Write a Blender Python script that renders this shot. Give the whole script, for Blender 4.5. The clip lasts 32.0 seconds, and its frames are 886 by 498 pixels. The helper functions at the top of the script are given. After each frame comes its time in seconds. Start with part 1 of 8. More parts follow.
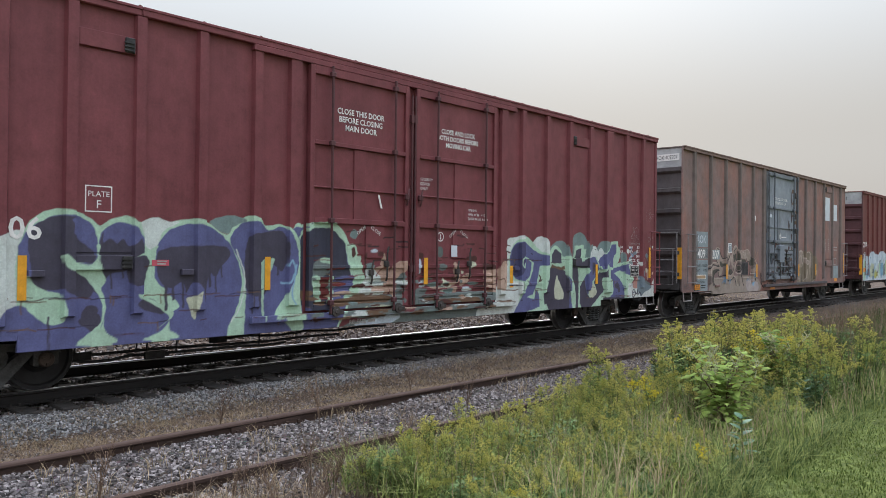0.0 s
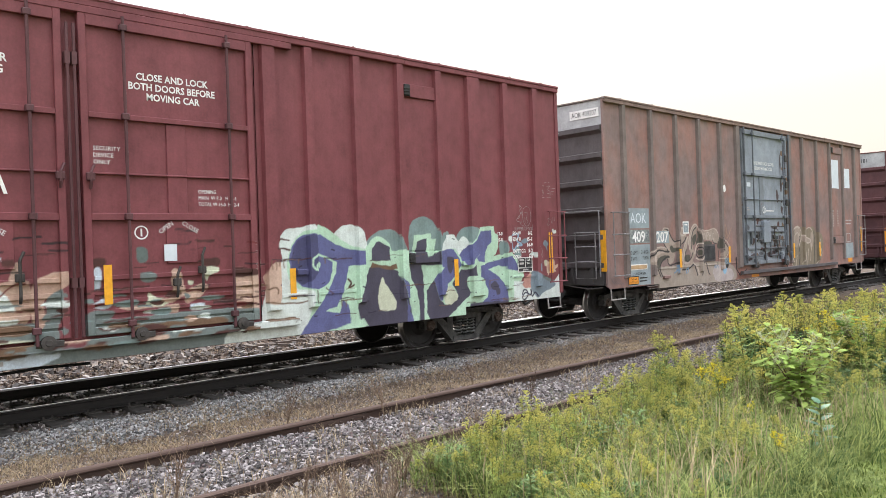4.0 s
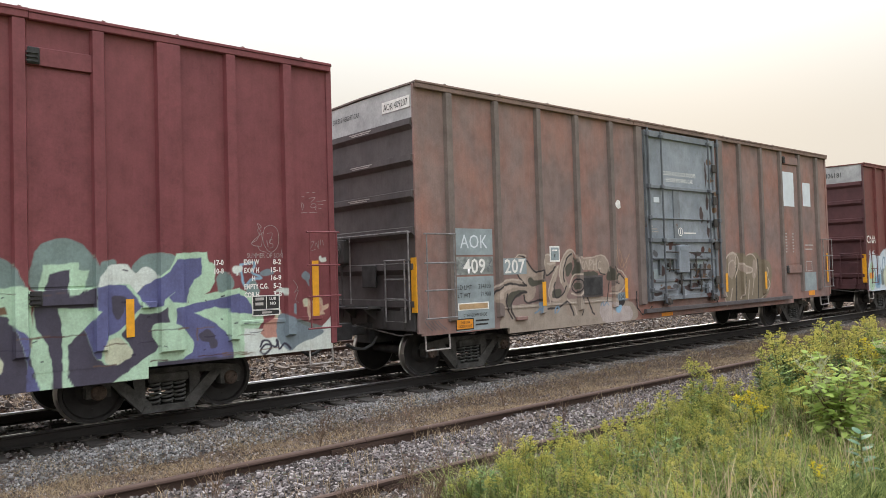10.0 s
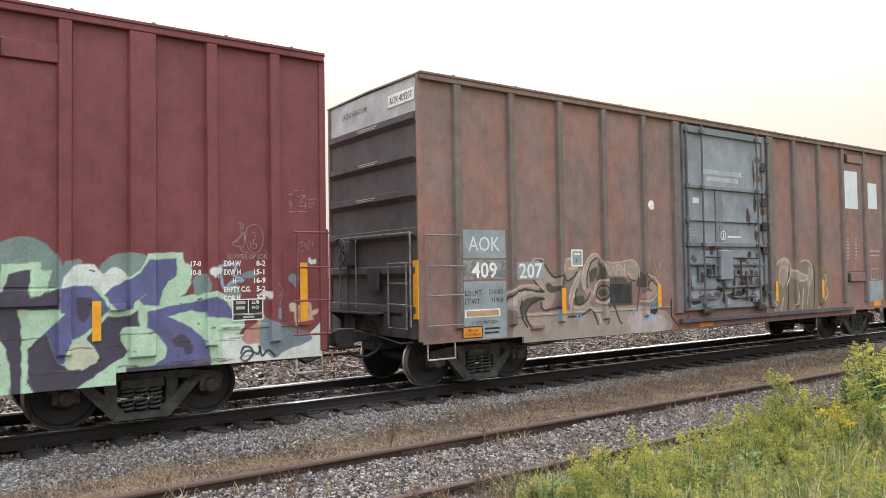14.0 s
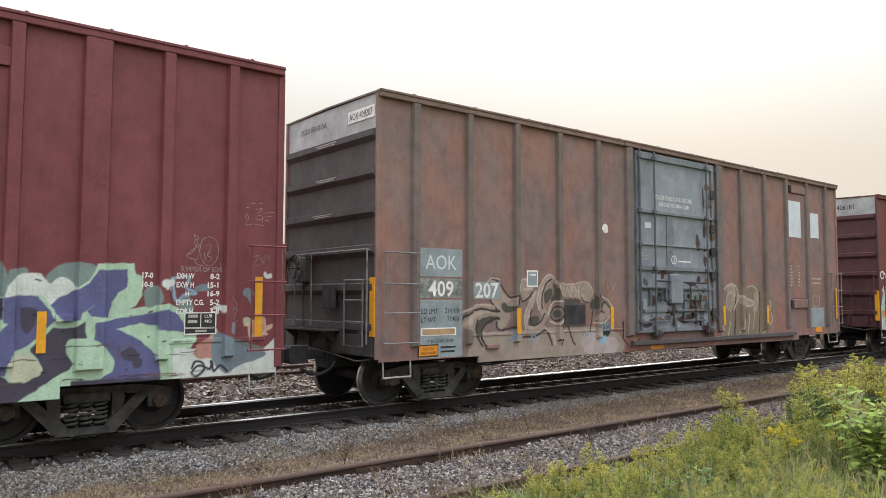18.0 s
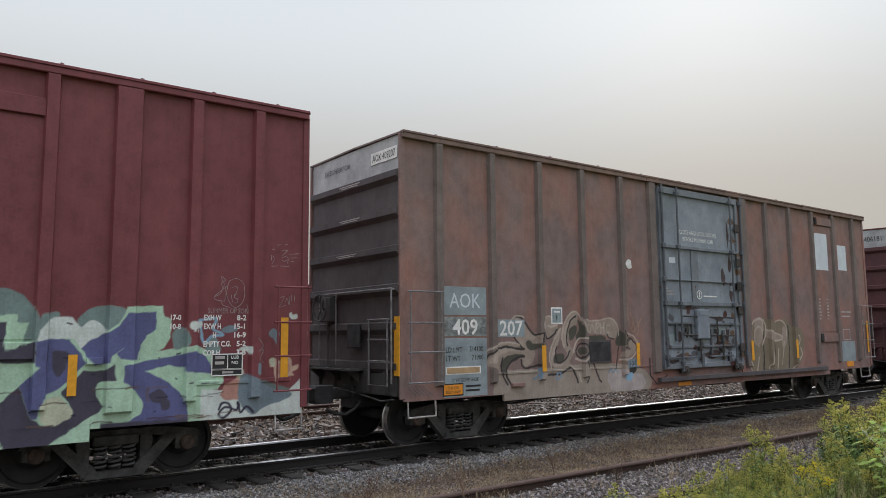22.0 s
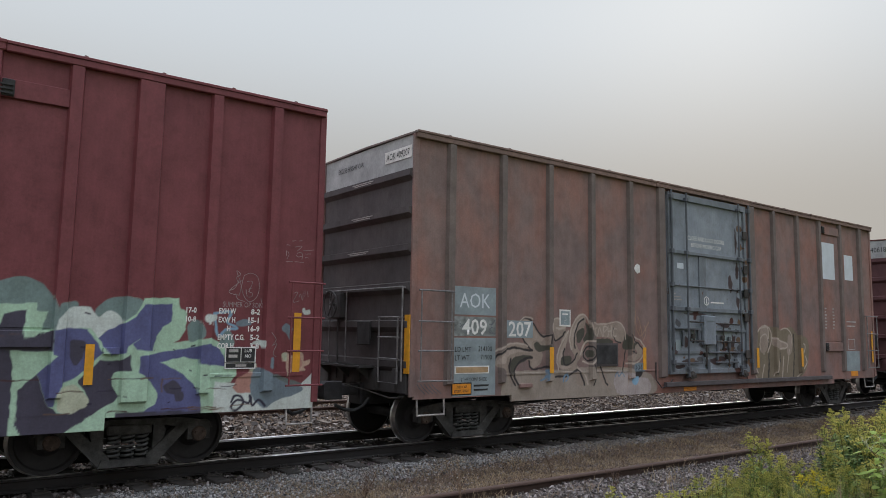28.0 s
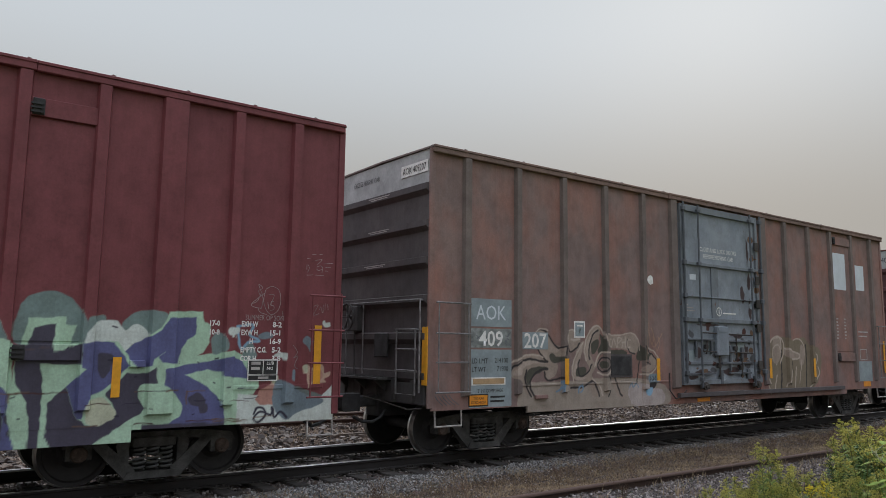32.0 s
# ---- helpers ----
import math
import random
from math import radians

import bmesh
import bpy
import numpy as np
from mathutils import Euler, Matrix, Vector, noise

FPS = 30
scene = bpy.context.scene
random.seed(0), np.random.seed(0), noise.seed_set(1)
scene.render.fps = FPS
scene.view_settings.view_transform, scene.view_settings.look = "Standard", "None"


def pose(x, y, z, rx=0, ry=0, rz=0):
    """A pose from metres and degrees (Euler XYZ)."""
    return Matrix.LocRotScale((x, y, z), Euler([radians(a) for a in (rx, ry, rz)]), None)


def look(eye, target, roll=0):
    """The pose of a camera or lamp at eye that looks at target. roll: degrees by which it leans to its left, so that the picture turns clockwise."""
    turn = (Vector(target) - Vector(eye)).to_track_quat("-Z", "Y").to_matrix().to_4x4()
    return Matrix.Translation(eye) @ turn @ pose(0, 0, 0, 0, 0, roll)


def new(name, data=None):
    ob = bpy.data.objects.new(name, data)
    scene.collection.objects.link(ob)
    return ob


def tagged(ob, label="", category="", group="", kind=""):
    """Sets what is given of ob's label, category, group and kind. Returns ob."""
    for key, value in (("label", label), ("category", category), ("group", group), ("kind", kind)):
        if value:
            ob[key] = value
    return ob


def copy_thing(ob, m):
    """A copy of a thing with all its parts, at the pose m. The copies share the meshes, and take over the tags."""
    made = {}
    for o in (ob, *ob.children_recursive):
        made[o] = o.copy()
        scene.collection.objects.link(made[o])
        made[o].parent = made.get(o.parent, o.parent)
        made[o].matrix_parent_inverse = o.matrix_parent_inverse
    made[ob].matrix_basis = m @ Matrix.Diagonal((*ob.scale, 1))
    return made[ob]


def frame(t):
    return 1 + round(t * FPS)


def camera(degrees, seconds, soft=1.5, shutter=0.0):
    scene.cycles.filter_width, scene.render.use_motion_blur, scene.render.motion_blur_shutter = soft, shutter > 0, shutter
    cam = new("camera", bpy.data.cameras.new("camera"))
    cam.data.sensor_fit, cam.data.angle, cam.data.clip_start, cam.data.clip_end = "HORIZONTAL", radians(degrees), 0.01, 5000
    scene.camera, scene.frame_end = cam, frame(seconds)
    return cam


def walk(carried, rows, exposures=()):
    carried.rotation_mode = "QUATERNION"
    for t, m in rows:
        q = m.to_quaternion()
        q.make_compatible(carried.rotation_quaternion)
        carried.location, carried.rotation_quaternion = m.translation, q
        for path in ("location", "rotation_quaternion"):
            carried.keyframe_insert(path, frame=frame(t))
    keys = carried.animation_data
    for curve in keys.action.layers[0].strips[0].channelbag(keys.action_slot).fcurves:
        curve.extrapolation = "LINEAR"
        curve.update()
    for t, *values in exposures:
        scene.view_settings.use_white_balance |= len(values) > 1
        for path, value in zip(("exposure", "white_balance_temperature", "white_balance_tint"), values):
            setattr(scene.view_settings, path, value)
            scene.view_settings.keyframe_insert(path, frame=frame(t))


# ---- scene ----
# ---- camera ----
cam = camera(61.65, 32.0, soft=0.4)
PATH = [
    (0.0, pose(0.098, -0.086, 1.820, 90.44, -0.59, -46.66)),
    (0.5, pose(0.100, -0.059, 1.822, 89.80, 0.10, -45.87)),
    (1.0, pose(0.107, -0.039, 1.827, 89.72, 1.04, -44.68)),
    (1.5, pose(0.117, -0.030, 1.822, 89.38, 1.59, -43.65)),
    (2.0, pose(0.120, -0.024, 1.818, 89.09, 1.64, -43.32)),
    (2.5, pose(0.114, -0.020, 1.823, 89.46, 1.94, -43.11)),
    (3.0, pose(0.108, -0.016, 1.830, 89.72, 2.07, -43.19)),
    (3.5, pose(0.106, -0.014, 1.833, 89.72, 2.08, -43.05)),
    (5.5, pose(0.064, -0.054, 1.845, 90.93, 1.48, -40.82)),
    (6.0, pose(0.059, -0.061, 1.851, 91.48, 1.75, -40.60)),
    (6.5, pose(0.056, -0.068, 1.857, 92.00, 1.60, -39.90)),
    (7.0, pose(0.052, -0.070, 1.863, 92.48, 1.16, -39.59)),
    (7.5, pose(0.047, -0.064, 1.862, 92.81, 0.79, -38.99)),
    (8.0, pose(0.046, -0.054, 1.860, 92.67, 0.37, -38.87)),
    (8.5, pose(0.045, -0.046, 1.858, 92.33, 0.74, -39.40)),
    (9.0, pose(0.045, -0.043, 1.858, 92.01, 1.49, -39.68)),
    (9.5, pose(0.043, -0.044, 1.856, 91.79, 1.54, -39.93)),
    (10.0, pose(0.041, -0.043, 1.854, 91.73, 1.66, -40.27)),
    (10.5, pose(0.038, -0.042, 1.854, 91.83, 1.70, -39.83)),
    (11.0, pose(0.034, -0.036, 1.849, 91.76, 1.57, -38.94)),
    (11.5, pose(0.025, -0.019, 1.850, 91.58, 1.56, -37.72)),
    (12.0, pose(0.015, 0.001, 1.865, 91.60, 1.48, -36.39)),
    (12.5, pose(0.011, 0.009, 1.882, 91.67, 1.38, -35.78)),
    (13.0, pose(0.010, -0.000, 1.894, 91.74, 1.13, -35.57)),
    (13.5, pose(0.003, -0.003, 1.900, 91.80, 0.99, -35.38)),
    (15.5, pose(-0.001, 0.015, 1.815, 92.11, 0.59, -34.75)),
    (16.0, pose(-0.002, 0.002, 1.820, 92.11, 0.11, -36.25)),
    (16.5, pose(-0.001, 0.010, 1.819, 92.34, 0.51, -38.59)),
    (17.0, pose(-0.010, 0.026, 1.818, 92.53, 0.57, -40.17)),
    (17.5, pose(-0.030, 0.033, 1.813, 93.00, 0.36, -39.96)),
    (18.0, pose(-0.052, 0.040, 1.812, 93.62, -0.16, -38.84)),
    (18.5, pose(-0.066, 0.050, 1.813, 94.10, -0.49, -37.62)),
    (19.0, pose(-0.071, 0.054, 1.817, 94.58, -0.31, -37.00)),
    (19.5, pose(-0.071, 0.052, 1.818, 94.74, -0.19, -37.03)),
    (20.0, pose(-0.070, 0.049, 1.818, 94.70, -0.06, -37.17)),
    (20.5, pose(-0.067, 0.044, 1.821, 94.66, -0.04, -37.10)),
    (21.0, pose(-0.066, 0.036, 1.826, 94.96, 0.08, -36.93)),
    (21.5, pose(-0.064, 0.027, 1.830, 95.63, 0.32, -36.98)),
    (22.0, pose(-0.057, 0.015, 1.829, 96.49, 0.51, -37.09)),
    (22.5, pose(-0.052, 0.014, 1.823, 96.93, 0.35, -37.17)),
    (23.0, pose(-0.052, 0.016, 1.821, 97.00, 0.07, -37.09)),
    (23.5, pose(-0.052, 0.021, 1.820, 97.00, -0.27, -37.00)),
    (24.0, pose(-0.051, 0.026, 1.820, 96.79, -0.52, -36.77)),
    (24.5, pose(-0.053, 0.029, 1.817, 96.68, -0.72, -36.68)),
    (25.0, pose(-0.056, 0.034, 1.819, 96.66, -0.80, -36.72)),
    (25.5, pose(-0.056, 0.038, 1.820, 96.65, -0.73, -36.78)),
    (27.5, pose(-0.046, 0.029, 1.821, 96.63, -0.70, -36.72)),
    (28.0, pose(-0.048, 0.032, 1.819, 96.47, -0.96, -37.05)),
    (28.5, pose(-0.053, 0.041, 1.818, 96.45, -1.28, -37.23)),
    (29.0, pose(-0.053, 0.049, 1.814, 96.61, -1.47, -37.21)),
    (29.5, pose(-0.043, 0.033, 1.807, 96.86, -1.60, -36.95)),
    (30.0, pose(-0.040, 0.022, 1.808, 97.08, -1.55, -36.95)),
    (30.5, pose(-0.045, 0.020, 1.812, 97.38, -1.62, -37.03)),
    (31.0, pose(-0.046, 0.024, 1.813, 97.79, -1.76, -36.92)),
    (31.5, pose(-0.057, 0.027, 1.812, 97.82, -1.54, -36.79)),
    (32.0, pose(-0.073, 0.018, 1.813, 97.38, -0.72, -36.59)),
]
# how far the train still has to roll, second by second
ROLL = [
    (0.0, 13.951), (0.5, 13.101), (1.0, 12.258), (1.5, 11.424), (2.0, 10.581), (2.5, 9.753),
    (3.0, 8.930), (3.5, 8.127), (5.5, 5.205), (6.0, 4.597), (6.5, 3.998), (7.0, 3.430),
    (7.5, 2.903), (8.0, 2.444), (8.5, 2.029), (9.0, 1.680), (9.5, 1.379), (10.0, 1.113),
    (10.5, 0.876), (11.0, 0.649), (11.5, 0.440), (12.0, 0.229), (12.5, 0.040), (13.0, -0.129),
    (13.5, -0.228), (15.5, -0.238), (16.0, -0.232), (16.5, -0.231), (17.0, -0.230), (17.5, -0.230),
    (18.0, -0.230), (18.5, -0.230), (19.0, -0.225), (19.5, -0.216), (20.0, -0.210), (20.5, -0.203),
    (21.0, -0.195), (21.5, -0.189), (22.0, -0.184), (22.5, -0.176), (23.0, -0.162), (23.5, -0.143),
    (24.0, -0.123), (24.5, -0.099), (25.0, -0.075), (25.5, -0.061), (27.5, -0.001), (28.0, 0.000),
    (28.5, 0.005), (29.0, 0.013), (29.5, 0.020), (30.0, 0.027), (30.5, 0.039), (31.0, 0.060),
    (31.5, 0.103), (32.0, 0.209),
]
EXPOSURES = [(0.0, 0.25, 6000, 10), (1.0, 0.5, 6400, 10), (3.0, 1.03, 6400, 10), (7.0, 0.84, 6500, 10), (8.0, 0.66, 6600, 10), (9.0, 0.6, 6600, 10), (11.0, 0.68, 6600, 10), (13.0, 0.79, 6600, 10), (16.0, 0.9, 6600, 10), (17.0, 0.82, 6600, 10), (19.0, 0.37, 6500, 10), (21.0, 0.17, 6300, 10), (23.0, -0.17, 6150, 10), (29.0, -0.22, 6150, 10), (31.0, -0.28, 6150, 10), (32.0, -0.33, 6150, 10)]
walk(cam, PATH, EXPOSURES)

# ---- light ----
SUN_TURN, SUN_UP = 58.0, 26.0          # degrees east of +y, and over the horizon
world = bpy.data.worlds.new("hazy_sky")
scene.world = world
world.use_nodes = True
_n, _l = world.node_tree.nodes, world.node_tree.links
_n.clear()
_out, _bg = _n.new("ShaderNodeOutputWorld"), _n.new("ShaderNodeBackground")
_sky = _n.new("ShaderNodeTexSky")
_sky.sky_type = "NISHITA"
_sky.sun_disc = False
_sky.sun_elevation, _sky.sun_rotation = radians(SUN_UP), radians(SUN_TURN)
_sky.air_density, _sky.dust_density, _sky.ozone_density = 1.0, 6.0, 1.0
_geo, _sep = _n.new("ShaderNodeTexCoord"), _n.new("ShaderNodeSeparateXYZ")
_l.new(_geo.outputs["Generated"], _sep.inputs[0])
_ramp = _n.new("ShaderNodeValToRGB")
_ramp.color_ramp.interpolation = "EASE"
_stops = ((0.0, (4.75, 4.25, 3.7)), (0.14, (5.3, 4.95, 4.4)), (0.42, (8.2, 8.5, 8.55)), (0.64, (12, 12.7, 13.9)), (1.0, (33, 34.3, 37.4)))
while len(_ramp.color_ramp.elements) < len(_stops):
    _ramp.color_ramp.elements.new(0.5)
for _e, (_p, _c) in zip(_ramp.color_ramp.elements, _stops):
    _e.position, _e.color = _p, (*_c, 1)
_l.new(_sep.outputs["Z"], _ramp.inputs[0])
_mix = _n.new("ShaderNodeMixRGB")
_mix.inputs[0].default_value = 0.98
_l.new(_sky.outputs[0], _mix.inputs[1])
_l.new(_ramp.outputs[0], _mix.inputs[2])
_l.new(_mix.outputs[0], _bg.inputs[0])
_bg.inputs[1].default_value = 0.095
_l.new(_bg.outputs[0], _out.inputs[0])

sun = new("sun", bpy.data.lights.new("sun", "SUN"))
sun.data.energy, sun.data.angle, sun.data.color = 2.0, radians(14), (1.0, 0.93, 0.83)
_a, _u = radians(SUN_TURN), radians(SUN_UP)
sun.matrix_world = look((0, 0, 30), (-math.sin(_a) * math.cos(_u), -math.cos(_a) * math.cos(_u), 30 - math.sin(_u)))


# ---- materials ----
def node_mat(name):
    m = bpy.data.materials.new(name)
    m.use_nodes = True
    nt = m.node_tree
    return m, nt.nodes, nt.links, nt.nodes["Principled BSDF"]


def ramp(n, l, source, stops):
    r = n.new("ShaderNodeValToRGB")
    els = r.color_ramp.elements
    while len(els) < len(stops):
        els.new(0.5)
    for e, (p, c) in zip(els, stops):
        e.position = p
        e.color = (*c, 1) if len(c) == 3 else c
    l.new(source, r.inputs[0])
    return r.outputs[0]


def noise_tex(n, l, vector, scale, detail=4.0, rough=0.55):
    t = n.new("ShaderNodeTexNoise")
    t.inputs["Scale"].default_value, t.inputs["Detail"].default_value, t.inputs["Roughness"].default_value = scale, detail, rough
    l.new(vector, t.inputs["Vector"])
    return t.outputs["Fac"]


def mapped(n, l, vector, scale=(1, 1, 1), shift=(0, 0, 0)):
    t = n.new("ShaderNodeMapping")
    t.inputs["Scale"].default_value, t.inputs["Location"].default_value = scale, shift
    l.new(vector, t.inputs["Vector"])
    return t.outputs[0]


def mixc(n, l, fac, a, b, kind="MIX"):
    t = n.new("ShaderNodeMixRGB")
    t.blend_type = kind
    for k, v in enumerate((fac, a, b)):
        if isinstance(v, (int, float)):
            t.inputs[k].default_value = v
        elif isinstance(v, tuple):
            t.inputs[k].default_value = (*v, 1) if len(v) == 3 else v
        else:
            l.new(v, t.inputs[k])
    return t.outputs[0]


def bump(n, l, b, height, strength=0.3, distance=0.01):
    t = n.new("ShaderNodeBump")
    t.inputs["Strength"].default_value, t.inputs["Distance"].default_value = strength, distance
    l.new(height, t.inputs["Height"])
    l.new(t.outputs[0], b.inputs["Normal"])


def plain(name, color, rough=0.6, metal=0.0, vary=0.25, scale=6.0, relief=0.15, coords="Object"):
    """A surface of one colour with two scales of variation and a fine relief."""
    m, n, l, b = node_mat(name)
    v = n.new("ShaderNodeTexCoord").outputs[coords]
    big, fine = noise_tex(n, l, v, scale, 3), noise_tex(n, l, v, scale * 9, 5)
    dark, light = tuple(c * (1 - vary) for c in color), tuple(min(1, c * (1 + vary)) for c in color)
    c1 = ramp(n, l, big, [(0.3, dark), (0.7, light)])
    c2 = ramp(n, l, fine, [(0.3, (1 - vary * 0.6,) * 3), (0.7, (1 + vary * 0.2,) * 3)])
    l.new(mixc(n, l, 1.0, c1, c2, "MULTIPLY"), b.inputs["Base Color"])
    b.inputs["Roughness"].default_value, b.inputs["Metallic"].default_value = rough, metal
    bump(n, l, b, fine, relief, 0.004)
    return m

# ---- helpers of the scene ----
def part(name, bm, material, parent=None, label="", smooth=False):
    me = bpy.data.meshes.new(name)
    bm.to_mesh(me)
    bm.free()
    me.materials.append(material)
    if smooth:
        me.polygons.foreach_set("use_smooth", [True] * len(me.polygons))
    ob = new(name, me)
    ob.parent = parent
    if label:
        ob["label"] = label
    return ob


def box(bm, x0, x1, y0, y1, z0, z1, bevel=0.0):
    vs = [bm.verts.new((x, y, z)) for z in (z0, z1) for y in (y0, y1) for x in (x0, x1)]
    fs = [bm.faces.new([vs[i] for i in f]) for f in ((0, 2, 3, 1), (4, 5, 7, 6), (0, 1, 5, 4), (2, 6, 7, 3), (0, 4, 6, 2), (1, 3, 7, 5))]
    if bevel:
        es = list({e for f in fs for e in f.edges})
        bmesh.ops.bevel(bm, geom=es, offset=bevel, segments=1, affect="EDGES")
    return vs


def rod(bm, points, r, sides=8):
    """A round bar through the points."""
    pts = [Vector(p) for p in points]
    rings = []
    for i, p in enumerate(pts):
        d = (pts[min(i + 1, len(pts) - 1)] - pts[max(i - 1, 0)]).normalized()
        u = d.orthogonal().normalized() if i == 0 else (u - d * u.dot(d)).normalized()
        w = d.cross(u)
        rings.append([bm.verts.new(p + (u * math.cos(a) + w * math.sin(a)) * r) for a in (math.tau * k / sides for k in range(sides))])
    for a, b in zip(rings, rings[1:]):
        for k in range(sides):
            bm.faces.new((a[k], a[(k + 1) % sides], b[(k + 1) % sides], b[k]))
    bm.faces.new(rings[0][::-1])
    bm.faces.new(rings[-1])


def lathe(bm, profile, axis="y", sides=32, at=(0, 0, 0)):
    """A turned body: profile rows of (along the axis, radius)."""
    rings = []
    for h, r in profile:
        ring = []
        for k in range(sides):
            a = math.tau * k / sides
            p = {"y": (r * math.cos(a), h, r * math.sin(a)), "z": (r * math.cos(a), r * math.sin(a), h), "x": (h, r * math.cos(a), r * math.sin(a))}[axis]
            ring.append(bm.verts.new(Vector(at) + Vector(p)))
        rings.append(ring)
    for a, b in zip(rings, rings[1:]):
        for k in range(sides):
            bm.faces.new((a[k], a[(k + 1) % sides], b[(k + 1) % sides], b[k]))
    bm.faces.new(rings[0][::-1])
    bm.faces.new(rings[-1])


def prism(bm, outline, y0, y1):
    """A plate in the x-z plane with the outline given, from y0 to y1."""
    a = [bm.verts.new((x, y0, z)) for x, z in outline]
    b = [bm.verts.new((x, y1, z)) for x, z in outline]
    bm.faces.new(a)
    bm.faces.new(b[::-1])
    for i in range(len(a)):
        j = (i + 1) % len(a)
        bm.faces.new((a[j], a[i], b[i], b[j]))


MAIN_Y, SIDE_Y, SIDE_Z = 11.2, 6.13, 0.03


# ---- ground ----
def ground_height(x, y):
    """Lie of the land across the tracks; z = 0 at the top of the main rail."""
    prof = ((-400, 0.1), (-2, 0.15), (1.5, 0.1), (3.0, -0.02), (4.6, -0.08), (5.2, -0.085), (7.1, -0.09), (8.0, -0.25), (8.8, -0.32), (9.5, -0.24), (9.8, -0.226),
            (12.6, -0.235), (13.2, -0.3), (14.5, -0.38), (16.2, -0.34), (17, -0.24), (19, -0.24), (21, -0.3), (60, -0.4), (900, -2.0))
    ys, zs = [p[0] for p in prof], [p[1] for p in prof]
    z = float(np.interp(y, ys, zs))
    return z + 0.035 * (noise.noise((x * 0.9, y * 0.9, 3)) + 0.5 * noise.noise((x * 2.7, y * 2.7, 7)))


def ground_material():
    m, n, l, b = node_mat("ballast_soil")
    v = n.new("ShaderNodeTexCoord").outputs["Object"]
    sep = n.new("ShaderNodeSeparateXYZ")
    l.new(v, sep.inputs[0])
    wob = n.new("ShaderNodeMath")
    wob.operation = "MULTIPLY_ADD"
    l.new(noise_tex(n, l, v, 1.1, 4), wob.inputs[0])
    wob.inputs[1].default_value = 1.2
    widen, across = n.new("ShaderNodeMapRange"), n.new("ShaderNodeMath")
    for k, x in (("From Min", 4.0), ("From Max", 12.0), ("To Min", 0.0), ("To Max", 0.65)):
        widen.inputs[k].default_value = x
    l.new(sep.outputs["X"], widen.inputs["Value"])
    across.operation = "SUBTRACT"
    l.new(sep.outputs["Y"], across.inputs[0])
    l.new(widen.outputs[0], across.inputs[1])
    l.new(across.outputs[0], wob.inputs[2])
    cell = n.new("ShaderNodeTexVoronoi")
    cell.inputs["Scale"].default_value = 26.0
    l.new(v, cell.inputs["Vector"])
    # pale stone middles; the shade in the gaps is painted as near-black cell edges
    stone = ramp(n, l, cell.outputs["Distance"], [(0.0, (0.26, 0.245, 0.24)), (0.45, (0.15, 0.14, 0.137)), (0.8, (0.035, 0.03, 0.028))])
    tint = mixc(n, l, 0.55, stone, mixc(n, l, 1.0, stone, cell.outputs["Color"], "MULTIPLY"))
    dirt = ramp(n, l, noise_tex(n, l, v, 9.0, 6), [(0.3, (0.055, 0.041, 0.033)), (0.7, (0.17, 0.128, 0.1))])
    straw = ramp(n, l, noise_tex(n, l, mapped(n, l, v, (2, 2, 2)), 22.0, 6, 0.7), [(0.35, (0.04, 0.029, 0.022)), (0.65, (0.16, 0.118, 0.086))])
    green = ramp(n, l, noise_tex(n, l, v, 14.0, 5), [(0.3, (0.06, 0.085, 0.02)), (0.7, (0.17, 0.2, 0.055))])
    patch = ramp(n, l, noise_tex(n, l, v, 0.8, 5), [(0.42, (0, 0, 0)), (0.58, (1, 1, 1))])
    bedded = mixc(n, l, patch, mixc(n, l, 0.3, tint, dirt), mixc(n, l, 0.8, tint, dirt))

    def band(lo, hi, soft=0.02):
        r = n.new("ShaderNodeMapRange")
        r.inputs["From Min"].default_value, r.inputs["From Max"].default_value = lo, hi
        l.new(wob.outputs[0], r.inputs["Value"])
        return r.outputs[0]
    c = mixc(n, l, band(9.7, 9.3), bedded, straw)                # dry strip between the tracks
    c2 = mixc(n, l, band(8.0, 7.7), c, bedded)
    c3 = mixc(n, l, band(5.7, 5.3), c2, dirt)
    c4 = mixc(n, l, band(4.6, 4.1), c3, green)
    c5 = mixc(n, l, band(13.6, 14.6), c4, dirt)
    mottle = ramp(n, l, noise_tex(n, l, v, 2.3, 6, 0.7), [(0.32, (0.5, 0.48, 0.46)), (0.68, (1.12, 1.12, 1.12))])
    l.new(mixc(n, l, 1.0, c5, mottle, "MULTIPLY"), b.inputs["Base Color"])
    b.inputs["Roughness"].default_value = 0.95
    b.inputs["Specular IOR Level"].default_value = 0.1
    bump(n, l, b, cell.outputs["Distance"], 0.6, -0.03)
    return m


def build_ground():
    xs = np.concatenate([np.linspace(-900, -30, 12)[:-1], np.linspace(-30, -4, 40)[:-1], np.linspace(-4, 30, 180)[:-1], np.linspace(30, 90, 70)[:-1], np.linspace(90, 1200, 16)])
    ys = np.concatenate([np.linspace(-600, -8, 10)[:-1], np.linspace(-8, 16, 130)[:-1], np.linspace(16, 60, 40)[:-1], np.linspace(60, 1200, 14)])
    vs = [(float(x), float(y), ground_height(x, y)) for y in ys for x in xs]
    w = len(xs)
    fs = [(j * w + i, j * w + i + 1, (j + 1) * w + i + 1, (j + 1) * w + i) for j in range(len(ys) - 1) for i in range(w - 1)]
    me = bpy.data.meshes.new("ground")
    me.from_pydata(vs, [], fs)
    me.materials.append(ground_material())
    me.polygons.foreach_set("use_smooth", [True] * len(me.polygons))
    tagged(new("ground", me), "trackside ground of grey ballast, dry straw and grass", "ground", kind="structure")


build_ground()

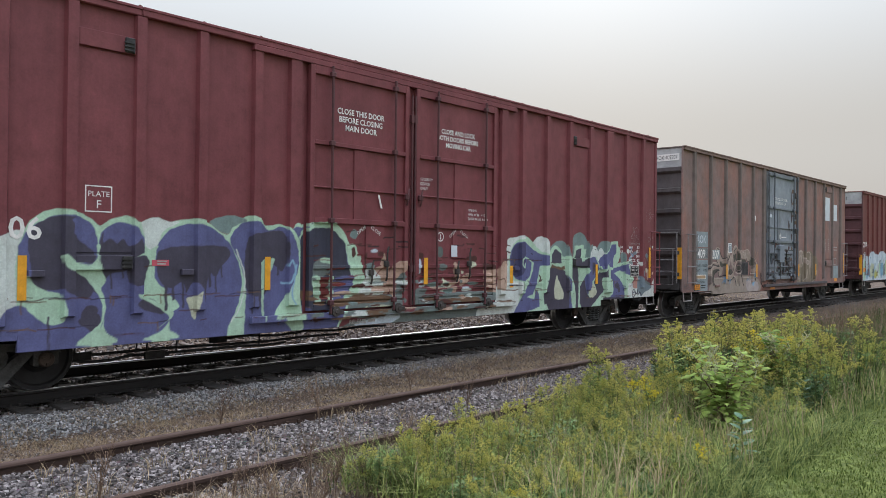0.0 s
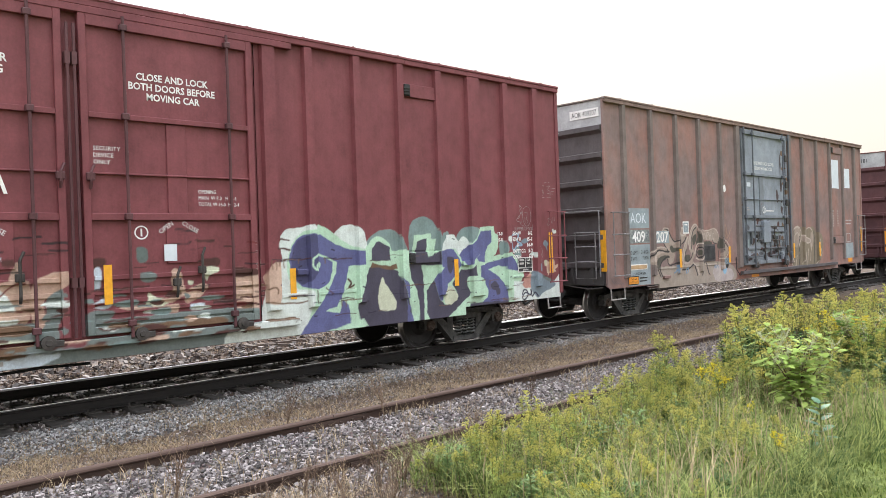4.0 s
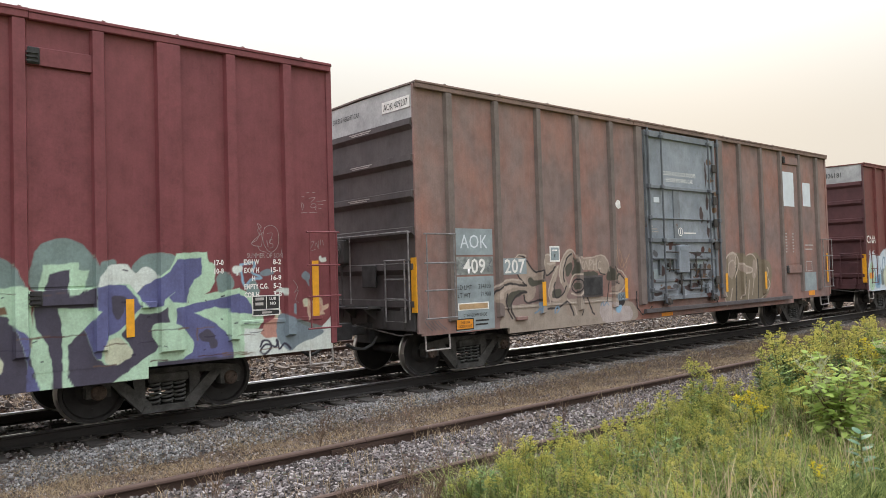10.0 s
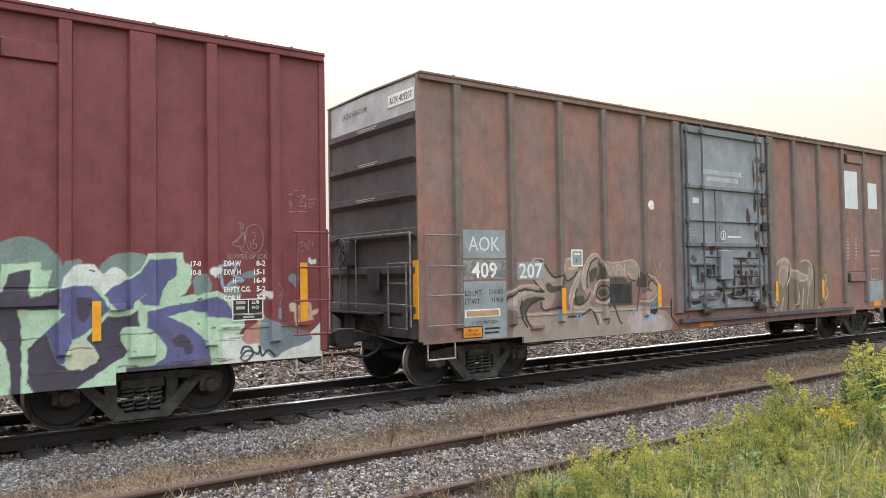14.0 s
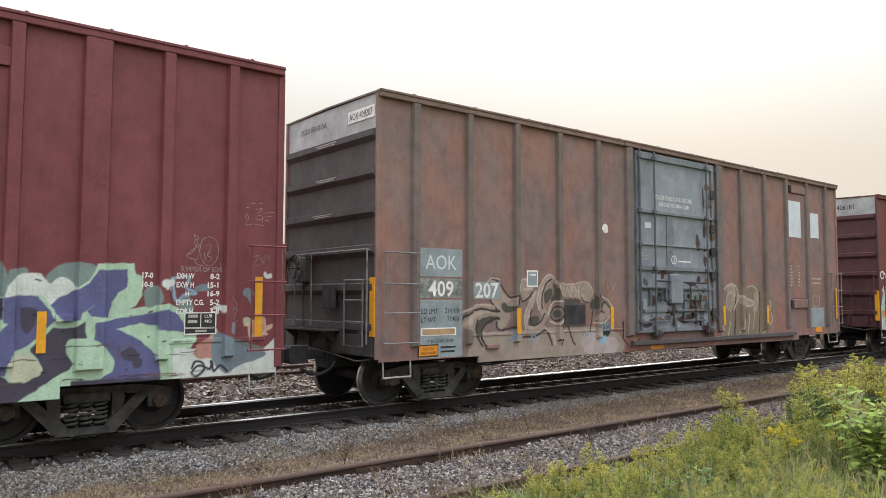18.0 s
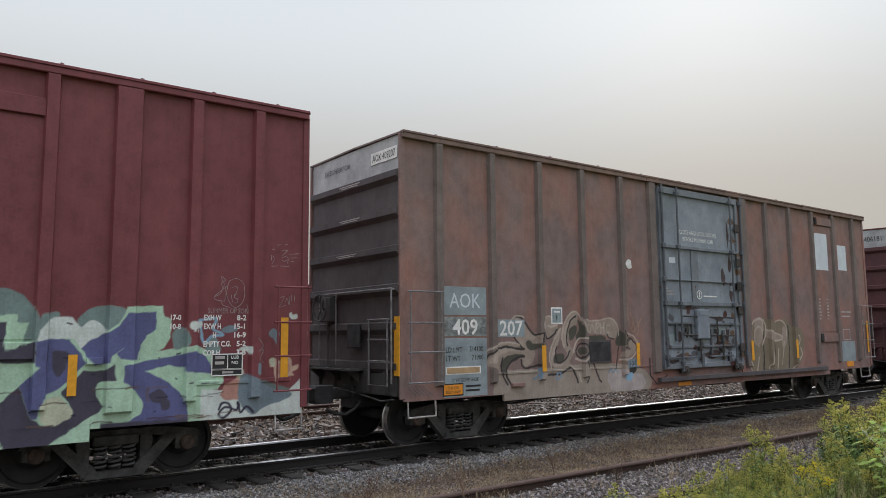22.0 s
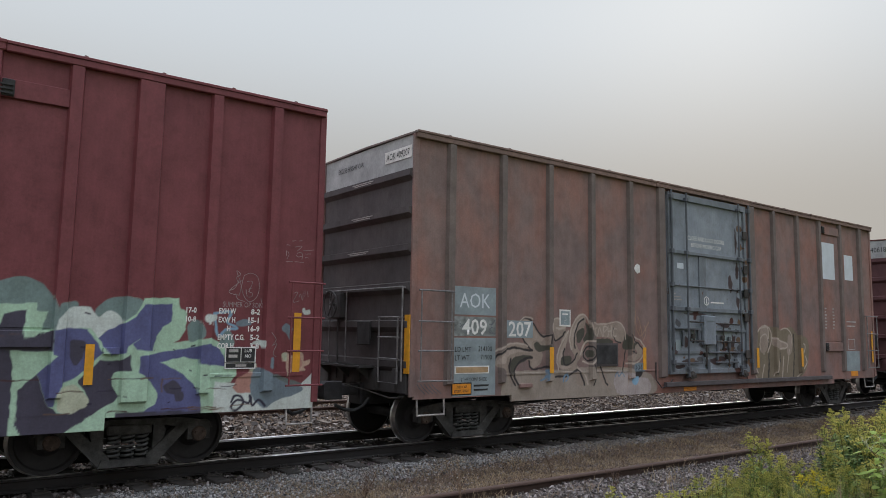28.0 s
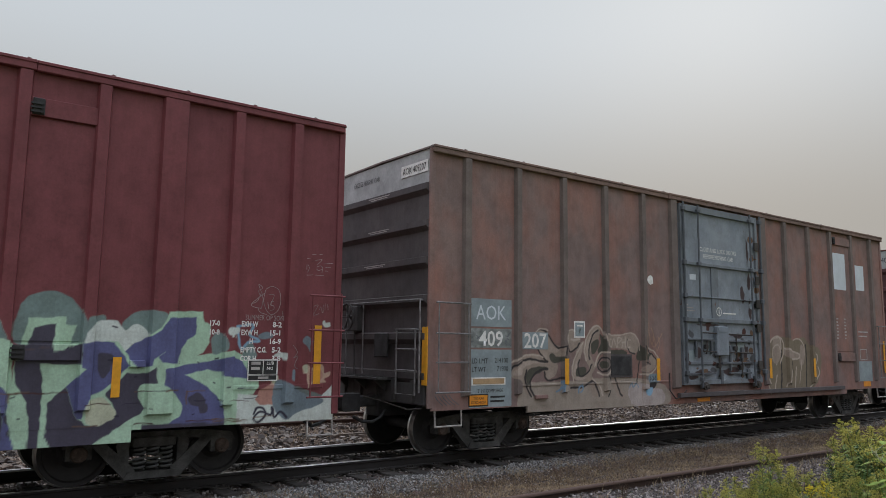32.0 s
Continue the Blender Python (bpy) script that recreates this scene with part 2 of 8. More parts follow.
# ---- tracks ----
def rail_material(name, head, web):
    m, n, l, b = node_mat(name)
    v = n.new("ShaderNodeTexCoord").outputs["Object"]
    geo = n.new("ShaderNodeNewGeometry")
    sep = n.new("ShaderNodeSeparateXYZ")
    l.new(geo.outputs["Normal"], sep.inputs[0])
    level = n.new("ShaderNodeSeparateXYZ")
    l.new(v, level.inputs[0])
    upper = n.new("ShaderNodeMapRange")
    upper.inputs["From Min"].default_value, upper.inputs["From Max"].default_value = -0.036, -0.026
    l.new(level.outputs["Z"], upper.inputs["Value"])
    top = mixc(n, l, 1.0, ramp(n, l, sep.outputs["Z"], [(0.1, (0, 0, 0)), (0.3, (1, 1, 1))]), upper.outputs[0], "MULTIPLY")
    rust = ramp(n, l, noise_tex(n, l, mapped(n, l, v, (0.4, 6, 6)), 9, 6, 0.7), [(0.3, tuple(c * 0.55 for c in web)), (0.7, web)])
    l.new(mixc(n, l, top, rust, head), b.inputs["Base Color"])
    return m, n, l, b, top


def rail_materials():
    m, n, l, b, top = rail_material("running_rail", (0.82, 0.81, 0.8), (0.024, 0.02, 0.019))
    l.new(top, b.inputs["Metallic"])
    l.new(ramp(n, l, top, [(0, (0.85,) * 3), (1, (0.3,) * 3)]), b.inputs["Roughness"])
    m2, n, l, b, top = rail_material("rusty_rail", (0.075, 0.043, 0.031), (0.06, 0.032, 0.022))
    b.inputs["Roughness"].default_value = 0.8
    return m, m2


RAIL_BRIGHT, RAIL_RUSTY = rail_materials()
TIE_WOOD = plain("creosoted_timber", (0.04, 0.034, 0.03), 0.9, vary=0.5, scale=3, relief=0.6)
TIE_OLD = plain("weathered_timber", (0.13, 0.1, 0.08), 0.9, vary=0.5, scale=3, relief=0.6)
STEEL_DARK = plain("dark_rusty_steel", (0.05, 0.042, 0.037), 0.75, vary=0.5, scale=5, relief=0.4)


def rail_bm(x0, x1, y, z, inner=1):
    """A flat-bottomed rail, 0.17 m high, head up, with its gauge corner worn round; inner: the side of the other rail."""
    bm = bmesh.new()
    half = [(0.07, -0.17), (0.07, -0.158), (0.012, -0.14), (0.009, -0.05), (0.035, -0.038)]
    prof = half + [(0.036, -0.03), (0.032, -0.014), (0.024, -0.004), (0.013, 0.0), (-0.022, 0.0), (-0.036, -0.012)] + [(-a, c) for a, c in reversed(half)]
    prof = [(inner * a, c) for a, c in prof]
    rings = [[bm.verts.new((x, y + a, z + c)) for a, c in prof] for x in (x0, x1)]
    k = len(prof)
    for i in range(k):
        bm.faces.new((rings[0][i], rings[0][(i + 1) % k], rings[1][(i + 1) % k], rings[1][i]))
    bm.faces.new(rings[0][::-1])
    bm.faces.new(rings[1])
    bmesh.ops.recalc_face_normals(bm, faces=bm.faces)
    return bm


def build_track(name, y0, z, x0, x1, rail_mat, tie_mat, label, sink, joints, lift=0.0, plates=40):
    top = tagged(new(name), label, "railway track", kind="structure")
    for s in (-0.7525, 0.7525):
        far = s > 0
        y_rail, z_rail = y0 + s + (2 * lift if far else 0), z + (lift if far else 0)
        edges = [x0] + [j + (0.4 if s > 0 else 0) for j in joints] + [x1]
        for a, b in zip(edges, edges[1:]):
            part("rail", rail_bm(a, b - 0.008, y_rail, z_rail, -1 if far else 1), rail_mat, top)
        for j in edges[1:-1]:
            bm = bmesh.new()
            for q in (-1, 1):
                box(bm, j - 0.45, j + 0.45, y0 + s + q * 0.014, y0 + s + q * 0.036, z - 0.135, z - 0.05)
                for k in range(6):
                    box(bm, j - 0.4 + k * 0.155, j - 0.37 + k * 0.155, y0 + s + q * 0.036, y0 + s + q * 0.058, z - 0.11, z - 0.08)
            part("joint_bar", bm, rail_mat, top)
    rnd = random.Random(5)
    bm = bmesh.new()
    box(bm, -0.115, 0.115, -1.3, 1.3, -0.18, 0.0, 0.012)
    me = bpy.data.meshes.new("sleeper")
    bm.to_mesh(me)
    me.materials.append(tie_mat)
    bm.free()
    bm = bmesh.new()
    for s in (-0.7525, 0.7525):
        box(bm, -0.1, 0.1, s - 0.17, s + 0.17, 0, 0.018)
        for q in (-0.09, 0.09):
            for k in (-0.05, 0.05):
                box(bm, k - 0.012, k + 0.012, s + q - 0.012, s + q + 0.012, 0.018, 0.05)
    pl = bpy.data.meshes.new("tie_plate")
    bm.to_mesh(pl)
    pl.materials.append(STEEL_DARK)
    bm.free()
    x = x0 + 0.3
    while x < x1:
        if -8 < x < 75:
            t = new("sleeper", me)
            t.parent = top
            t.matrix_basis = pose(x + rnd.uniform(-0.03, 0.03), y0 + rnd.uniform(-0.06, 0.06), z - 0.188 - sink * rnd.random(), rnd.uniform(-0.4, 0.4), 0, rnd.uniform(-1.2, 1.2))
            if x < plates:
                p = new("tie_plate", pl)
                p.parent = top
                p.matrix_basis = pose(x, y0, z - 0.187)
        x += 0.53
    return top


build_track("main_track", MAIN_Y, 0.0, -120, 400, RAIL_BRIGHT, TIE_WOOD, "main railway track with bright running rails on dark timber sleepers", 0.0, (), 0.035)
build_track("siding_track", SIDE_Y, SIDE_Z, -60, 300, RAIL_RUSTY, TIE_OLD, "disused siding with rusty rails sunk in ballast", 0.03, (-7.0, 4.3, 16.2, 28.1, 40.0))
build_track("yard_track", 18.0, -0.1, -40, 200, RAIL_RUSTY, TIE_OLD, "third track with rusty rails beyond the main track", 0.03, (), plates=-9)

# ---- boxcars ----
SHEET, POST = -1.53, -1.6            # side sheet and post faces, from the car's middle line


def grid_mesh(name, xs, zs, y, material, parent, paint=None, label=""):
    """A sheet facing -y, fine enough to carry its paint."""
    vs = [(x, y, z) for z in zs for x in xs]
    w = len(xs)
    fs = [(j * w + i, j * w + i + 1, (j + 1) * w + i + 1, (j + 1) * w + i) for j in range(len(zs) - 1) for i in range(w - 1)]
    return finish(name, vs, fs, material, parent, paint, label)


def finish(name, vs, fs, material, parent, paint=None, label=""):
    me = bpy.data.meshes.new(name)
    me.from_pydata(vs, [], fs)
    me.materials.append(material)
    if paint:
        co = np.array(vs, dtype=np.float64)
        rgba = paint(co[:, 0], co[:, 2])
        at = me.color_attributes.new("paint", "FLOAT_COLOR", "POINT")
        at.data.foreach_set("color", rgba.astype(np.float32).ravel())
        me.attributes.new("coat", "FLOAT", "POINT").data.foreach_set("value", rgba[:, 3].astype(np.float32))
    ob = new(name, me)
    ob.parent = parent
    if label:
        ob["label"] = label
    return ob


def steps(a, b, d):
    return list(np.linspace(a, b, max(2, int(round((b - a) / d)) + 1)))


def gbox(name, x0, x1, y0, y1, z0, z1, material, parent, paint=None, d=0.02, label=""):
    """A bar of the car's side: front at y0 (towards -y), back at y1, split finely where it carries paint."""
    if not paint:
        d = 5.0
    xs, zs = steps(x0, x1, d), steps(z0, z1, d)
    c = min(0.006, (x1 - x0) / 4, (z1 - z0) / 4)
    w, h = len(xs), len(zs)
    vs = [(min(max(x, x0 + c), x1 - c), y0, min(max(z, z0 + c), z1 - c)) for z in zs for x in xs]
    fs = [(j * w + i, j * w + i + 1, (j + 1) * w + i + 1, (j + 1) * w + i) for j in range(h - 1) for i in range(w - 1)]
    rim = [i for i in range(w)] + [j * w + w - 1 for j in range(1, h)] + [(h - 1) * w + i for i in range(w - 2, -1, -1)] + [j * w for j in range(h - 2, 0, -1)]
    for y in (y0 + c, y1):
        base = len(vs)
        for r in rim:
            i, j = r % w, r // w
            vs.append((xs[i], y, zs[j]))
        prev = rim if y == y0 + c else range(base - len(rim), base)
        k = len(rim)
        prev = list(prev)
        fs += [(prev[(q + 1) % k], prev[q], base + q, base + (q + 1) % k) for q in range(k)]
    return finish(name, vs, fs, material, parent, paint, label)


def post(name, x, width, z0, z1, material, parent, paint=None, d=0.012, depth=POST, taper=0.025):
    """A pressed upright: a shallow hat section from the sheet to depth."""
    y1 = SHEET
    flat = steps(-width / 2, width / 2, 0.0125 if paint else 1)
    prof = [(-width / 2 - taper, y1)] + [(a, depth) for a in flat] + [(width / 2 + taper, y1)]
    zs = [z0] + (steps(z0 + 0.03, min(z1, 2.7), d) + [2.71] if paint else [z0 + 0.03]) + [z1]
    vs, k = [], len(prof)
    for i, z in enumerate(zs):
        for a, y in prof:
            vs.append((x + a, y if i else y1 - 0.004, z))
    fs = [(j * k + i, j * k + i + 1, (j + 1) * k + i + 1, (j + 1) * k + i) for j in range(len(zs) - 1) for i in range(k - 1)]
    return finish(name, vs, fs, material, parent, paint)


def text_mesh(words, size, x, z, material, parent, y=SHEET - 0.004, align="CENTER", squeeze=1.0, name="lettering", bold=0.0, end=None):
    cu = bpy.data.curves.new("words", "FONT")
    cu.body, cu.size, cu.align_x, cu.offset = words, size, align, bold
    cu.resolution_u = 2
    ob = bpy.data.objects.new("words", cu)
    me = bpy.data.meshes.new_from_object(ob)
    bpy.data.objects.remove(ob)
    m = Matrix.Translation((x, y, z)) @ Matrix.Rotation(radians(90), 4, "X") @ Matrix.Diagonal((squeeze, 1, 1, 1))
    if end is not None:                       # on the car's end, facing -x
        m = Matrix.Translation((end, y, z)) @ Matrix.Rotation(radians(-90), 4, "Z") @ Matrix.Rotation(radians(90), 4, "X") @ Matrix.Diagonal((squeeze, 1, 1, 1))
    me.transform(m)
    me.materials.clear()
    me.materials.append(material)
    t = new(name, me)
    t.parent = parent
    if size < 0.2:
        tagged(t, kind="stuff")
    return t


def plate(name, x0, x1, z0, z1, material, parent, y=SHEET, t=0.004, label=""):
    bm = bmesh.new()
    box(bm, x0, x1, y - t, y, z0, z1)
    return part(name, bm, material, parent, label)


def car_paint_material(name, base, worn, rust_amount, rough=0.55, streak=0.22, blotch=None):
    """Old freight-car paint: chalked and streaked, with rust, and the sprayed paint stored on the mesh over it."""
    m, n, l, b = node_mat(name)
    v = n.new("ShaderNodeTexCoord").outputs["Object"]
    cloud = noise_tex(n, l, mapped(n, l, v, (0.7, 0.7, 0.45)), 2.2, 5, 0.6)
    c = ramp(n, l, cloud, [(0.32, base), (0.68, worn)])
    if blotch:
        soft = ramp(n, l, noise_tex(n, l, mapped(n, l, v, (0.55, 0.55, 0.3), (7, 3, 1)), 1.9, 4, 0.6), [(0.42, (0, 0, 0)), (0.68, (1, 1, 1))])
        c = mixc(n, l, soft, c, blotch)
    at = n.new("ShaderNodeAttribute")
    at.attribute_name = "paint"
    coat = n.new("ShaderNodeAttribute")
    coat.attribute_name = "coat"
    c = mixc(n, l, coat.outputs["Fac"], c, at.outputs["Color"])
    drip = noise_tex(n, l, mapped(n, l, v, (9, 9, 0.35)), 3.0, 5, 0.65)
    c = mixc(n, l, 1.0, c, ramp(n, l, drip, [(0.3, (1 - streak * 0.35,) * 3), (0.62, (1.0,) * 3), (0.8, (1.08,) * 3)]), "MULTIPLY")
    wear = noise_tex(n, l, mapped(n, l, v, (1, 1, 0.8), (2, 5, 9)), 4.5, 6, 0.65)
    c = mixc(n, l, 1.0, c, ramp(n, l, wear, [(0.28, (0.78, 0.76, 0.74)), (0.55, (1.0,) * 3), (0.75, (1.12, 1.12, 1.1))]), "MULTIPLY")
    fine = noise_tex(n, l, v, 34, 6, 0.7)
    c = mixc(n, l, 1.0, c, ramp(n, l, fine, [(0.3, (0.8,) * 3), (0.7, (1.08,) * 3)]), "MULTIPLY")
    spot = noise_tex(n, l, mapped(n, l, v, (1, 1, 0.7), (3, 1, 5)), 7.0, 8, 0.72)
    rust = ramp(n, l, spot, [(0.74 - rust_amount, (0, 0, 0)), (0.79 - rust_amount, (1, 1, 1))])
    c = mixc(n, l, rust, c, ramp(n, l, fine, [(0.3, (0.06, 0.03, 0.02)), (0.7, (0.17, 0.075, 0.035))]))
    l.new(c, b.inputs["Base Color"])
    l.new(ramp(n, l, fine, [(0.2, (rough - 0.12,) * 3), (0.8, (min(1, rough + 0.15),) * 3)]), b.inputs["Roughness"])
    b.inputs["Specular IOR Level"].default_value = 0.35
    h = n.new("ShaderNodeMath")
    h.operation = "MULTIPLY_ADD"
    l.new(cloud, h.inputs[0])
    h.inputs[1].default_value = 6.0
    l.new(fine, h.inputs[2])
    bump(n, l, b, h.outputs[0], 0.25, 0.006)
    return m


def wheel_material():
    """Grimy wheel plate with a tread polished by the rail."""
    m, n, l, b = node_mat("wheel_steel")
    v = n.new("ShaderNodeTexCoord").outputs["Object"]
    flat = n.new("ShaderNodeVectorMath")
    flat.operation = "MULTIPLY"
    flat.inputs[1].default_value = (1, 0, 1)
    l.new(v, flat.inputs[0])
    radius = n.new("ShaderNodeVectorMath")
    radius.operation = "LENGTH"
    l.new(flat.outputs[0], radius.inputs[0])
    rim = n.new("ShaderNodeMapRange")
    rim.inputs["From Min"].default_value, rim.inputs["From Max"].default_value = 0.421, 0.426
    l.new(radius.outputs["Value"], rim.inputs["Value"])
    grime = ramp(n, l, noise_tex(n, l, v, 6, 5), [(0.3, (0.014, 0.013, 0.014)), (0.7, (0.032, 0.029, 0.029))])
    l.new(mixc(n, l, rim.outputs[0], grime, (0.45, 0.44, 0.43)), b.inputs["Base Color"])
    l.new(rim.outputs[0], b.inputs["Metallic"])
    l.new(ramp(n, l, rim.outputs[0], [(0, (0.7,) * 3), (1, (0.35,) * 3)]), b.inputs["Roughness"])
    return m


RED = car_paint_material("oxide_red_paint", (0.18, 0.048, 0.056), (0.225, 0.063, 0.071), 0.05)
# darkened copy of the red: shadow on the door rods put into their colour
RED_ROD_SHADE = car_paint_material("shadowed_red_rod_paint", (0.085, 0.034, 0.038), (0.12, 0.046, 0.05), 0.06)
RED_ROOF = car_paint_material("red_roof_paint", (0.15, 0.05, 0.045), (0.2, 0.08, 0.07), 0.05)
BROWN = car_paint_material("weathered_brown_paint", (0.212, 0.152, 0.142), (0.285, 0.192, 0.172), 0.04, 0.7, blotch=(0.33, 0.162, 0.128))
# darker, greyer brown of the end walls, door track and vent plate
BROWN_END = car_paint_material("dark_grey_brown_paint", (0.088, 0.078, 0.081), (0.13, 0.113, 0.113), 0.03, 0.8)
# end gear: soot, and the shadow between the cars painted into the colour
BROWN_SOOT_SHADE = car_paint_material("sooty_shaded_brown_paint", (0.07, 0.066, 0.066), (0.115, 0.106, 0.103), 0.03, 0.8)
GREY_DOOR = car_paint_material("blue_grey_door_paint", (0.225, 0.253, 0.29), (0.32, 0.35, 0.39), 0.1, 0.65)
FAR_RED = car_paint_material("bright_oxide_paint", (0.15, 0.04, 0.038), (0.18, 0.048, 0.044), 0.03)
# the third car's ends: the side's red with their shadow painted in
FAR_END_SHADE = car_paint_material("shaded_maroon_paint", (0.085, 0.036, 0.04), (0.12, 0.048, 0.05), 0.03)
BROWN_POST = car_paint_material("grey_brown_paint", (0.168, 0.136, 0.126), (0.215, 0.168, 0.15), 0.03, 0.7)
BROWN_EAVE = car_paint_material("rusty_brown_edge_paint", (0.19, 0.13, 0.112), (0.26, 0.165, 0.135), 0.08, 0.7)
DOOR_ROD = car_paint_material("dark_grey_rod_paint", (0.1, 0.11, 0.125), (0.15, 0.16, 0.178), 0.1, 0.65)
DOOR_FRAME = car_paint_material("door_frame_paint", (0.175, 0.193, 0.215), (0.235, 0.255, 0.28), 0.12, 0.65)
GALV = plain("dirty_white_steel", (0.4, 0.4, 0.4), 0.6, vary=0.25, scale=2.5)
FRAME_IRON = plain("dusty_cast_iron", (0.068, 0.066, 0.063), 0.85, vary=0.55, scale=7, relief=0.5)
AXLE_IRON = plain("rusty_cast_iron", (0.085, 0.06, 0.048), 0.8, vary=0.5, scale=9, relief=0.5)
WORN_GREY = plain("worn_grey_bar_paint", (0.2, 0.19, 0.19), 0.6, vary=0.4, scale=9)
WORN_STEP = plain("scuffed_pale_step", (0.36, 0.33, 0.31), 0.6, vary=0.45, scale=12)
IRON = plain("sooty_iron", (0.036, 0.034, 0.035), 0.8, vary=0.5, scale=6, relief=0.4)
WHEEL_STEEL = wheel_material()
SPRING_STEEL = plain("spring_steel", (0.085, 0.087, 0.085), 0.65, 0.1, vary=0.3)
LETTER = plain("white_stencil_paint", (0.78, 0.76, 0.73), 0.6, vary=0.15, scale=8)
LETTER_DIM = plain("faded_white_paint", (0.4, 0.37, 0.35), 0.7, vary=0.3, scale=8)
CHALK_LINE = plain("chalk", (0.32, 0.25, 0.245), 0.8, vary=0.4, scale=9)
LETTER_BLACK = plain("black_stencil_paint", (0.02, 0.02, 0.02), 0.6)
PATCH_GREY = plain("grey_patch_paint", (0.265, 0.31, 0.325), 0.6, vary=0.2, scale=3)
PATCH_DIM = plain("cracked_grey_patch_paint", (0.24, 0.255, 0.245), 0.7, vary=0.45, scale=9)
PATCH_WHITE = plain("white_patch_paint", (0.62, 0.66, 0.7), 0.6, vary=0.08, scale=3)
REFLECT = plain("amber_reflective_tape", (0.78, 0.36, 0.02), 0.45, vary=0.12, scale=12)
ORANGE = plain("orange_label_paint", (0.75, 0.28, 0.02), 0.5, vary=0.1)
PINK = plain("faded_pink_label", (0.6, 0.1, 0.14), 0.6, vary=0.15)
TAN = plain("tan_label_paint", (0.45, 0.3, 0.16), 0.6, vary=0.2)


def end_wall(car, x, sgn, mat, top_mat=None, z0=0.85, post_mat=None):
    """A pressed steel end with deep level ribs; sgn: which way it faces along x."""
    ribs = (1.32, 1.95, 2.56, 3.18, 3.79, 4.4)
    prof = [(0, z0)]
    for r in ribs:
        prof += [(0, r - 0.13), (0.075, r - 0.05), (0.075, r + 0.05), (0, r + 0.07)]
    prof += [(0, 4.47)]
    bm = bmesh.new()
    rings = [[bm.verts.new((x + sgn * a, y, z)) for a, z in prof] for y in (-1.5, -1.47, 1.47, 1.5)]
    for i, ring in enumerate(rings):
        if i in (0, 3):
            for vtx in ring:
                vtx.co.x = x
    for a, b in zip(rings, rings[1:]):
        for i in range(len(prof) - 1):
            bm.faces.new((a[i], a[i + 1], b[i + 1], b[i]))
    bmesh.ops.recalc_face_normals(bm, faces=bm.faces)
    part("end_panel", bm, mat, car, "ribbed steel end wall")
    bm = bmesh.new()
    prism(bm, [(-1.5, 4.47), (1.5, 4.47), (1.5, 5.03), (0.0, 5.035), (-1.5, 5.03)], -0.006, 0.006)
    bmesh.ops.transform(bm, matrix=Matrix.Translation((x, 0, 0)) @ Matrix.Rotation(radians(90), 4, "Z"), verts=bm.verts)
    part("end_top_panel", bm, top_mat or mat, car, "dirty white upper end panel" if top_mat else "")
    for s in (-1, 1):
        bm = bmesh.new()
        box(bm, x - 0.05, x + 0.05, min(s * 1.5, s * 1.55), max(s * 1.5, s * 1.55), 0.82, 5.02, 0.008)
        part("corner_post", bm, post_mat or mat, car)


def roof(car, half, mat, bays):
    bm = bmesh.new()
    for s in (-1, 1):
        for a, b in ((0.0, 1.0),):
            v = [(-half - 0.03, s * 1.6, 5.06), (half + 0.03, s * 1.6, 5.06), (half + 0.03, 0, 5.085), (-half - 0.03, 0, 5.085)]
            up = [bm.verts.new(p) for p in v]
            dn = [bm.verts.new((p[0], p[1], p[2] - 0.03)) for p in v]
            bm.faces.new(up if s < 0 else up[::-1])
            bm.faces.new(dn[::-1] if s < 0 else dn)
            for i in range(4):
                j = (i + 1) % 4
                bm.faces.new((up[j], up[i], dn[i], dn[j]))
    bmesh.ops.recalc_face_normals(bm, faces=bm.faces)
    r = part("roof", bm, mat, car)
    for k in range(bays):
        x = -half + 2 * half * (k + 0.5) / bays
        bm = bmesh.new()
        rod(bm, [(x, -1.56, 5.075), (x, -0.8, 5.09), (x, 0, 5.1), (x, 0.8, 5.09), (x, 1.56, 5.075)], 0.035, 6)
        part("roof_rib", bm, mat, r)


def eaves(car, half, mat, cuts=()):
    """The rolled top rail along each side, in lengths that overlap at the cuts."""
    edges = [-half - 0.02, *cuts, half + 0.02]
    for i, (a, b) in enumerate(zip(edges, edges[1:])):
        bm = bmesh.new()
        y = -1.6 - (0.012 if i % 2 else 0)
        box(bm, a, b, y, -1.5, 4.95, 5.05, 0.01)
        box(bm, a, b, y - 0.012, -1.5, 5.035, 5.075, 0.006)
        part("top_rail", bm, mat, car)
    bm = bmesh.new()
    box(bm, -half, half, 1.5, 1.6, 4.95, 5.07, 0.01)
    part("top_rail", bm, mat, car)


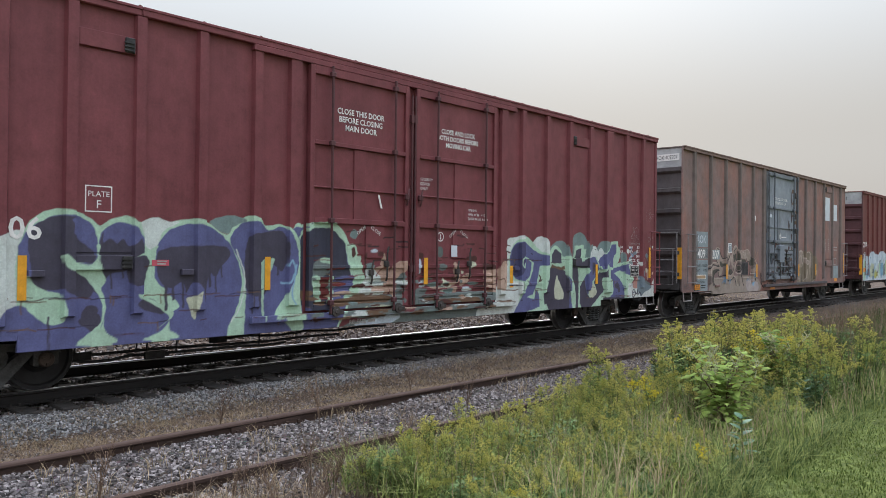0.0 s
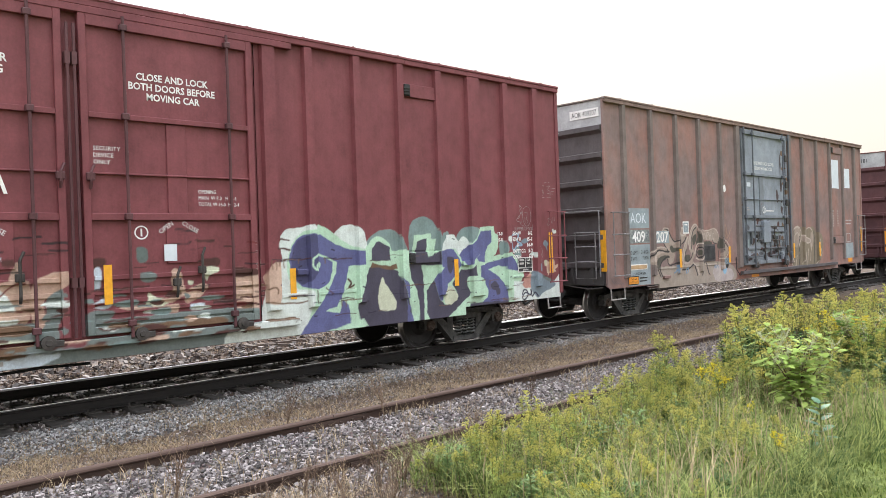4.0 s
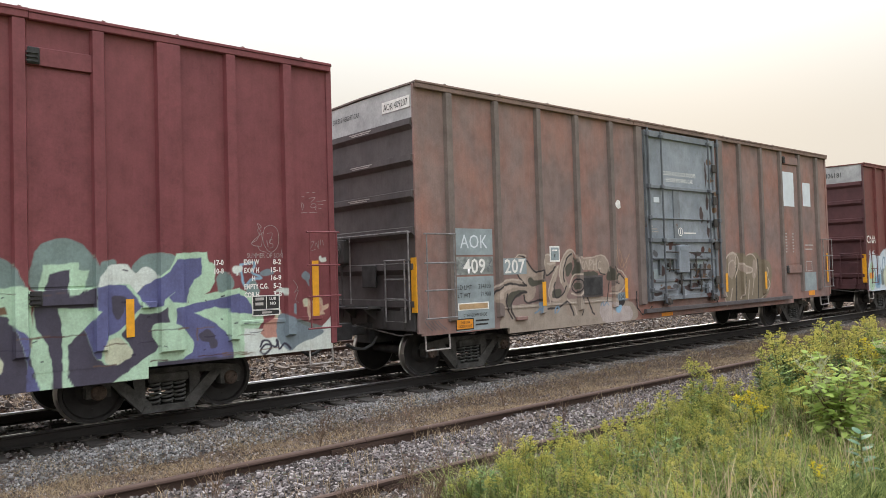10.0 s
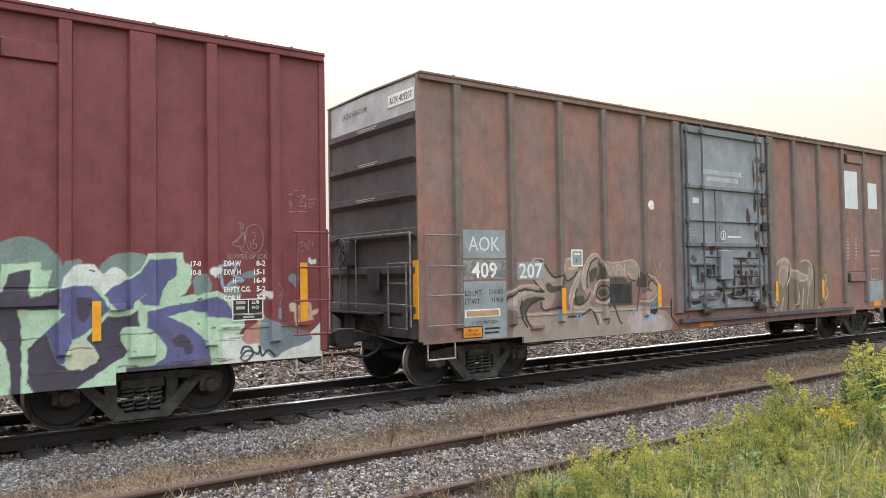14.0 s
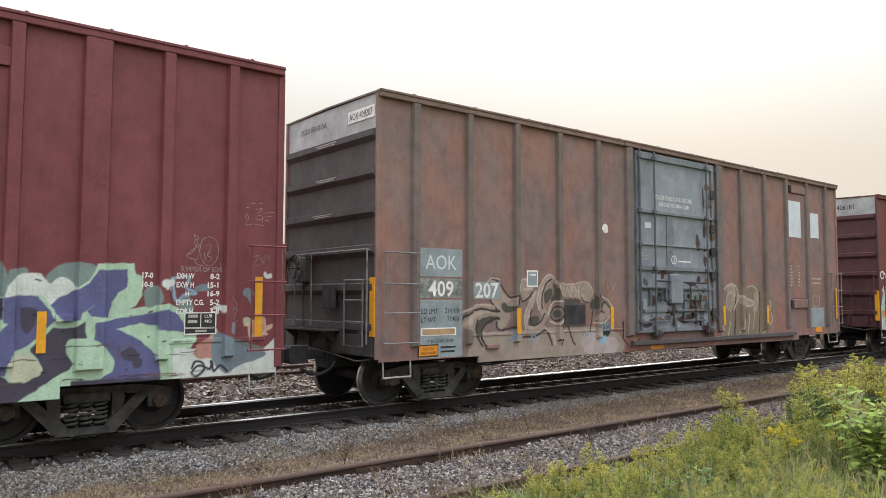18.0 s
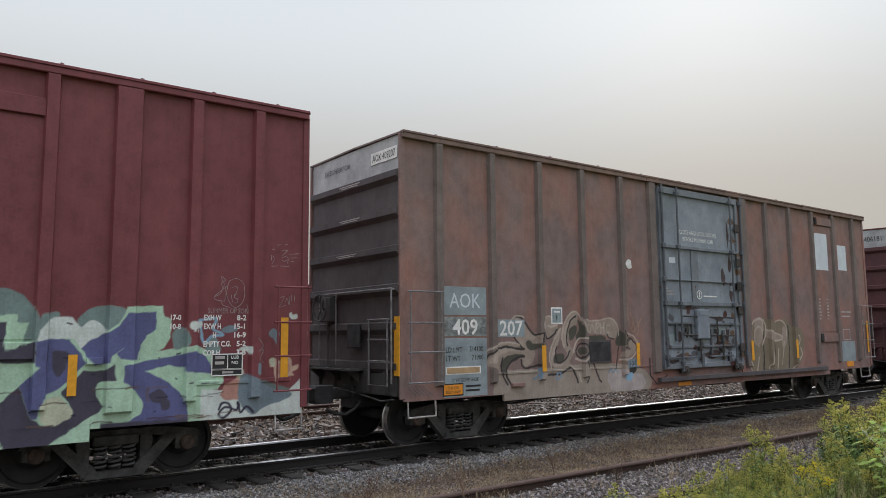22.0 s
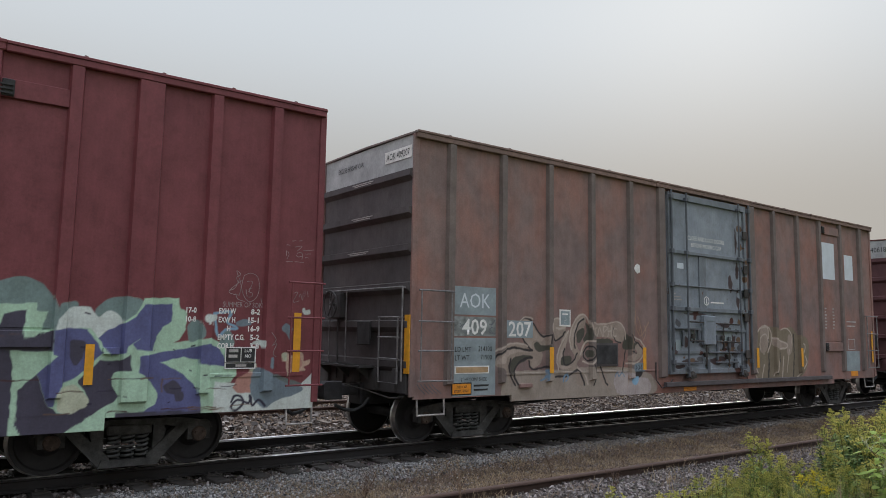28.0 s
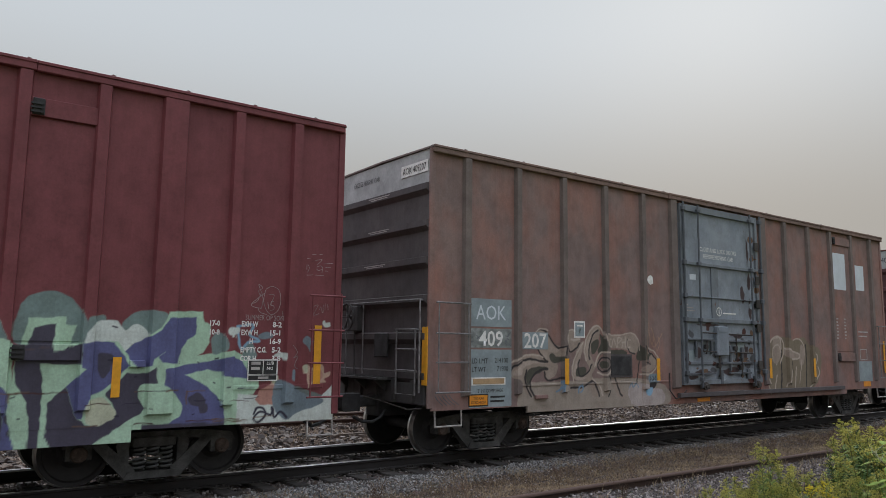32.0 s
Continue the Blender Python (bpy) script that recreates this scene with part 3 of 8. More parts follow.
def side_frame(parent, x, y, s):
    """The cast side frame of a freight truck with its spring nest; s: -1 for the near side."""
    bm = bmesh.new()
    y0, y1 = y - 0.07, y + 0.07
    prism(bm, [(-1.08, 0.5), (-1.02, 0.6), (-0.6, 0.66), (0.6, 0.66), (1.02, 0.6), (1.08, 0.5), (0.62, 0.54), (0.34, 0.57), (-0.34, 0.57), (-0.62, 0.54)], y0, y1)
    for q in (-1, 1):
        o = [(q * 0.78, 0.55), (q * 0.6, 0.55), (q * 0.22, 0.2), (q * 0.22, 0.1), (q * 0.36, 0.1)]
        prism(bm, o if q > 0 else o[::-1], y0 - 0.01, y1)
        o = [(q * 0.3, 0.1), (q * 0.3, 0.6), (q * 0.42, 0.6), (q * 0.46, 0.5), (q * 0.4, 0.2)]
        prism(bm, o if q > 0 else o[::-1], y0 + 0.01, y1)
        o = [(q * 0.74, 0.36), (q * 0.74, 0.58), (q * 1.04, 0.58), (q * 1.04, 0.36), (q * 0.98, 0.36), (q * 0.96, 0.5), (q * 0.82, 0.5), (q * 0.8, 0.36)]
        prism(bm, o if q > 0 else o[::-1], y0 - 0.015, y1)
    prism(bm, [(-0.36, 0.08), (0.36, 0.08), (0.32, 0.17), (-0.32, 0.17)], y0 - 0.03, y1)
    bmesh.ops.recalc_face_normals(bm, faces=bm.faces)
    bmesh.ops.translate(bm, vec=(x, 0, 0), verts=bm.verts)
    f = part("side_frame", bm, FRAME_IRON, parent, "sooty cast truck side frame")
    bm = bmesh.new()
    box(bm, x - 0.27, x + 0.27, y0 - 0.045, y1 + 0.1, 0.47, 0.6, 0.015)
    box(bm, x - 0.2, x + 0.2, y0 - 0.05, y0 - 0.04, 0.5, 0.56)
    part("bolster_end", bm, FRAME_IRON, f)
    for k in (-0.17, 0.0, 0.17):
        bm = bmesh.new()
        turns, r, pts = 5, 0.068, []
        for i in range(turns * 10 + 1):
            a = math.tau * i / 10
            pts.append((x + k + r * math.cos(a), y - 0.01 + r * math.sin(a) - 0.03, 0.18 + 0.28 * i / (turns * 10)))
        rod(bm, pts, 0.018, 5)
        part("coil_spring", bm, SPRING_STEEL, f, smooth=True)
    for q in (-0.89, 0.89):
        bm = bmesh.new()
        e = s * 0.1
        lathe(bm, [(0, 0.1), (e, 0.1), (e * 1.25, 0.085), (e * 1.3, 0.04)], "y", 16, (x + q, y, 0.43))
        for k in range(3):
            a = math.tau * k / 3 + 0.5
            box(bm, x + q + 0.055 * math.cos(a) - 0.014, x + q + 0.055 * math.cos(a) + 0.014, y + e * 1.2 - 0.03, y + e * 1.2 + 0.03, 0.43 + 0.055 * math.sin(a) - 0.014, 0.43 + 0.055 * math.sin(a) + 0.014)
        part("axle_cap", bm, AXLE_IRON, f)


def wheelset(parent, x):
    bm = bmesh.new()
    lathe(bm, [(-1.05, 0.07), (-0.8, 0.08), (-0.6, 0.085), (0.6, 0.085), (0.8, 0.08), (1.05, 0.07)], "y", 16)
    w = part("wheelset", bm, IRON, parent, "wheelset with two steel wheels on an axle", True)
    w.matrix_basis = pose(x, 0, 0.43)
    for s in (-1, 1):
        bm = bmesh.new()
        prof = [(0.66, 0.1), (0.66, 0.36), (0.675, 0.445), (0.695, 0.455), (0.71, 0.435), (0.8, 0.428), (0.815, 0.42), (0.815, 0.375), (0.775, 0.355), (0.755, 0.2), (0.79, 0.15), (0.82, 0.13), (0.82, 0.08)]
        lathe(bm, [(s * a, r) for a, r in prof], "y", 40)
        for k in range(5):
            a = math.tau * k / 5
            box(bm, 0.26 * math.cos(a) - 0.02, 0.26 * math.cos(a) + 0.02, s * 0.762 - 0.006, s * 0.762 + 0.006, 0.26 * math.sin(a) - 0.012, 0.26 * math.sin(a) + 0.012)
        bmesh.ops.recalc_face_normals(bm, faces=bm.faces)
        part("wheel", bm, WHEEL_STEEL, w, "worn steel railway wheel")
    return w


WHEELSETS = []


def running_gear(car, half, truck):
    bm = bmesh.new()
    box(bm, -half + 0.1, half - 0.1, -1.5, 1.5, 0.95, 1.05)
    part("floor_frame", bm, IRON, car)
    bm = bmesh.new()
    box(bm, -half - 0.12, half + 0.12, -0.2, 0.2, 0.6, 0.97, 0.02)
    part("centre_sill", bm, IRON, car)
    for k in range(7):
        x = -half * 0.5 + half * k / 6
        bm = bmesh.new()
        prism(bm, [(x - 0.06, 0.95), (x + 0.06, 0.95), (x + 0.06, 0.72), (x - 0.06, 0.72)], -1.42, 1.42)
        part("cross_bearer", bm, IRON, car)
    bm = bmesh.new()
    lathe(bm, [(-0.45, 0.1), (-0.4, 0.16), (0.4, 0.16), (0.45, 0.1)], "x", 14, (1.6, -0.75, 0.72))
    part("air_reservoir", bm, IRON, car)
    bm = bmesh.new()
    lathe(bm, [(-0.3, 0.08), (-0.28, 0.14), (0.28, 0.14), (0.3, 0.08)], "x", 14, (-0.9, -0.7, 0.74))
    rod(bm, [(-0.6, -0.7, 0.74), (-3.0, -0.5, 0.55), (-5.4, -0.2, 0.5)], 0.02, 6)
    part("brake_cylinder", bm, IRON, car)
    bm = bmesh.new()
    rod(bm, [(-truck, 0.5, 0.75), (-2, 0.6, 0.8), (2, 0.5, 0.78), (truck, 0.4, 0.75)], 0.025, 6)
    part("brake_pipe", bm, IRON, car)
    for s in (-1, 1):
        x = s * truck
        for y, q in ((-0.99, -1), (0.99, 1)):
            side_frame(car, x, y, q)
        bm = bmesh.new()
        box(bm, x - 0.2, x + 0.2, -1.0, 1.0, 0.38, 0.68, 0.03)
        lathe(bm, [(0.66, 0.2), (0.95, 0.2)], "z", 16, (x, 0, 0))
        for q in (-0.42, 0.42):
            box(bm, x + q - 0.06, x + q + 0.06, -0.9, 0.9, 0.36, 0.46)
        part("truck_bolster", bm, IRON, car)
        for q in (-0.89, 0.89):
            for yy in (-0.76, 0.76):
                bm = bmesh.new()
                c = -1 if q > 0 else 1
                prism(bm, [(x + q + c * 0.45, 0.28), (x + q + c * 0.52, 0.3), (x + q + c * 0.52, 0.55), (x + q + c * 0.44, 0.55)], yy - 0.05, yy + 0.05)
                bmesh.ops.recalc_face_normals(bm, faces=bm.faces)
                part("brake_shoe", bm, IRON, car)
            WHEELSETS.append(wheelset(car, x + q))
        # coupler and hose
        e = s * half
        bm = bmesh.new()
        box(bm, min(e, e + s * 0.45), max(e, e + s * 0.45), -0.1, 0.1, 0.76, 0.94, 0.02)
        k = e + s * 0.45
        prism(bm, [(k, 0.7), (k + s * 0.3, 0.7), (k + s * 0.34, 0.75), (k + s * 0.34, 0.95), (k + s * 0.3, 0.99), (k, 0.99)][::s], -0.16, 0.1)
        bmesh.ops.recalc_face_normals(bm, faces=bm.faces)
        part("coupler", bm, IRON, car, "rusty automatic coupler")
        bm = bmesh.new()
        rod(bm, [(e + s * 0.05, -0.35, 0.72), (e + s * 0.14, -0.33, 0.6), (e + s * 0.28, -0.28, 0.52), (e + s * 0.45, -0.22, 0.54), (e + s * 0.6, -0.2, 0.62)], 0.03, 8)
        part("air_hose", bm, LETTER_BLACK, car)
        bm = bmesh.new()
        rod(bm, [(e + s * 0.1, -1.45, 0.82), (e + s * 0.12, -1.1, 0.78), (e + s * 0.14, -0.4, 0.86), (e + s * 0.4, -0.15, 0.95)], 0.014, 6)
        part("uncoupling_lever", bm, STEEL_DARK, car)


def ladder(car, x0, x1, y, mat, rungs=(1.07, 1.54, 2.0, 2.49), foot=True):
    bm = bmesh.new()
    rod(bm, [(x1, y + 0.07, rungs[-1]), (x1, y, rungs[-1]), (x1, y, rungs[0]), (x0, y, rungs[0]), (x0, y, rungs[-1]), (x0, y + 0.07, rungs[-1])], 0.013, 6)
    lad = part("ladder", bm, mat, car)
    for z in rungs:
        bm = bmesh.new()
        rod(bm, [(x0 - 0.05, y, z), (x1 + 0.05, y, z)], 0.014, 6)
        part("rung", bm, mat, lad)
    if foot:
        bm = bmesh.new()
        rod(bm, [(x0 + 0.05, -1.5, 0.86), (x0 + 0.05, -1.52, 0.53), (x1 - 0.02, -1.52, 0.53), (x1 - 0.02, -1.5, 0.86)], 0.018, 6)
        part("sill_step", bm, WORN_STEP, lad, "scuffed pale step iron")


def end_gear(car, x, sgn, mat, wheel=True, bar_mat=None):
    """Grab irons, ladder, crossover platform and hand brake on a car's end."""
    f = x + sgn * 0.13
    bar_mat = bar_mat or mat
    bm = bmesh.new()
    rod(bm, [(x, -1.42, 2.52), (f, -1.42, 2.54), (f, 1.1, 2.54), (x, 1.1, 2.52)], 0.016, 6)
    rod(bm, [(f, -1.42, 2.54), (f, -1.42, 1.06)], 0.016, 6)
    rod(bm, [(f, 0.35, 2.54), (f, 0.35, 1.3)], 0.013, 6)
    rod(bm, [(f, 0.95, 2.54), (f, 0.95, 1.25)], 0.013, 6)
    part("grab_rail", bm, bar_mat, car)
    bm = bmesh.new()
    rod(bm, [(x, -1.3, 2.06), (f, -1.3, 2.06), (f, -1.3, 1.02), (f, -0.75, 1.02), (f, -0.75, 2.06), (x, -0.75, 2.06)], 0.016, 6)
    el = part("end_ladder", bm, bar_mat, car)
    for z in (1.4, 1.74, 2.06):
        bm = bmesh.new()
        rod(bm, [(f, -1.34, z), (f, -0.72, z)], 0.014, 6)
        part("rung", bm, bar_mat, el)
    bm = bmesh.new()
    box(bm, min(x, x + sgn * 0.34), max(x, x + sgn * 0.34), -0.5, 1.2, 1.23, 1.26)
    for y in (-0.3, 0.35, 1.0):
        prism(bm, [(x, 1.23), (x + sgn * 0.3, 1.23), (x, 0.98)][::sgn], y - 0.02, y + 0.02)
    for k in range(7):
        box(bm, min(x + sgn * 0.04, x + sgn * 0.3), max(x + sgn * 0.04, x + sgn * 0.3), -0.45 + 0.24 * k, -0.43 + 0.24 * k, 1.26, 1.275)
    bmesh.ops.recalc_face_normals(bm, faces=bm.faces)
    part("crossover_platform", bm, mat, car)
    bm = bmesh.new()
    box(bm, min(x + sgn * 0.08, x + sgn * 0.11), max(x + sgn * 0.08, x + sgn * 0.11), -0.42, 0.0, 1.6, 2.0, 0.01)
    part("routing_board", bm, IRON, car, "black board on the end wall")
    bm = bmesh.new()
    box(bm, min(x, x + sgn * 0.05), max(x, x + sgn * 0.05), -1.45, 1.45, 0.86, 1.2, 0.01)
    for k in range(5):
        box(bm, min(x + sgn * 0.05, x + sgn * 0.1), max(x + sgn * 0.05, x + sgn * 0.1), -1.2 + 0.55 * k, -1.12 + 0.55 * k, 0.9, 1.25)
    part("end_sill", bm, mat, car)
    if wheel:
        c = (x + sgn * 0.26, 0.72, 2.3)
        bm = bmesh.new()
        pts = [(c[0], c[1] + 0.24 * math.cos(math.tau * k / 20), c[2] + 0.24 * math.sin(math.tau * k / 20)) for k in range(21)]
        rod(bm, pts, 0.018, 6)
        for k in range(5):
            a = math.tau * k / 5
            rod(bm, [(c[0] - sgn * 0.04, c[1], c[2]), (c[0], c[1] + 0.24 * math.cos(a), c[2] + 0.24 * math.sin(a))], 0.012, 5)
        rod(bm, [(x, c[1], c[2]), (c[0] - sgn * 0.02, c[1], c[2])], 0.03, 8)
        bw = part("brake_wheel", bm, mat, car, "hand brake wheel")
        bm = bmesh.new()
        box(bm, min(x, x + sgn * 0.15), max(x, x + sgn * 0.15), 0.55, 0.88, 2.05, 2.5, 0.02)
        rod(bm, [(x + sgn * 0.1, 0.7, 2.05), (x + sgn * 0.1, 0.68, 1.0)], 0.015, 6)
        part("brake_housing", bm, mat, bw)


def sides(car, half, posts, opening, z0, mat, paint, d=0.015, post_mat=None):
    """Near side: a sheet between every two posts; far side plain with posts."""
    cuts = sorted([-half + 0.02] + [p for p, w in posts] + list(opening) + [half - 0.02])
    for a, b in zip(cuts, cuts[1:]):
        if a >= opening[0] - 0.01 and b <= opening[1] + 0.01:
            continue
        top = 3.2 if a > 7.5 else 2.7
        zs = steps(z0, top, d) + [top + 0.01, 5.0] if paint else [z0, 5.0]
        grid_mesh("side_panel", steps(a, b, d) if paint else [a, b], zs, SHEET, mat, car, paint)
    for p, w in posts:
        post("side_post", p, w, 0.98 if w < 0.25 else 0.9, 4.945, post_mat or mat, car, paint)
    bm = bmesh.new()
    box(bm, -half + 0.02, half - 0.02, 1.5, 1.53, z0, 5.0)
    for p, w in posts:
        box(bm, p - w / 2, p + w / 2, 1.53, 1.585, 0.95, 4.98)
    part("far_side", bm, mat, car)
    bm = bmesh.new()
    box(bm, opening[0], opening[1], SHEET + 0.02, SHEET + 0.05, z0, 5.0)
    part("door_backing", bm, mat, car)


# ---- sprayed paint ----
MINT, WHITE, CREAM, PEACH, PINKFILL = (0.47, 0.66, 0.49), (0.67, 0.72, 0.68), (0.58, 0.6, 0.45), (0.56, 0.39, 0.3), (0.5, 0.33, 0.25)
NAVY, DARK, TEAL, GREYGREEN, TEALDARK = (0.122, 0.127, 0.275), (0.07, 0.062, 0.092), (0.20, 0.27, 0.26), (0.17, 0.20, 0.19), (0.12, 0.15, 0.14)
SALMON, INDIGO = (0.5, 0.26, 0.21), (0.068, 0.066, 0.145)
SKYWHITE, LIGHTBLUE, INK, OXIDE = (0.6, 0.68, 0.75), (0.28, 0.46, 0.62), (0.03, 0.025, 0.05), (0.16, 0.03, 0.028)
RUSTY, DARKRUST, DUSTY, PALEPINK = (0.17, 0.1, 0.06), (0.08, 0.03, 0.025), (0.36, 0.3, 0.25), (0.48, 0.41, 0.39)
OLIVE, MOSS, NAVYDARK = (0.23, 0.185, 0.13), (0.085, 0.08, 0.062), (0.05, 0.05, 0.078)
SANDLIGHT, SLATE, HAZEBLUE, RUSTCHALK = (0.46, 0.37, 0.31), (0.2, 0.25, 0.29), (0.19, 0.29, 0.4), (0.4, 0.25, 0.17)
TANFILL, PEACHLINE, DARKLINE = (0.36, 0.285, 0.235), (0.52, 0.43, 0.36), (0.04, 0.034, 0.034)


class Coat:
    """Sprayed paint on the points (x, z) of a car's side, layer over layer."""

    def __init__(self, x, z):
        wob = 0.005 * np.sin(x * 23 + 3 * np.sin(z * 17)), 0.005 * np.sin(z * 29 + 2 * np.sin(x * 19))
        self.x, self.z = x + wob[0], z + wob[1]
        self.rgba = np.zeros((len(x), 4))

    def lay(self, pick, colour, cover):
        c, a = self.rgba[pick, :3], self.rgba[pick, 3]
        self.rgba[pick, :3] = np.where((a > 0)[:, None], c * (1 - cover)[:, None] + np.array(colour) * cover[:, None], np.array(colour))
        self.rgba[pick, 3] = a + (1 - a) * cover

    def near(self, pts, reach):
        a, b = np.min(pts, 0) - reach, np.max(pts, 0) + reach
        return np.nonzero((self.x > a[0]) & (self.x < b[0]) & (self.z > a[1]) & (self.z < b[1]))[0]

    def edge_distance(self, pick, pts):
        px, pz = self.x[pick], self.z[pick]
        best = np.full(len(pick), 9.0)
        for (ax, az), (bx, bz) in zip(pts[:-1], pts[1:]):
            dx, dz = bx - ax, bz - az
            h = np.clip(((px - ax) * dx + (pz - az) * dz) / (dx * dx + dz * dz + 1e-9), 0, 1)
            best = np.minimum(best, np.hypot(px - ax - dx * h, pz - az - dz * h))
        return best

    def poly(self, colour, pts, soft=0.007):
        self.shape(colour, pts, soft, 0.0, 1)

    def shape(self, colour, pts, soft=0.007, grow=0.0, n=4):
        pts = rounded(pts, True, n)
        pick = self.near(pts, soft + grow)
        if not len(pick):
            return
        px, pz = self.x[pick], self.z[pick]
        inside = np.zeros(len(pick), bool)
        for (ax, az), (bx, bz) in zip(pts[:-1], pts[1:]):
            if az != bz:
                inside ^= ((az > pz) != (bz > pz)) & (px < (bx - ax) * (pz - az) / (bz - az) + ax)
        d = self.edge_distance(pick, pts)
        self.lay(pick, colour, np.clip(0.5 + (np.where(inside, d, -d) + grow) / (2 * soft), 0, 1))

    def stroke(self, colour, pts, width=0.03, soft=0.008):
        pts = rounded(pts, False)
        pick = self.near(pts, width + soft)
        if len(pick):
            d = width * 0.55 - self.edge_distance(pick, pts)
            self.lay(pick, colour, np.clip(0.5 + d / (2 * soft), 0, 1))


CURVES = {}


def rounded(pts, closed, n=4):
    """A smooth curve through the points."""
    key = (tuple(map(tuple, pts)), closed, n)
    if key not in CURVES:
        CURVES[key] = rounded_fresh(pts, closed, n)
    return CURVES[key]


def rounded_fresh(pts, closed, n):
    p = [np.array(q) for q in pts]
    k = len(p)
    out = []
    for i in range(k if closed else k - 1):
        a, b, c, d = (p[(i + j) % k] if closed else p[min(max(i + j, 0), k - 1)] for j in (-1, 0, 1, 2))
        for s in range(n):
            t = s / n
            out.append(0.5 * (2 * b + (c - a) * t + (2 * a - 5 * b + 4 * c - d) * t * t + (3 * b - a - 3 * c + d) * t ** 3))
    out.append(out[0] if closed else p[-1])
    return out


def graffiti_task_back(c):
    """Clouds and mint ground of the letters by the end of the car."""
    c.shape(WHITE, [(2.7, 1.94), (2.75, 2.07), (2.87, 2.18), (3.1, 2.21), (3.37, 2.22), (3.42, 1.63), (3.34, 0.61), (2.36, 0.51), (2.47, 1.19), (2.61, 1.56), (2.76, 1.7), (2.77, 1.81)])
    c.shape(PEACH, [(2.49, 1.29), (2.52, 1.6), (2.65, 1.7), (2.75, 1.66), (2.74, 1.38), (2.69, 1.1), (2.5, 1.12)])
    c.shape(TEAL, [(4.31, 1.9), (4.41, 2.04), (4.59, 2.14), (4.76, 2.17), (4.94, 2.13), (5.07, 1.98), (5.11, 1.64), (4.36, 1.67)])
    c.shape(WHITE, [(3.65, 1.99), (3.73, 2.13), (3.85, 2.22), (3.98, 2.25), (4.14, 2.22), (4.27, 2.1), (4.35, 1.92), (4.2, 1.75), (3.8, 1.76)])
    c.shape(MINT, [(2.86, 1.51), (2.89, 1.8), (2.99, 2.01), (3.15, 2.14), (3.37, 2.19), (3.43, 2.25), (3.65, 2.15), (3.88, 1.99), (4.12, 1.89), (4.3, 1.87), (4.44, 2.01), (4.59, 2.06), (4.8, 1.94), (4.87, 1.81), (5.16, 1.81), (5.21, 1.55), (5.22, 0.89), (5.2, 0.5), (3.32, 0.5), (3.12, 0.5), (3.25, 0.91), (3.3, 1.23), (3.05, 1.29)])
    c.shape(NAVY, [(2.9, 1.71), (2.93, 1.87), (3.03, 2.02), (3.18, 2.1), (3.35, 2.11), (3.51, 2.04), (3.65, 1.89), (3.7, 1.68), (3.67, 1.47), (3.56, 1.33), (3.41, 1.27), (3.23, 1.28), (3.05, 1.36), (2.94, 1.49)])
    c.poly(NAVY, [(3.32, 2.09), (3.46, 2.1), (3.73, 1.95), (4.0, 1.85), (4.27, 1.83), (4.27, 1.61), (3.97, 1.59), (3.92, 1.38), (3.81, 1.08), (3.95, 0.98), (3.99, 0.67), (3.39, 0.5), (2.96, 0.5), (3.19, 0.77), (3.45, 1.05), (3.63, 1.31), (3.73, 1.65), (3.5, 1.85)])
    c.shape(INDIGO, [(2.93, 1.65), (2.99, 1.94), (3.15, 2.06), (3.35, 2.09), (3.42, 1.78), (3.34, 1.49), (3.13, 1.35), (2.98, 1.45)])
    c.stroke(MINT, [(3.36, 1.56), (3.42, 1.61), (3.41, 1.67), (3.35, 1.63), (3.33, 1.57), (3.28, 1.62), (3.27, 1.71), (3.33, 1.77), (3.42, 1.79), (3.55, 1.74), (3.72, 1.66)], 0.028)
    c.shape(MINT, [(3.74, 1.66), (3.72, 1.5), (3.62, 1.32), (3.48, 1.15), (3.4, 1.07), (3.54, 1.28), (3.64, 1.47), (3.67, 1.66)])
    c.poly(MINT, [(3.51, 0.91), (3.58, 0.95), (3.73, 0.96), (3.78, 1.07), (3.84, 1.08), (3.8, 0.95), (3.78, 0.87), (3.63, 0.89)])
    c.stroke(DARKRUST, [(2.72, 2.03), (2.8, 2.04), (2.9, 2.02)], 0.022)
    c.stroke(DARKRUST, [(2.69, 1.9), (2.78, 1.9), (2.91, 1.88)], 0.025)
    c.stroke(DARKRUST, [(2.73, 1.72), (2.83, 1.72)], 0.018)
    c.stroke(DARKRUST, [(2.98, 1.18), (3.06, 1.19), (3.15, 1.18)], 0.02)
    c.stroke(RUSTY, [(2.52, 1.31), (2.64, 1.33), (2.66, 1.24)], 0.025)
    c.stroke(RUSTY, [(2.5, 1.12), (2.91, 1.08), (3.19, 1.09)], 0.022)
    c.stroke(RUSTY, [(2.49, 0.86), (2.63, 0.86), (2.97, 0.86)], 0.03)
    c.stroke(DARKRUST, [(3.95, 1.39), (4.01, 1.33), (3.96, 1.25), (4.06, 1.29)], 0.03)
    c.stroke(DARKRUST, [(3.8, 1.08), (3.94, 1.09), (4.05, 1.08)], 0.015)
    c.stroke(DARKRUST, [(3.54, 1.27), (3.6, 1.22), (3.65, 1.17)], 0.015)
    c.stroke(DARKRUST, [(3.57, 1.73), (3.8, 1.71), (4.04, 1.72)], 0.015)
    c.stroke(DARKRUST, [(4.4, 1.66), (4.62, 1.66), (4.77, 1.65)], 0.015)
    c.stroke(DARKRUST, [(3.33, 1.24), (3.34, 1.05)], 0.015)


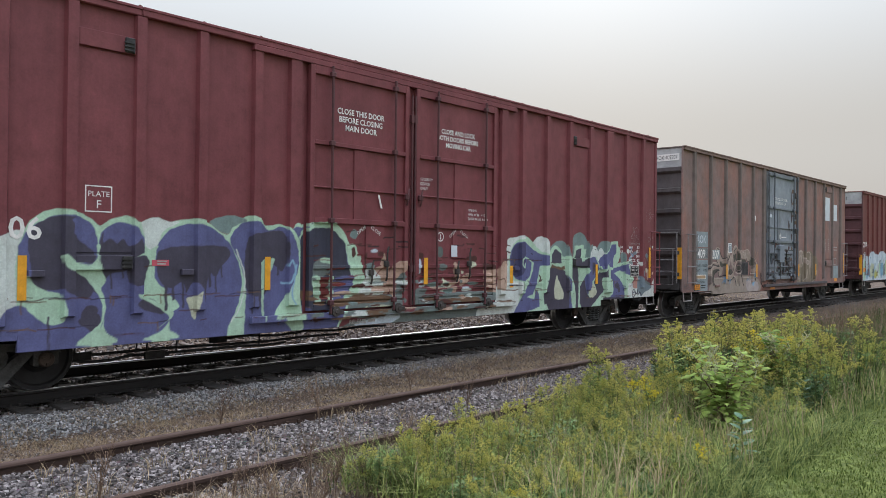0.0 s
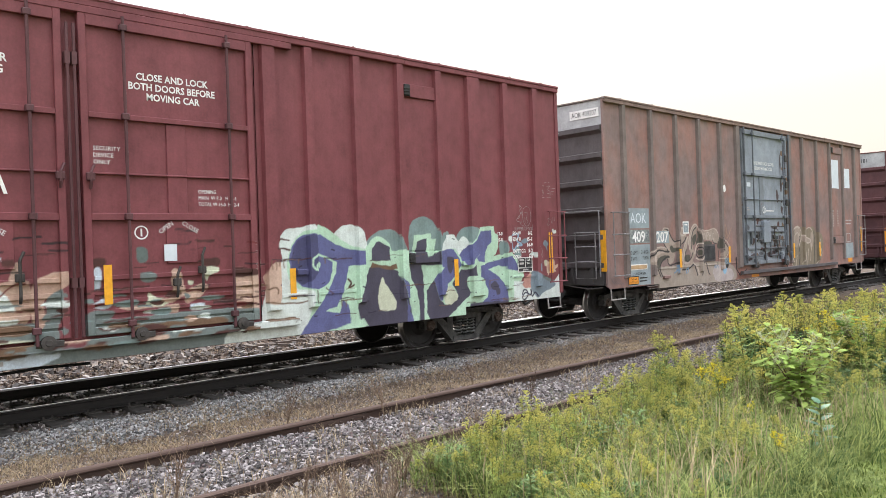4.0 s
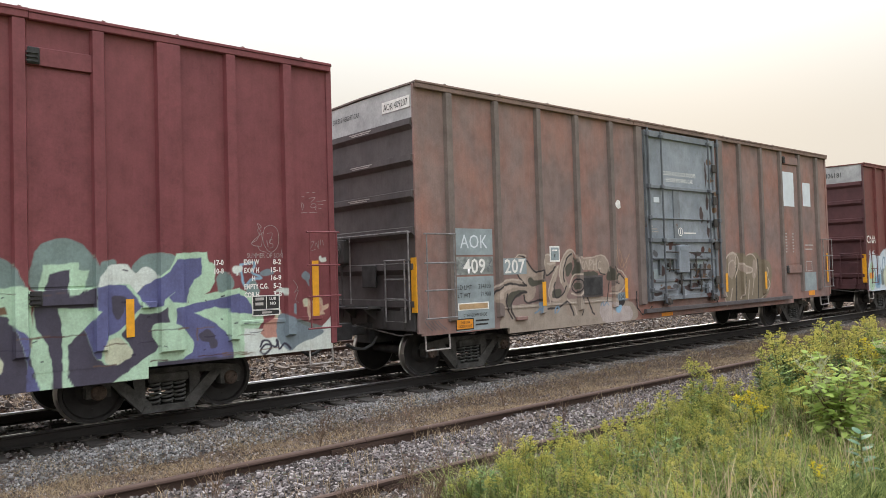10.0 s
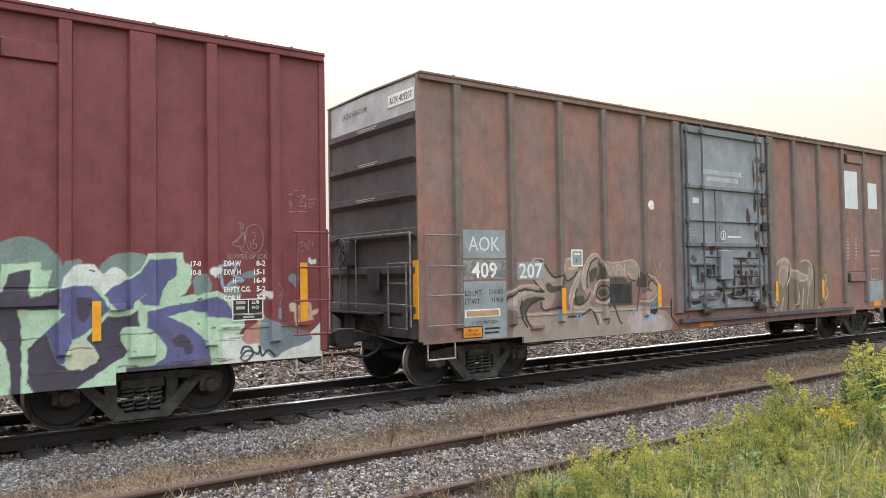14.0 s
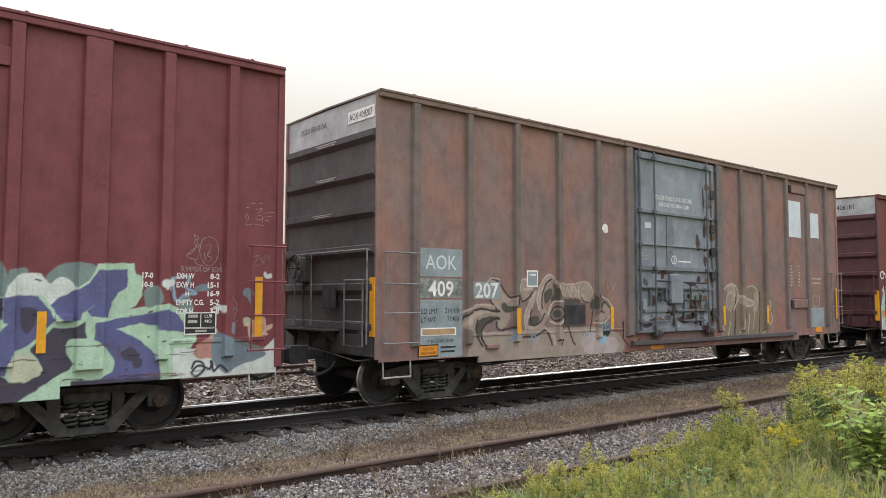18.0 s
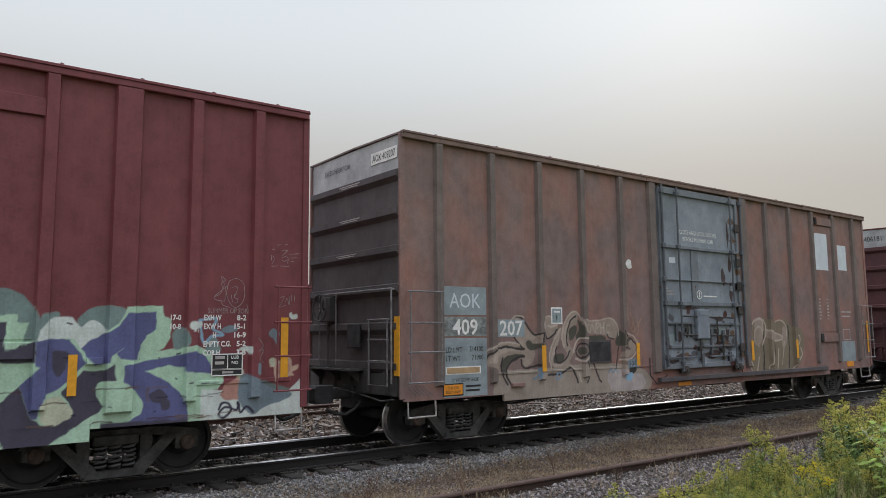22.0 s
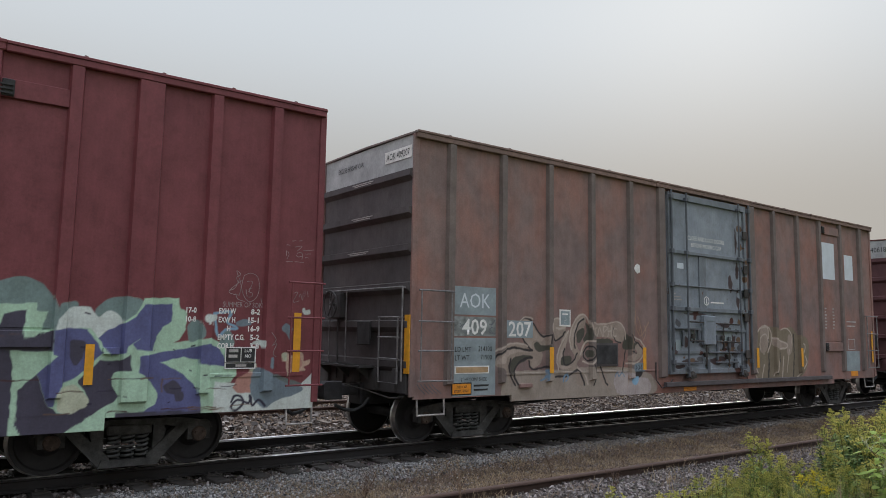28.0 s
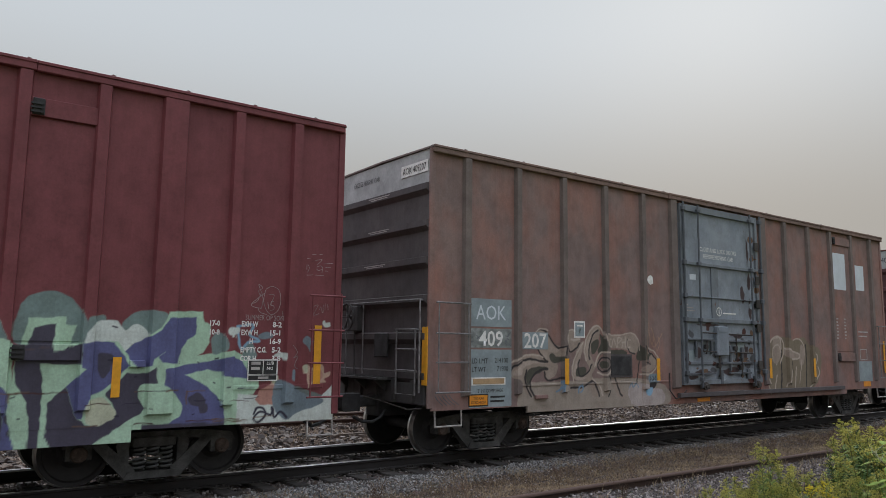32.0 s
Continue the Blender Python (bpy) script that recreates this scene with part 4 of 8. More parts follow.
def graffiti_task_a(c):
    """The second letter."""
    c.poly(DARK, [(4.43, 1.8), (4.45, 1.86), (4.54, 1.96), (4.61, 1.97), (4.81, 1.87), (4.82, 1.65), (4.43, 1.66)])
    c.poly(DARK, [(4.38, 1.55), (4.45, 1.57), (4.68, 1.55), (4.97, 1.47), (5.03, 1.36), (5.1, 1.14), (5.17, 0.89), (5.2, 0.5), (4.24, 0.55), (4.14, 0.82), (4.13, 0.96), (4.17, 1.09), (4.23, 1.26), (4.32, 1.42)])
    c.poly(RUSTY, [(4.39, 1.55), (4.44, 1.63), (4.58, 1.59), (4.82, 1.56), (4.94, 1.6), (4.97, 1.5), (4.82, 1.49), (4.58, 1.54)])
    c.shape(CREAM, [(4.63, 1.38), (4.7, 1.27), (4.82, 1.11), (4.91, 0.98), (4.91, 0.85), (4.83, 0.82), (4.58, 0.84), (4.54, 1.0), (4.55, 1.15)])
    c.poly(NAVY, [(5.03, 1.36), (5.12, 1.29), (5.24, 1.17), (5.33, 1.02), (5.38, 0.84), (5.36, 0.69), (5.31, 0.51), (5.14, 0.5), (5.17, 0.89), (5.1, 1.14)])
    c.shape(DARK, [(5.17, 0.96), (5.24, 1.01), (5.32, 0.95), (5.28, 0.86), (5.2, 0.88)])
    c.shape(DARK, [(5.22, 0.81), (5.28, 0.84), (5.33, 0.8), (5.31, 0.73), (5.23, 0.75)])
    c.stroke(MINT, [(5.0, 1.41), (5.17, 1.28), (5.3, 1.13), (5.38, 0.95), (5.39, 0.8), (5.35, 0.51)], 0.05)
    c.poly(MINT, [(3.52, 0.6), (3.81, 0.65), (4.24, 0.74), (4.33, 0.61), (4.05, 0.57)])


def graffiti_task_s(c):
    """The two last letters."""
    c.shape(TEAL, [(5.19, 1.87), (5.24, 2.19), (5.35, 2.33), (5.58, 2.38), (5.75, 2.32), (5.9, 2.15), (5.95, 1.99), (5.92, 1.72), (5.3, 1.74)])
    c.shape(TEAL, [(5.95, 2.05), (6.05, 2.11), (6.17, 2.09), (6.1, 1.85), (5.94, 1.79)])
    c.shape(TEAL, [(6.35, 2.0), (6.45, 2.13), (6.58, 2.19), (6.74, 2.2), (6.89, 2.13), (6.84, 1.97), (6.67, 1.84), (6.42, 1.84)])
    c.poly(MINT, [(5.24, 1.59), (5.34, 2.06), (5.72, 2.09), (5.73, 2.0), (5.84, 1.99), (5.79, 1.78), (5.94, 1.79), (6.17, 1.85), (6.3, 1.81), (6.41, 1.71), (6.48, 1.76), (6.66, 1.89), (6.81, 1.99), (6.89, 2.18), (6.98, 2.2), (7.33, 2.21), (7.36, 2.07), (7.45, 2.04), (7.44, 1.82), (7.36, 1.68), (7.14, 1.54)])
    c.poly(MINT, [(5.24, 1.62), (7.14, 1.61), (7.5, 1.67), (7.76, 1.71), (7.95, 1.63), (8.1, 1.46), (8.15, 1.23), (8.06, 1.13), (7.87, 1.1), (7.86, 0.69), (6.47, 0.55), (5.3, 0.55), (5.19, 1.0)])
    c.shape(WHITE, [(5.94, 1.79), (5.97, 1.92), (6.08, 2.04), (6.2, 2.07), (6.3, 2.05), (6.39, 1.95), (6.48, 2.02), (6.58, 2.01), (6.66, 1.92), (6.64, 1.84), (6.48, 1.77), (6.41, 1.69), (6.29, 1.81), (6.1, 1.8)])
    c.poly(DARK, [(5.41, 1.96), (5.62, 2.01), (5.62, 1.88), (5.6, 1.73), (5.34, 1.74)])
    c.poly(DARK, [(5.27, 1.76), (5.6, 1.75), (5.63, 1.68), (5.92, 1.78), (5.92, 1.53), (5.35, 1.55), (5.25, 1.59)])
    c.poly(DARK, [(5.23, 1.59), (5.49, 1.55), (5.53, 1.35), (5.54, 0.58), (5.42, 0.57), (5.43, 0.85), (5.38, 1.11), (5.25, 1.34)])
    c.poly(NAVY, [(5.92, 1.78), (6.1, 1.81), (6.28, 1.8), (6.39, 1.69), (6.48, 1.53), (6.45, 1.46), (6.29, 1.29), (6.15, 1.18), (6.03, 1.12), (5.99, 1.03), (5.97, 0.9), (5.91, 0.9), (5.78, 1.27), (5.97, 1.48), (5.92, 1.49)])
    c.poly(DARK, [(5.57, 1.08), (5.78, 1.27), (5.91, 0.9), (5.98, 0.88), (6.01, 0.83), (6.16, 0.81), (6.25, 0.89), (6.35, 0.93), (6.29, 1.07), (6.22, 1.16), (6.22, 1.24), (6.44, 1.43), (6.67, 1.42), (6.77, 1.5), (6.8, 1.24), (6.64, 1.29), (6.58, 1.22), (6.6, 1.12), (6.68, 1.01), (6.64, 0.94), (6.44, 0.82), (6.25, 0.69), (6.1, 0.59), (5.69, 0.54), (5.6, 0.71), (5.56, 0.84)])
    c.shape(DARK, [(6.1, 1.64), (6.2, 1.67), (6.28, 1.63), (6.26, 1.51), (6.19, 1.37), (6.12, 1.44)])
    c.shape(CREAM, [(6.01, 0.93), (5.99, 1.03), (6.04, 1.11), (6.16, 1.15), (6.26, 1.07), (6.35, 0.93), (6.25, 0.85), (6.15, 0.81), (6.03, 0.84)])
    c.stroke(MINT, [(5.56, 1.4), (5.57, 0.96), (5.55, 0.52)], 0.055)
    c.stroke(MINT, [(6.3, 1.79), (6.4, 1.67), (6.49, 1.52), (6.58, 1.48)], 0.035)
    c.stroke(MINT, [(6.49, 1.51), (6.38, 1.39), (6.22, 1.23), (6.07, 1.15)], 0.04)
    c.poly(NAVY, [(6.41, 1.69), (6.51, 1.79), (6.67, 1.87), (6.81, 1.95), (6.9, 2.11), (7.26, 2.13), (7.26, 1.91), (7.15, 1.84), (7.08, 1.72), (7.05, 1.54), (6.84, 1.55), (6.79, 1.63), (6.87, 1.69), (6.74, 1.59), (6.72, 1.52), (6.57, 1.48), (6.51, 1.53)])
    c.poly(NAVY, [(6.88, 1.47), (7.14, 1.52), (7.5, 1.58), (7.76, 1.63), (7.89, 1.58), (7.96, 1.47), (7.98, 1.34), (7.64, 1.37), (7.61, 1.43), (7.43, 1.46), (7.14, 1.4), (7.21, 1.37), (7.39, 1.28), (7.57, 1.12), (7.68, 0.93), (7.7, 0.63), (6.88, 0.71), (7.03, 0.84), (7.12, 0.89), (7.13, 1.01), (7.04, 1.16), (6.88, 1.27)])
    c.shape(DARK, [(7.21, 1.11), (7.32, 1.17), (7.42, 1.09), (7.39, 0.99), (7.24, 1.02)])
    c.shape(DARK, [(7.35, 1.01), (7.44, 1.02), (7.46, 0.93), (7.36, 0.91)])
    c.poly(MINT, [(6.8, 1.54), (6.88, 1.52), (6.88, 1.24), (6.82, 1.25)])
    c.shape(MINT, [(6.59, 1.22), (6.64, 1.29), (6.74, 1.3), (6.88, 1.27), (7.0, 1.18), (7.11, 1.03), (7.12, 0.9), (7.04, 0.86), (6.93, 0.92), (6.8, 1.02), (6.7, 0.97), (6.62, 1.08)])
    c.poly(DARK, [(6.65, 0.8), (7.14, 0.79), (7.7, 0.78), (7.7, 0.56), (6.65, 0.63)])
    c.poly(MINT, [(6.1, 0.57), (6.28, 0.71), (6.47, 0.82), (6.55, 0.74), (6.52, 0.54)])


def graffiti_task_end(c):
    """Patches and scrawls round the ladder at the car's end."""
    c.shape(TEAL, [(7.47, 1.88), (7.61, 1.93), (7.68, 1.74), (7.5, 1.66)])
    c.shape(TEAL, [(7.91, 1.76), (8.03, 1.8), (8.09, 1.61), (7.91, 1.6)])
    c.poly(WHITE, [(7.85, 1.14), (8.1, 1.12), (8.49, 1.04), (8.57, 0.82), (8.75, 0.73), (8.75, 0.53), (7.85, 0.62)])
    c.poly(GREYGREEN, [(8.41, 1.14), (8.66, 1.23), (9.17, 1.07), (9.01, 0.99), (8.76, 0.94), (8.61, 0.84), (8.48, 0.91), (8.4, 1.03)])
    c.shape(WHITE, [(8.59, 0.7), (8.72, 0.91), (9.0, 0.99), (9.16, 1.14), (9.35, 1.22), (9.38, 0.56), (8.65, 0.54)])
    c.poly(SALMON, [(8.1, 1.05), (8.16, 1.19), (8.3, 1.25), (8.4, 1.33), (8.38, 1.11), (8.4, 0.97), (8.17, 0.99)])
    c.poly(PEACH, [(8.3, 1.25), (8.38, 1.4), (8.43, 1.33), (8.38, 1.24)])
    c.stroke(LIGHTBLUE, [(7.8, 2.03), (8.03, 2.05), (7.98, 1.92), (8.12, 1.84), (7.95, 1.81), (7.89, 1.72), (7.84, 1.82), (7.82, 2.02)], 0.03)
    c.stroke(WHITE, [(7.71, 1.96), (7.8, 1.97)], 0.09)
    c.stroke(WHITE, [(7.73, 1.96), (7.73, 1.89)], 0.025)
    c.stroke(WHITE, [(7.78, 1.96), (7.78, 1.88)], 0.025)
    c.shape(WHITE, [(9.07, 2.13), (9.10, 2.14), (9.12, 2.11), (9.19, 2.12), (9.20, 2.07), (9.13, 2.05), (9.07, 2.08)])
    c.shape(WHITE, [(8.34, 1.64), (8.38, 1.67), (8.51, 1.68), (8.52, 1.63), (8.49, 1.56), (8.46, 1.62), (8.36, 1.62)])
    c.shape(SLATE, [(8.11, 1.91), (8.22, 1.96), (8.31, 1.94), (8.30, 1.88), (8.14, 1.87)])
    c.shape(SLATE, [(8.77, 1.84), (8.83, 1.92), (8.93, 1.84), (8.89, 1.78), (8.90, 1.69), (8.83, 1.78)])
    c.shape(SLATE, [(8.60, 1.43), (8.64, 1.45), (8.68, 1.41), (8.66, 1.30), (8.60, 1.32)])
    c.shape(PEACH, [(8.78, 1.48), (8.85, 1.51), (8.93, 1.47), (9.05, 1.53), (9.12, 1.47), (9.12, 1.40), (9.22, 1.42), (9.21, 1.35), (9.13, 1.31), (9.14, 1.26), (8.94, 1.25), (8.87, 1.19), (8.85, 1.38), (8.79, 1.40)])
    c.shape(SALMON, [(8.89, 1.40), (9.05, 1.45), (9.09, 1.32), (8.94, 1.27)])
    c.shape(CREAM, [(8.79, 1.49), (8.85, 1.51), (8.87, 1.43), (8.82, 1.40)])
    c.shape(CREAM, [(8.33, 1.29), (8.36, 1.37), (8.42, 1.37), (8.41, 1.32), (8.37, 1.26)])
    c.shape(SLATE, [(8.38, 1.30), (8.57, 1.26), (8.87, 1.09), (9.11, 1.03), (9.05, 0.95), (8.72, 0.86), (8.56, 0.77), (8.36, 0.96)])
    c.stroke(INK, [(8.09, 0.87), (8.13, 0.95), (8.23, 0.93), (8.25, 0.84), (8.16, 0.76), (8.09, 0.80), (8.18, 0.89), (8.33, 0.85), (8.35, 0.94), (8.39, 0.81), (8.47, 0.88), (8.56, 0.80)], 0.03)


def graffiti_stor(c):
    """Mint-edged violet letters towards the other end of the car."""
    c.shape(WHITE, [(-6.97, 1.84), (-6.74, 1.99), (-6.53, 2.06), (-6.4, 1.91), (-6.36, 1.03), (-6.72, 0.85), (-7.07, 0.81)])
    c.shape(MINT, [(-6.57, 1.64), (-6.53, 1.91), (-6.45, 2.13), (-6.31, 2.27), (-6.12, 2.34), (-5.91, 2.32), (-5.71, 2.24), (-5.6, 2.15), (-5.46, 2.24), (-5.24, 2.29), (-5.08, 2.21), (-4.96, 2.26), (-4.8, 2.28), (-4.66, 2.23), (-4.36, 2.29), (-4.1, 2.26), (-3.79, 2.08), (-3.64, 2.25), (-3.42, 2.37), (-3.2, 2.33), (-3.12, 2.24), (-2.81, 2.26), (-2.6, 2.13), (-2.49, 1.81), (-2.48, 1.18), (-2.49, 0.5), (-3.76, 0.5), (-5.76, 0.5), (-6.6, 0.5), (-6.55, 1.04)])
    c.shape(TEAL, [(-4.05, 2.25), (-3.93, 2.32), (-3.75, 2.36), (-3.56, 2.35), (-3.45, 2.29), (-3.65, 2.21), (-3.79, 2.09)])
    c.shape(WHITE, [(-5.08, 2.2), (-4.96, 2.26), (-4.82, 2.28), (-4.66, 2.24), (-4.51, 2.23), (-4.74, 2.1), (-4.85, 1.87), (-4.96, 1.86), (-5.02, 2.01)])
    c.shape(NAVY, [(-6.54, 1.79), (-6.51, 1.92), (-6.44, 2.05), (-6.3, 2.16), (-6.09, 2.26), (-5.85, 2.24), (-5.68, 2.11), (-5.63, 1.88), (-5.66, 1.71), (-5.76, 1.65), (-5.87, 1.68), (-5.97, 1.77), (-6.05, 1.76), (-6.03, 1.68), (-5.9, 1.58), (-5.76, 1.45), (-5.62, 1.26), (-5.54, 1.08), (-5.55, 0.9), (-5.65, 0.71), (-5.83, 0.5), (-6.48, 0.5), (-6.72, 0.5), (-6.84, 0.79), (-6.73, 1.03), (-6.61, 1.13), (-6.46, 1.13), (-6.32, 0.98), (-6.21, 0.91), (-6.06, 0.92), (-6.0, 1.03), (-6.03, 1.2), (-6.13, 1.32), (-6.26, 1.34), (-6.39, 1.46), (-6.49, 1.59)], 0.007, 0.01)
    c.shape(DARK, [(-6.37, 2.1), (-6.09, 2.26), (-5.78, 2.2), (-5.66, 2.06), (-5.68, 2.0), (-5.99, 2.13), (-6.04, 1.85), (-6.06, 1.7), (-5.91, 1.6), (-6.17, 1.43), (-6.26, 1.23), (-6.3, 1.35), (-6.42, 1.49), (-6.37, 1.64), (-6.26, 1.85)])
    c.shape(DARK, [(-5.98, 1.57), (-5.9, 1.58), (-5.76, 1.45), (-5.66, 1.31), (-5.76, 1.21), (-5.91, 1.27), (-6.03, 1.34)])
    c.shape(DARK, [(-5.85, 0.93), (-5.7, 1.02), (-5.57, 0.98), (-5.62, 0.77), (-5.76, 0.85)])
    c.shape(NAVY, [(-5.6, 1.93), (-5.56, 2.06), (-5.44, 2.15), (-5.28, 2.19), (-5.13, 2.12), (-5.04, 1.97), (-5.03, 1.8), (-5.18, 1.73), (-5.38, 1.56), (-5.55, 1.36), (-5.51, 1.05), (-5.44, 0.77), (-5.36, 0.5), (-5.03, 0.5), (-4.83, 0.7), (-4.67, 0.84), (-4.64, 0.97), (-4.82, 1.11), (-5.02, 1.21), (-5.09, 1.32), (-5.01, 1.53), (-4.94, 1.73), (-5.05, 1.77), (-5.2, 1.77), (-5.42, 1.56), (-5.58, 1.64)], 0.007, 0.01)
    c.shape(DARK, [(-5.57, 1.93), (-5.42, 1.86), (-5.2, 1.94), (-5.05, 1.86), (-5.05, 1.79), (-5.24, 1.7), (-5.42, 1.5), (-5.56, 1.46), (-5.59, 1.71)])
    c.shape(DARK, [(-5.09, 1.17), (-4.9, 1.18), (-4.72, 1.03), (-4.88, 0.95), (-5.07, 1.02)])
    c.stroke(MINT, [(-5.23, 1.69), (-5.12, 1.76), (-5.0, 1.78), (-4.94, 1.74)], 0.03)
    c.shape(NAVY, [(-4.89, 1.57), (-4.86, 1.79), (-4.78, 1.97), (-4.62, 2.13), (-4.34, 2.21), (-4.04, 2.17), (-3.77, 1.98), (-3.6, 1.7), (-3.53, 1.38), (-3.59, 1.05), (-3.73, 0.77), (-3.86, 0.5), (-4.53, 0.5), (-4.62, 0.73), (-4.61, 0.96), (-4.48, 1.07), (-4.64, 1.23), (-4.81, 1.34)], 0.007, 0.01)
    c.shape(DARK, [(-4.83, 1.79), (-4.65, 1.88), (-4.28, 1.91), (-3.83, 1.91), (-3.71, 1.8), (-3.86, 1.6), (-3.96, 1.47), (-4.04, 1.52), (-4.09, 1.35), (-4.12, 0.99), (-4.17, 1.31), (-4.31, 1.39), (-4.4, 1.24), (-4.45, 1.4), (-4.65, 1.32), (-4.81, 1.48)])
    c.shape(CREAM, [(-4.39, 1.17), (-4.28, 1.2), (-4.17, 1.26), (-4.22, 1.03), (-4.27, 0.87), (-4.34, 1.0)])
    c.shape(NAVY, [(-3.71, 1.96), (-3.66, 2.11), (-3.53, 2.24), (-3.36, 2.29), (-3.18, 2.25), (-3.06, 2.15), (-2.81, 2.22), (-2.62, 2.02), (-2.55, 1.66), (-2.65, 1.36), (-2.76, 1.12), (-2.79, 0.8), (-2.61, 0.5), (-3.39, 0.5), (-3.45, 0.87), (-3.44, 1.29), (-3.56, 1.71)], 0.007, 0.01)
    c.shape(DARK, [(-3.41, 2.05), (-3.12, 2.13), (-2.81, 2.16), (-2.7, 1.89), (-2.8, 1.54), (-3.01, 1.63), (-3.11, 1.2), (-3.4, 1.21), (-3.48, 1.55)])
    c.shape(MINT, [(-3.19, 1.59), (-3.17, 1.68), (-3.11, 1.72), (-3.09, 1.54), (-3.14, 1.2), (-3.13, 0.84), (-3.17, 0.84)])
    c.shape(MINT, [(-3.05, 1.58), (-3.01, 1.73), (-2.95, 1.72), (-2.99, 1.59), (-3.03, 1.52)])
    c.shape(MINT, [(-2.96, 0.79), (-2.9, 0.95), (-2.8, 1.08), (-2.69, 1.22), (-2.63, 1.0), (-2.56, 0.86), (-2.75, 0.82)])
    c.stroke(LIGHTBLUE, [(-2.72, 1.63), (-2.66, 1.7), (-2.61, 1.54), (-2.7, 1.36), (-2.82, 1.36)], 0.03)
    c.stroke(LIGHTBLUE, [(-2.59, 1.63), (-2.63, 1.36), (-2.67, 1.18), (-2.58, 1.0)], 0.025)
    c.shape(NAVY, [(-5.95, 2.22), (-5.76, 2.20), (-5.65, 2.03), (-5.64, 1.81), (-5.67, 1.81), (-5.74, 1.89), (-5.90, 1.98)])
    c.shape(NAVY, [(-5.53, 1.44), (-5.43, 1.54), (-5.22, 1.66), (-5.08, 1.76), (-4.94, 1.74), (-4.93, 1.56), (-5.02, 1.27), (-5.11, 1.25), (-5.08, 1.17), (-4.84, 1.11), (-4.63, 0.97), (-4.66, 0.86), (-4.97, 0.63), (-5.36, 0.63), (-5.50, 0.79), (-5.53, 0.97), (-5.51, 1.19), (-5.56, 1.32)])
    c.shape(DARK, [(-6.44, 1.92), (-6.38, 2.09), (-6.21, 2.21), (-5.95, 2.20), (-5.92, 2.03), (-5.76, 1.89), (-5.67, 1.81), (-5.69, 1.67), (-5.89, 1.69), (-6.00, 1.77), (-6.05, 1.73), (-5.96, 1.60), (-5.80, 1.52), (-5.71, 1.40), (-5.62, 1.28), (-5.71, 1.32), (-5.96, 1.36), (-6.07, 1.34), (-6.22, 1.34), (-6.33, 1.39), (-6.39, 1.53), (-6.42, 1.76)])
    c.shape(DARK, [(-5.59, 1.99), (-5.50, 2.11), (-5.34, 2.12), (-5.14, 2.07), (-5.03, 1.89), (-5.06, 1.79), (-5.22, 1.71), (-5.21, 1.59), (-5.38, 1.54), (-5.57, 1.54), (-5.60, 1.76)])
    c.shape(NAVY, [(-5.53, 2.11), (-5.34, 2.20), (-5.14, 2.15), (-5.08, 2.00), (-5.21, 1.89), (-5.29, 1.99), (-5.38, 1.92), (-5.46, 1.99), (-5.55, 1.94)])
    c.shape(MINT, [(-6.06, 1.73), (-6.03, 1.77), (-5.99, 1.77), (-5.90, 1.68), (-5.69, 1.64), (-5.65, 1.68), (-5.61, 1.79), (-5.64, 1.89), (-5.59, 1.89), (-5.60, 1.69), (-5.51, 1.44), (-5.57, 1.33), (-5.52, 1.22), (-5.51, 1.02), (-5.57, 0.82), (-5.50, 0.77), (-5.36, 0.63), (-5.86, 0.63), (-5.62, 0.85), (-5.55, 0.97), (-5.56, 1.17), (-5.62, 1.30), (-5.74, 1.45), (-5.87, 1.55), (-5.99, 1.61)])
    c.shape(MINT, [(-6.42, 1.49), (-6.33, 1.39), (-6.20, 1.32), (-6.07, 1.28), (-6.00, 1.12), (-6.01, 0.95), (-6.09, 0.91), (-6.22, 0.92), (-6.33, 1.02), (-6.44, 1.12), (-6.44, 1.44)])
    c.shape(DARK, [(-5.22, 1.70), (-5.08, 1.76), (-4.94, 1.74), (-4.94, 1.56), (-5.03, 1.38), (-5.21, 1.41)])
    c.shape(DARK, [(-5.08, 1.17), (-4.87, 1.14), (-4.71, 1.00), (-4.82, 0.98), (-5.08, 1.07)])
    c.shape(DARK, [(-5.81, 0.99), (-5.76, 1.11), (-5.64, 1.12), (-5.60, 1.05), (-5.69, 0.93), (-5.78, 0.91)])
    c.shape(MINT, [(-4.96, 1.79), (-4.82, 1.90), (-4.85, 1.76), (-4.85, 1.45), (-4.70, 1.29), (-4.82, 1.20), (-5.05, 1.19), (-5.11, 1.25), (-5.02, 1.27), (-4.98, 1.51), (-4.93, 1.66)])
    c.shape(MINT, [(-5.08, 1.23), (-4.85, 1.15), (-4.62, 1.02), (-4.59, 0.93), (-4.71, 0.84), (-4.82, 0.77), (-4.68, 0.86), (-4.65, 0.94), (-4.84, 1.09)])
    c.shape(MINT, [(-5.00, 0.63), (-4.76, 0.73), (-4.66, 0.75), (-4.50, 0.63)])
    c.stroke(WHITE, [(-3.62, 1.86), (-3.49, 1.55), (-3.47, 1.29), (-3.56, 0.99), (-3.69, 0.80)], 0.018)
    rnd = random.Random(44)
    for a, z in ((-6.35, 1.75), (-6.2, 0.9), (-5.45, 1.5), (-5.3, 1.6), (-5.2, 1.62), (-4.7, 1.38), (-4.6, 1.36), (-4.45, 1.32), (-4.05, 1.45), (-3.95, 1.5), (-3.86, 1.58), (-3.35, 1.25), (-3.25, 1.24), (-2.9, 1.6)):
        c.stroke(DARK, [(a, z + 0.1), (a + 0.01, z - rnd.uniform(0.1, 0.35))], rnd.uniform(0.02, 0.045))
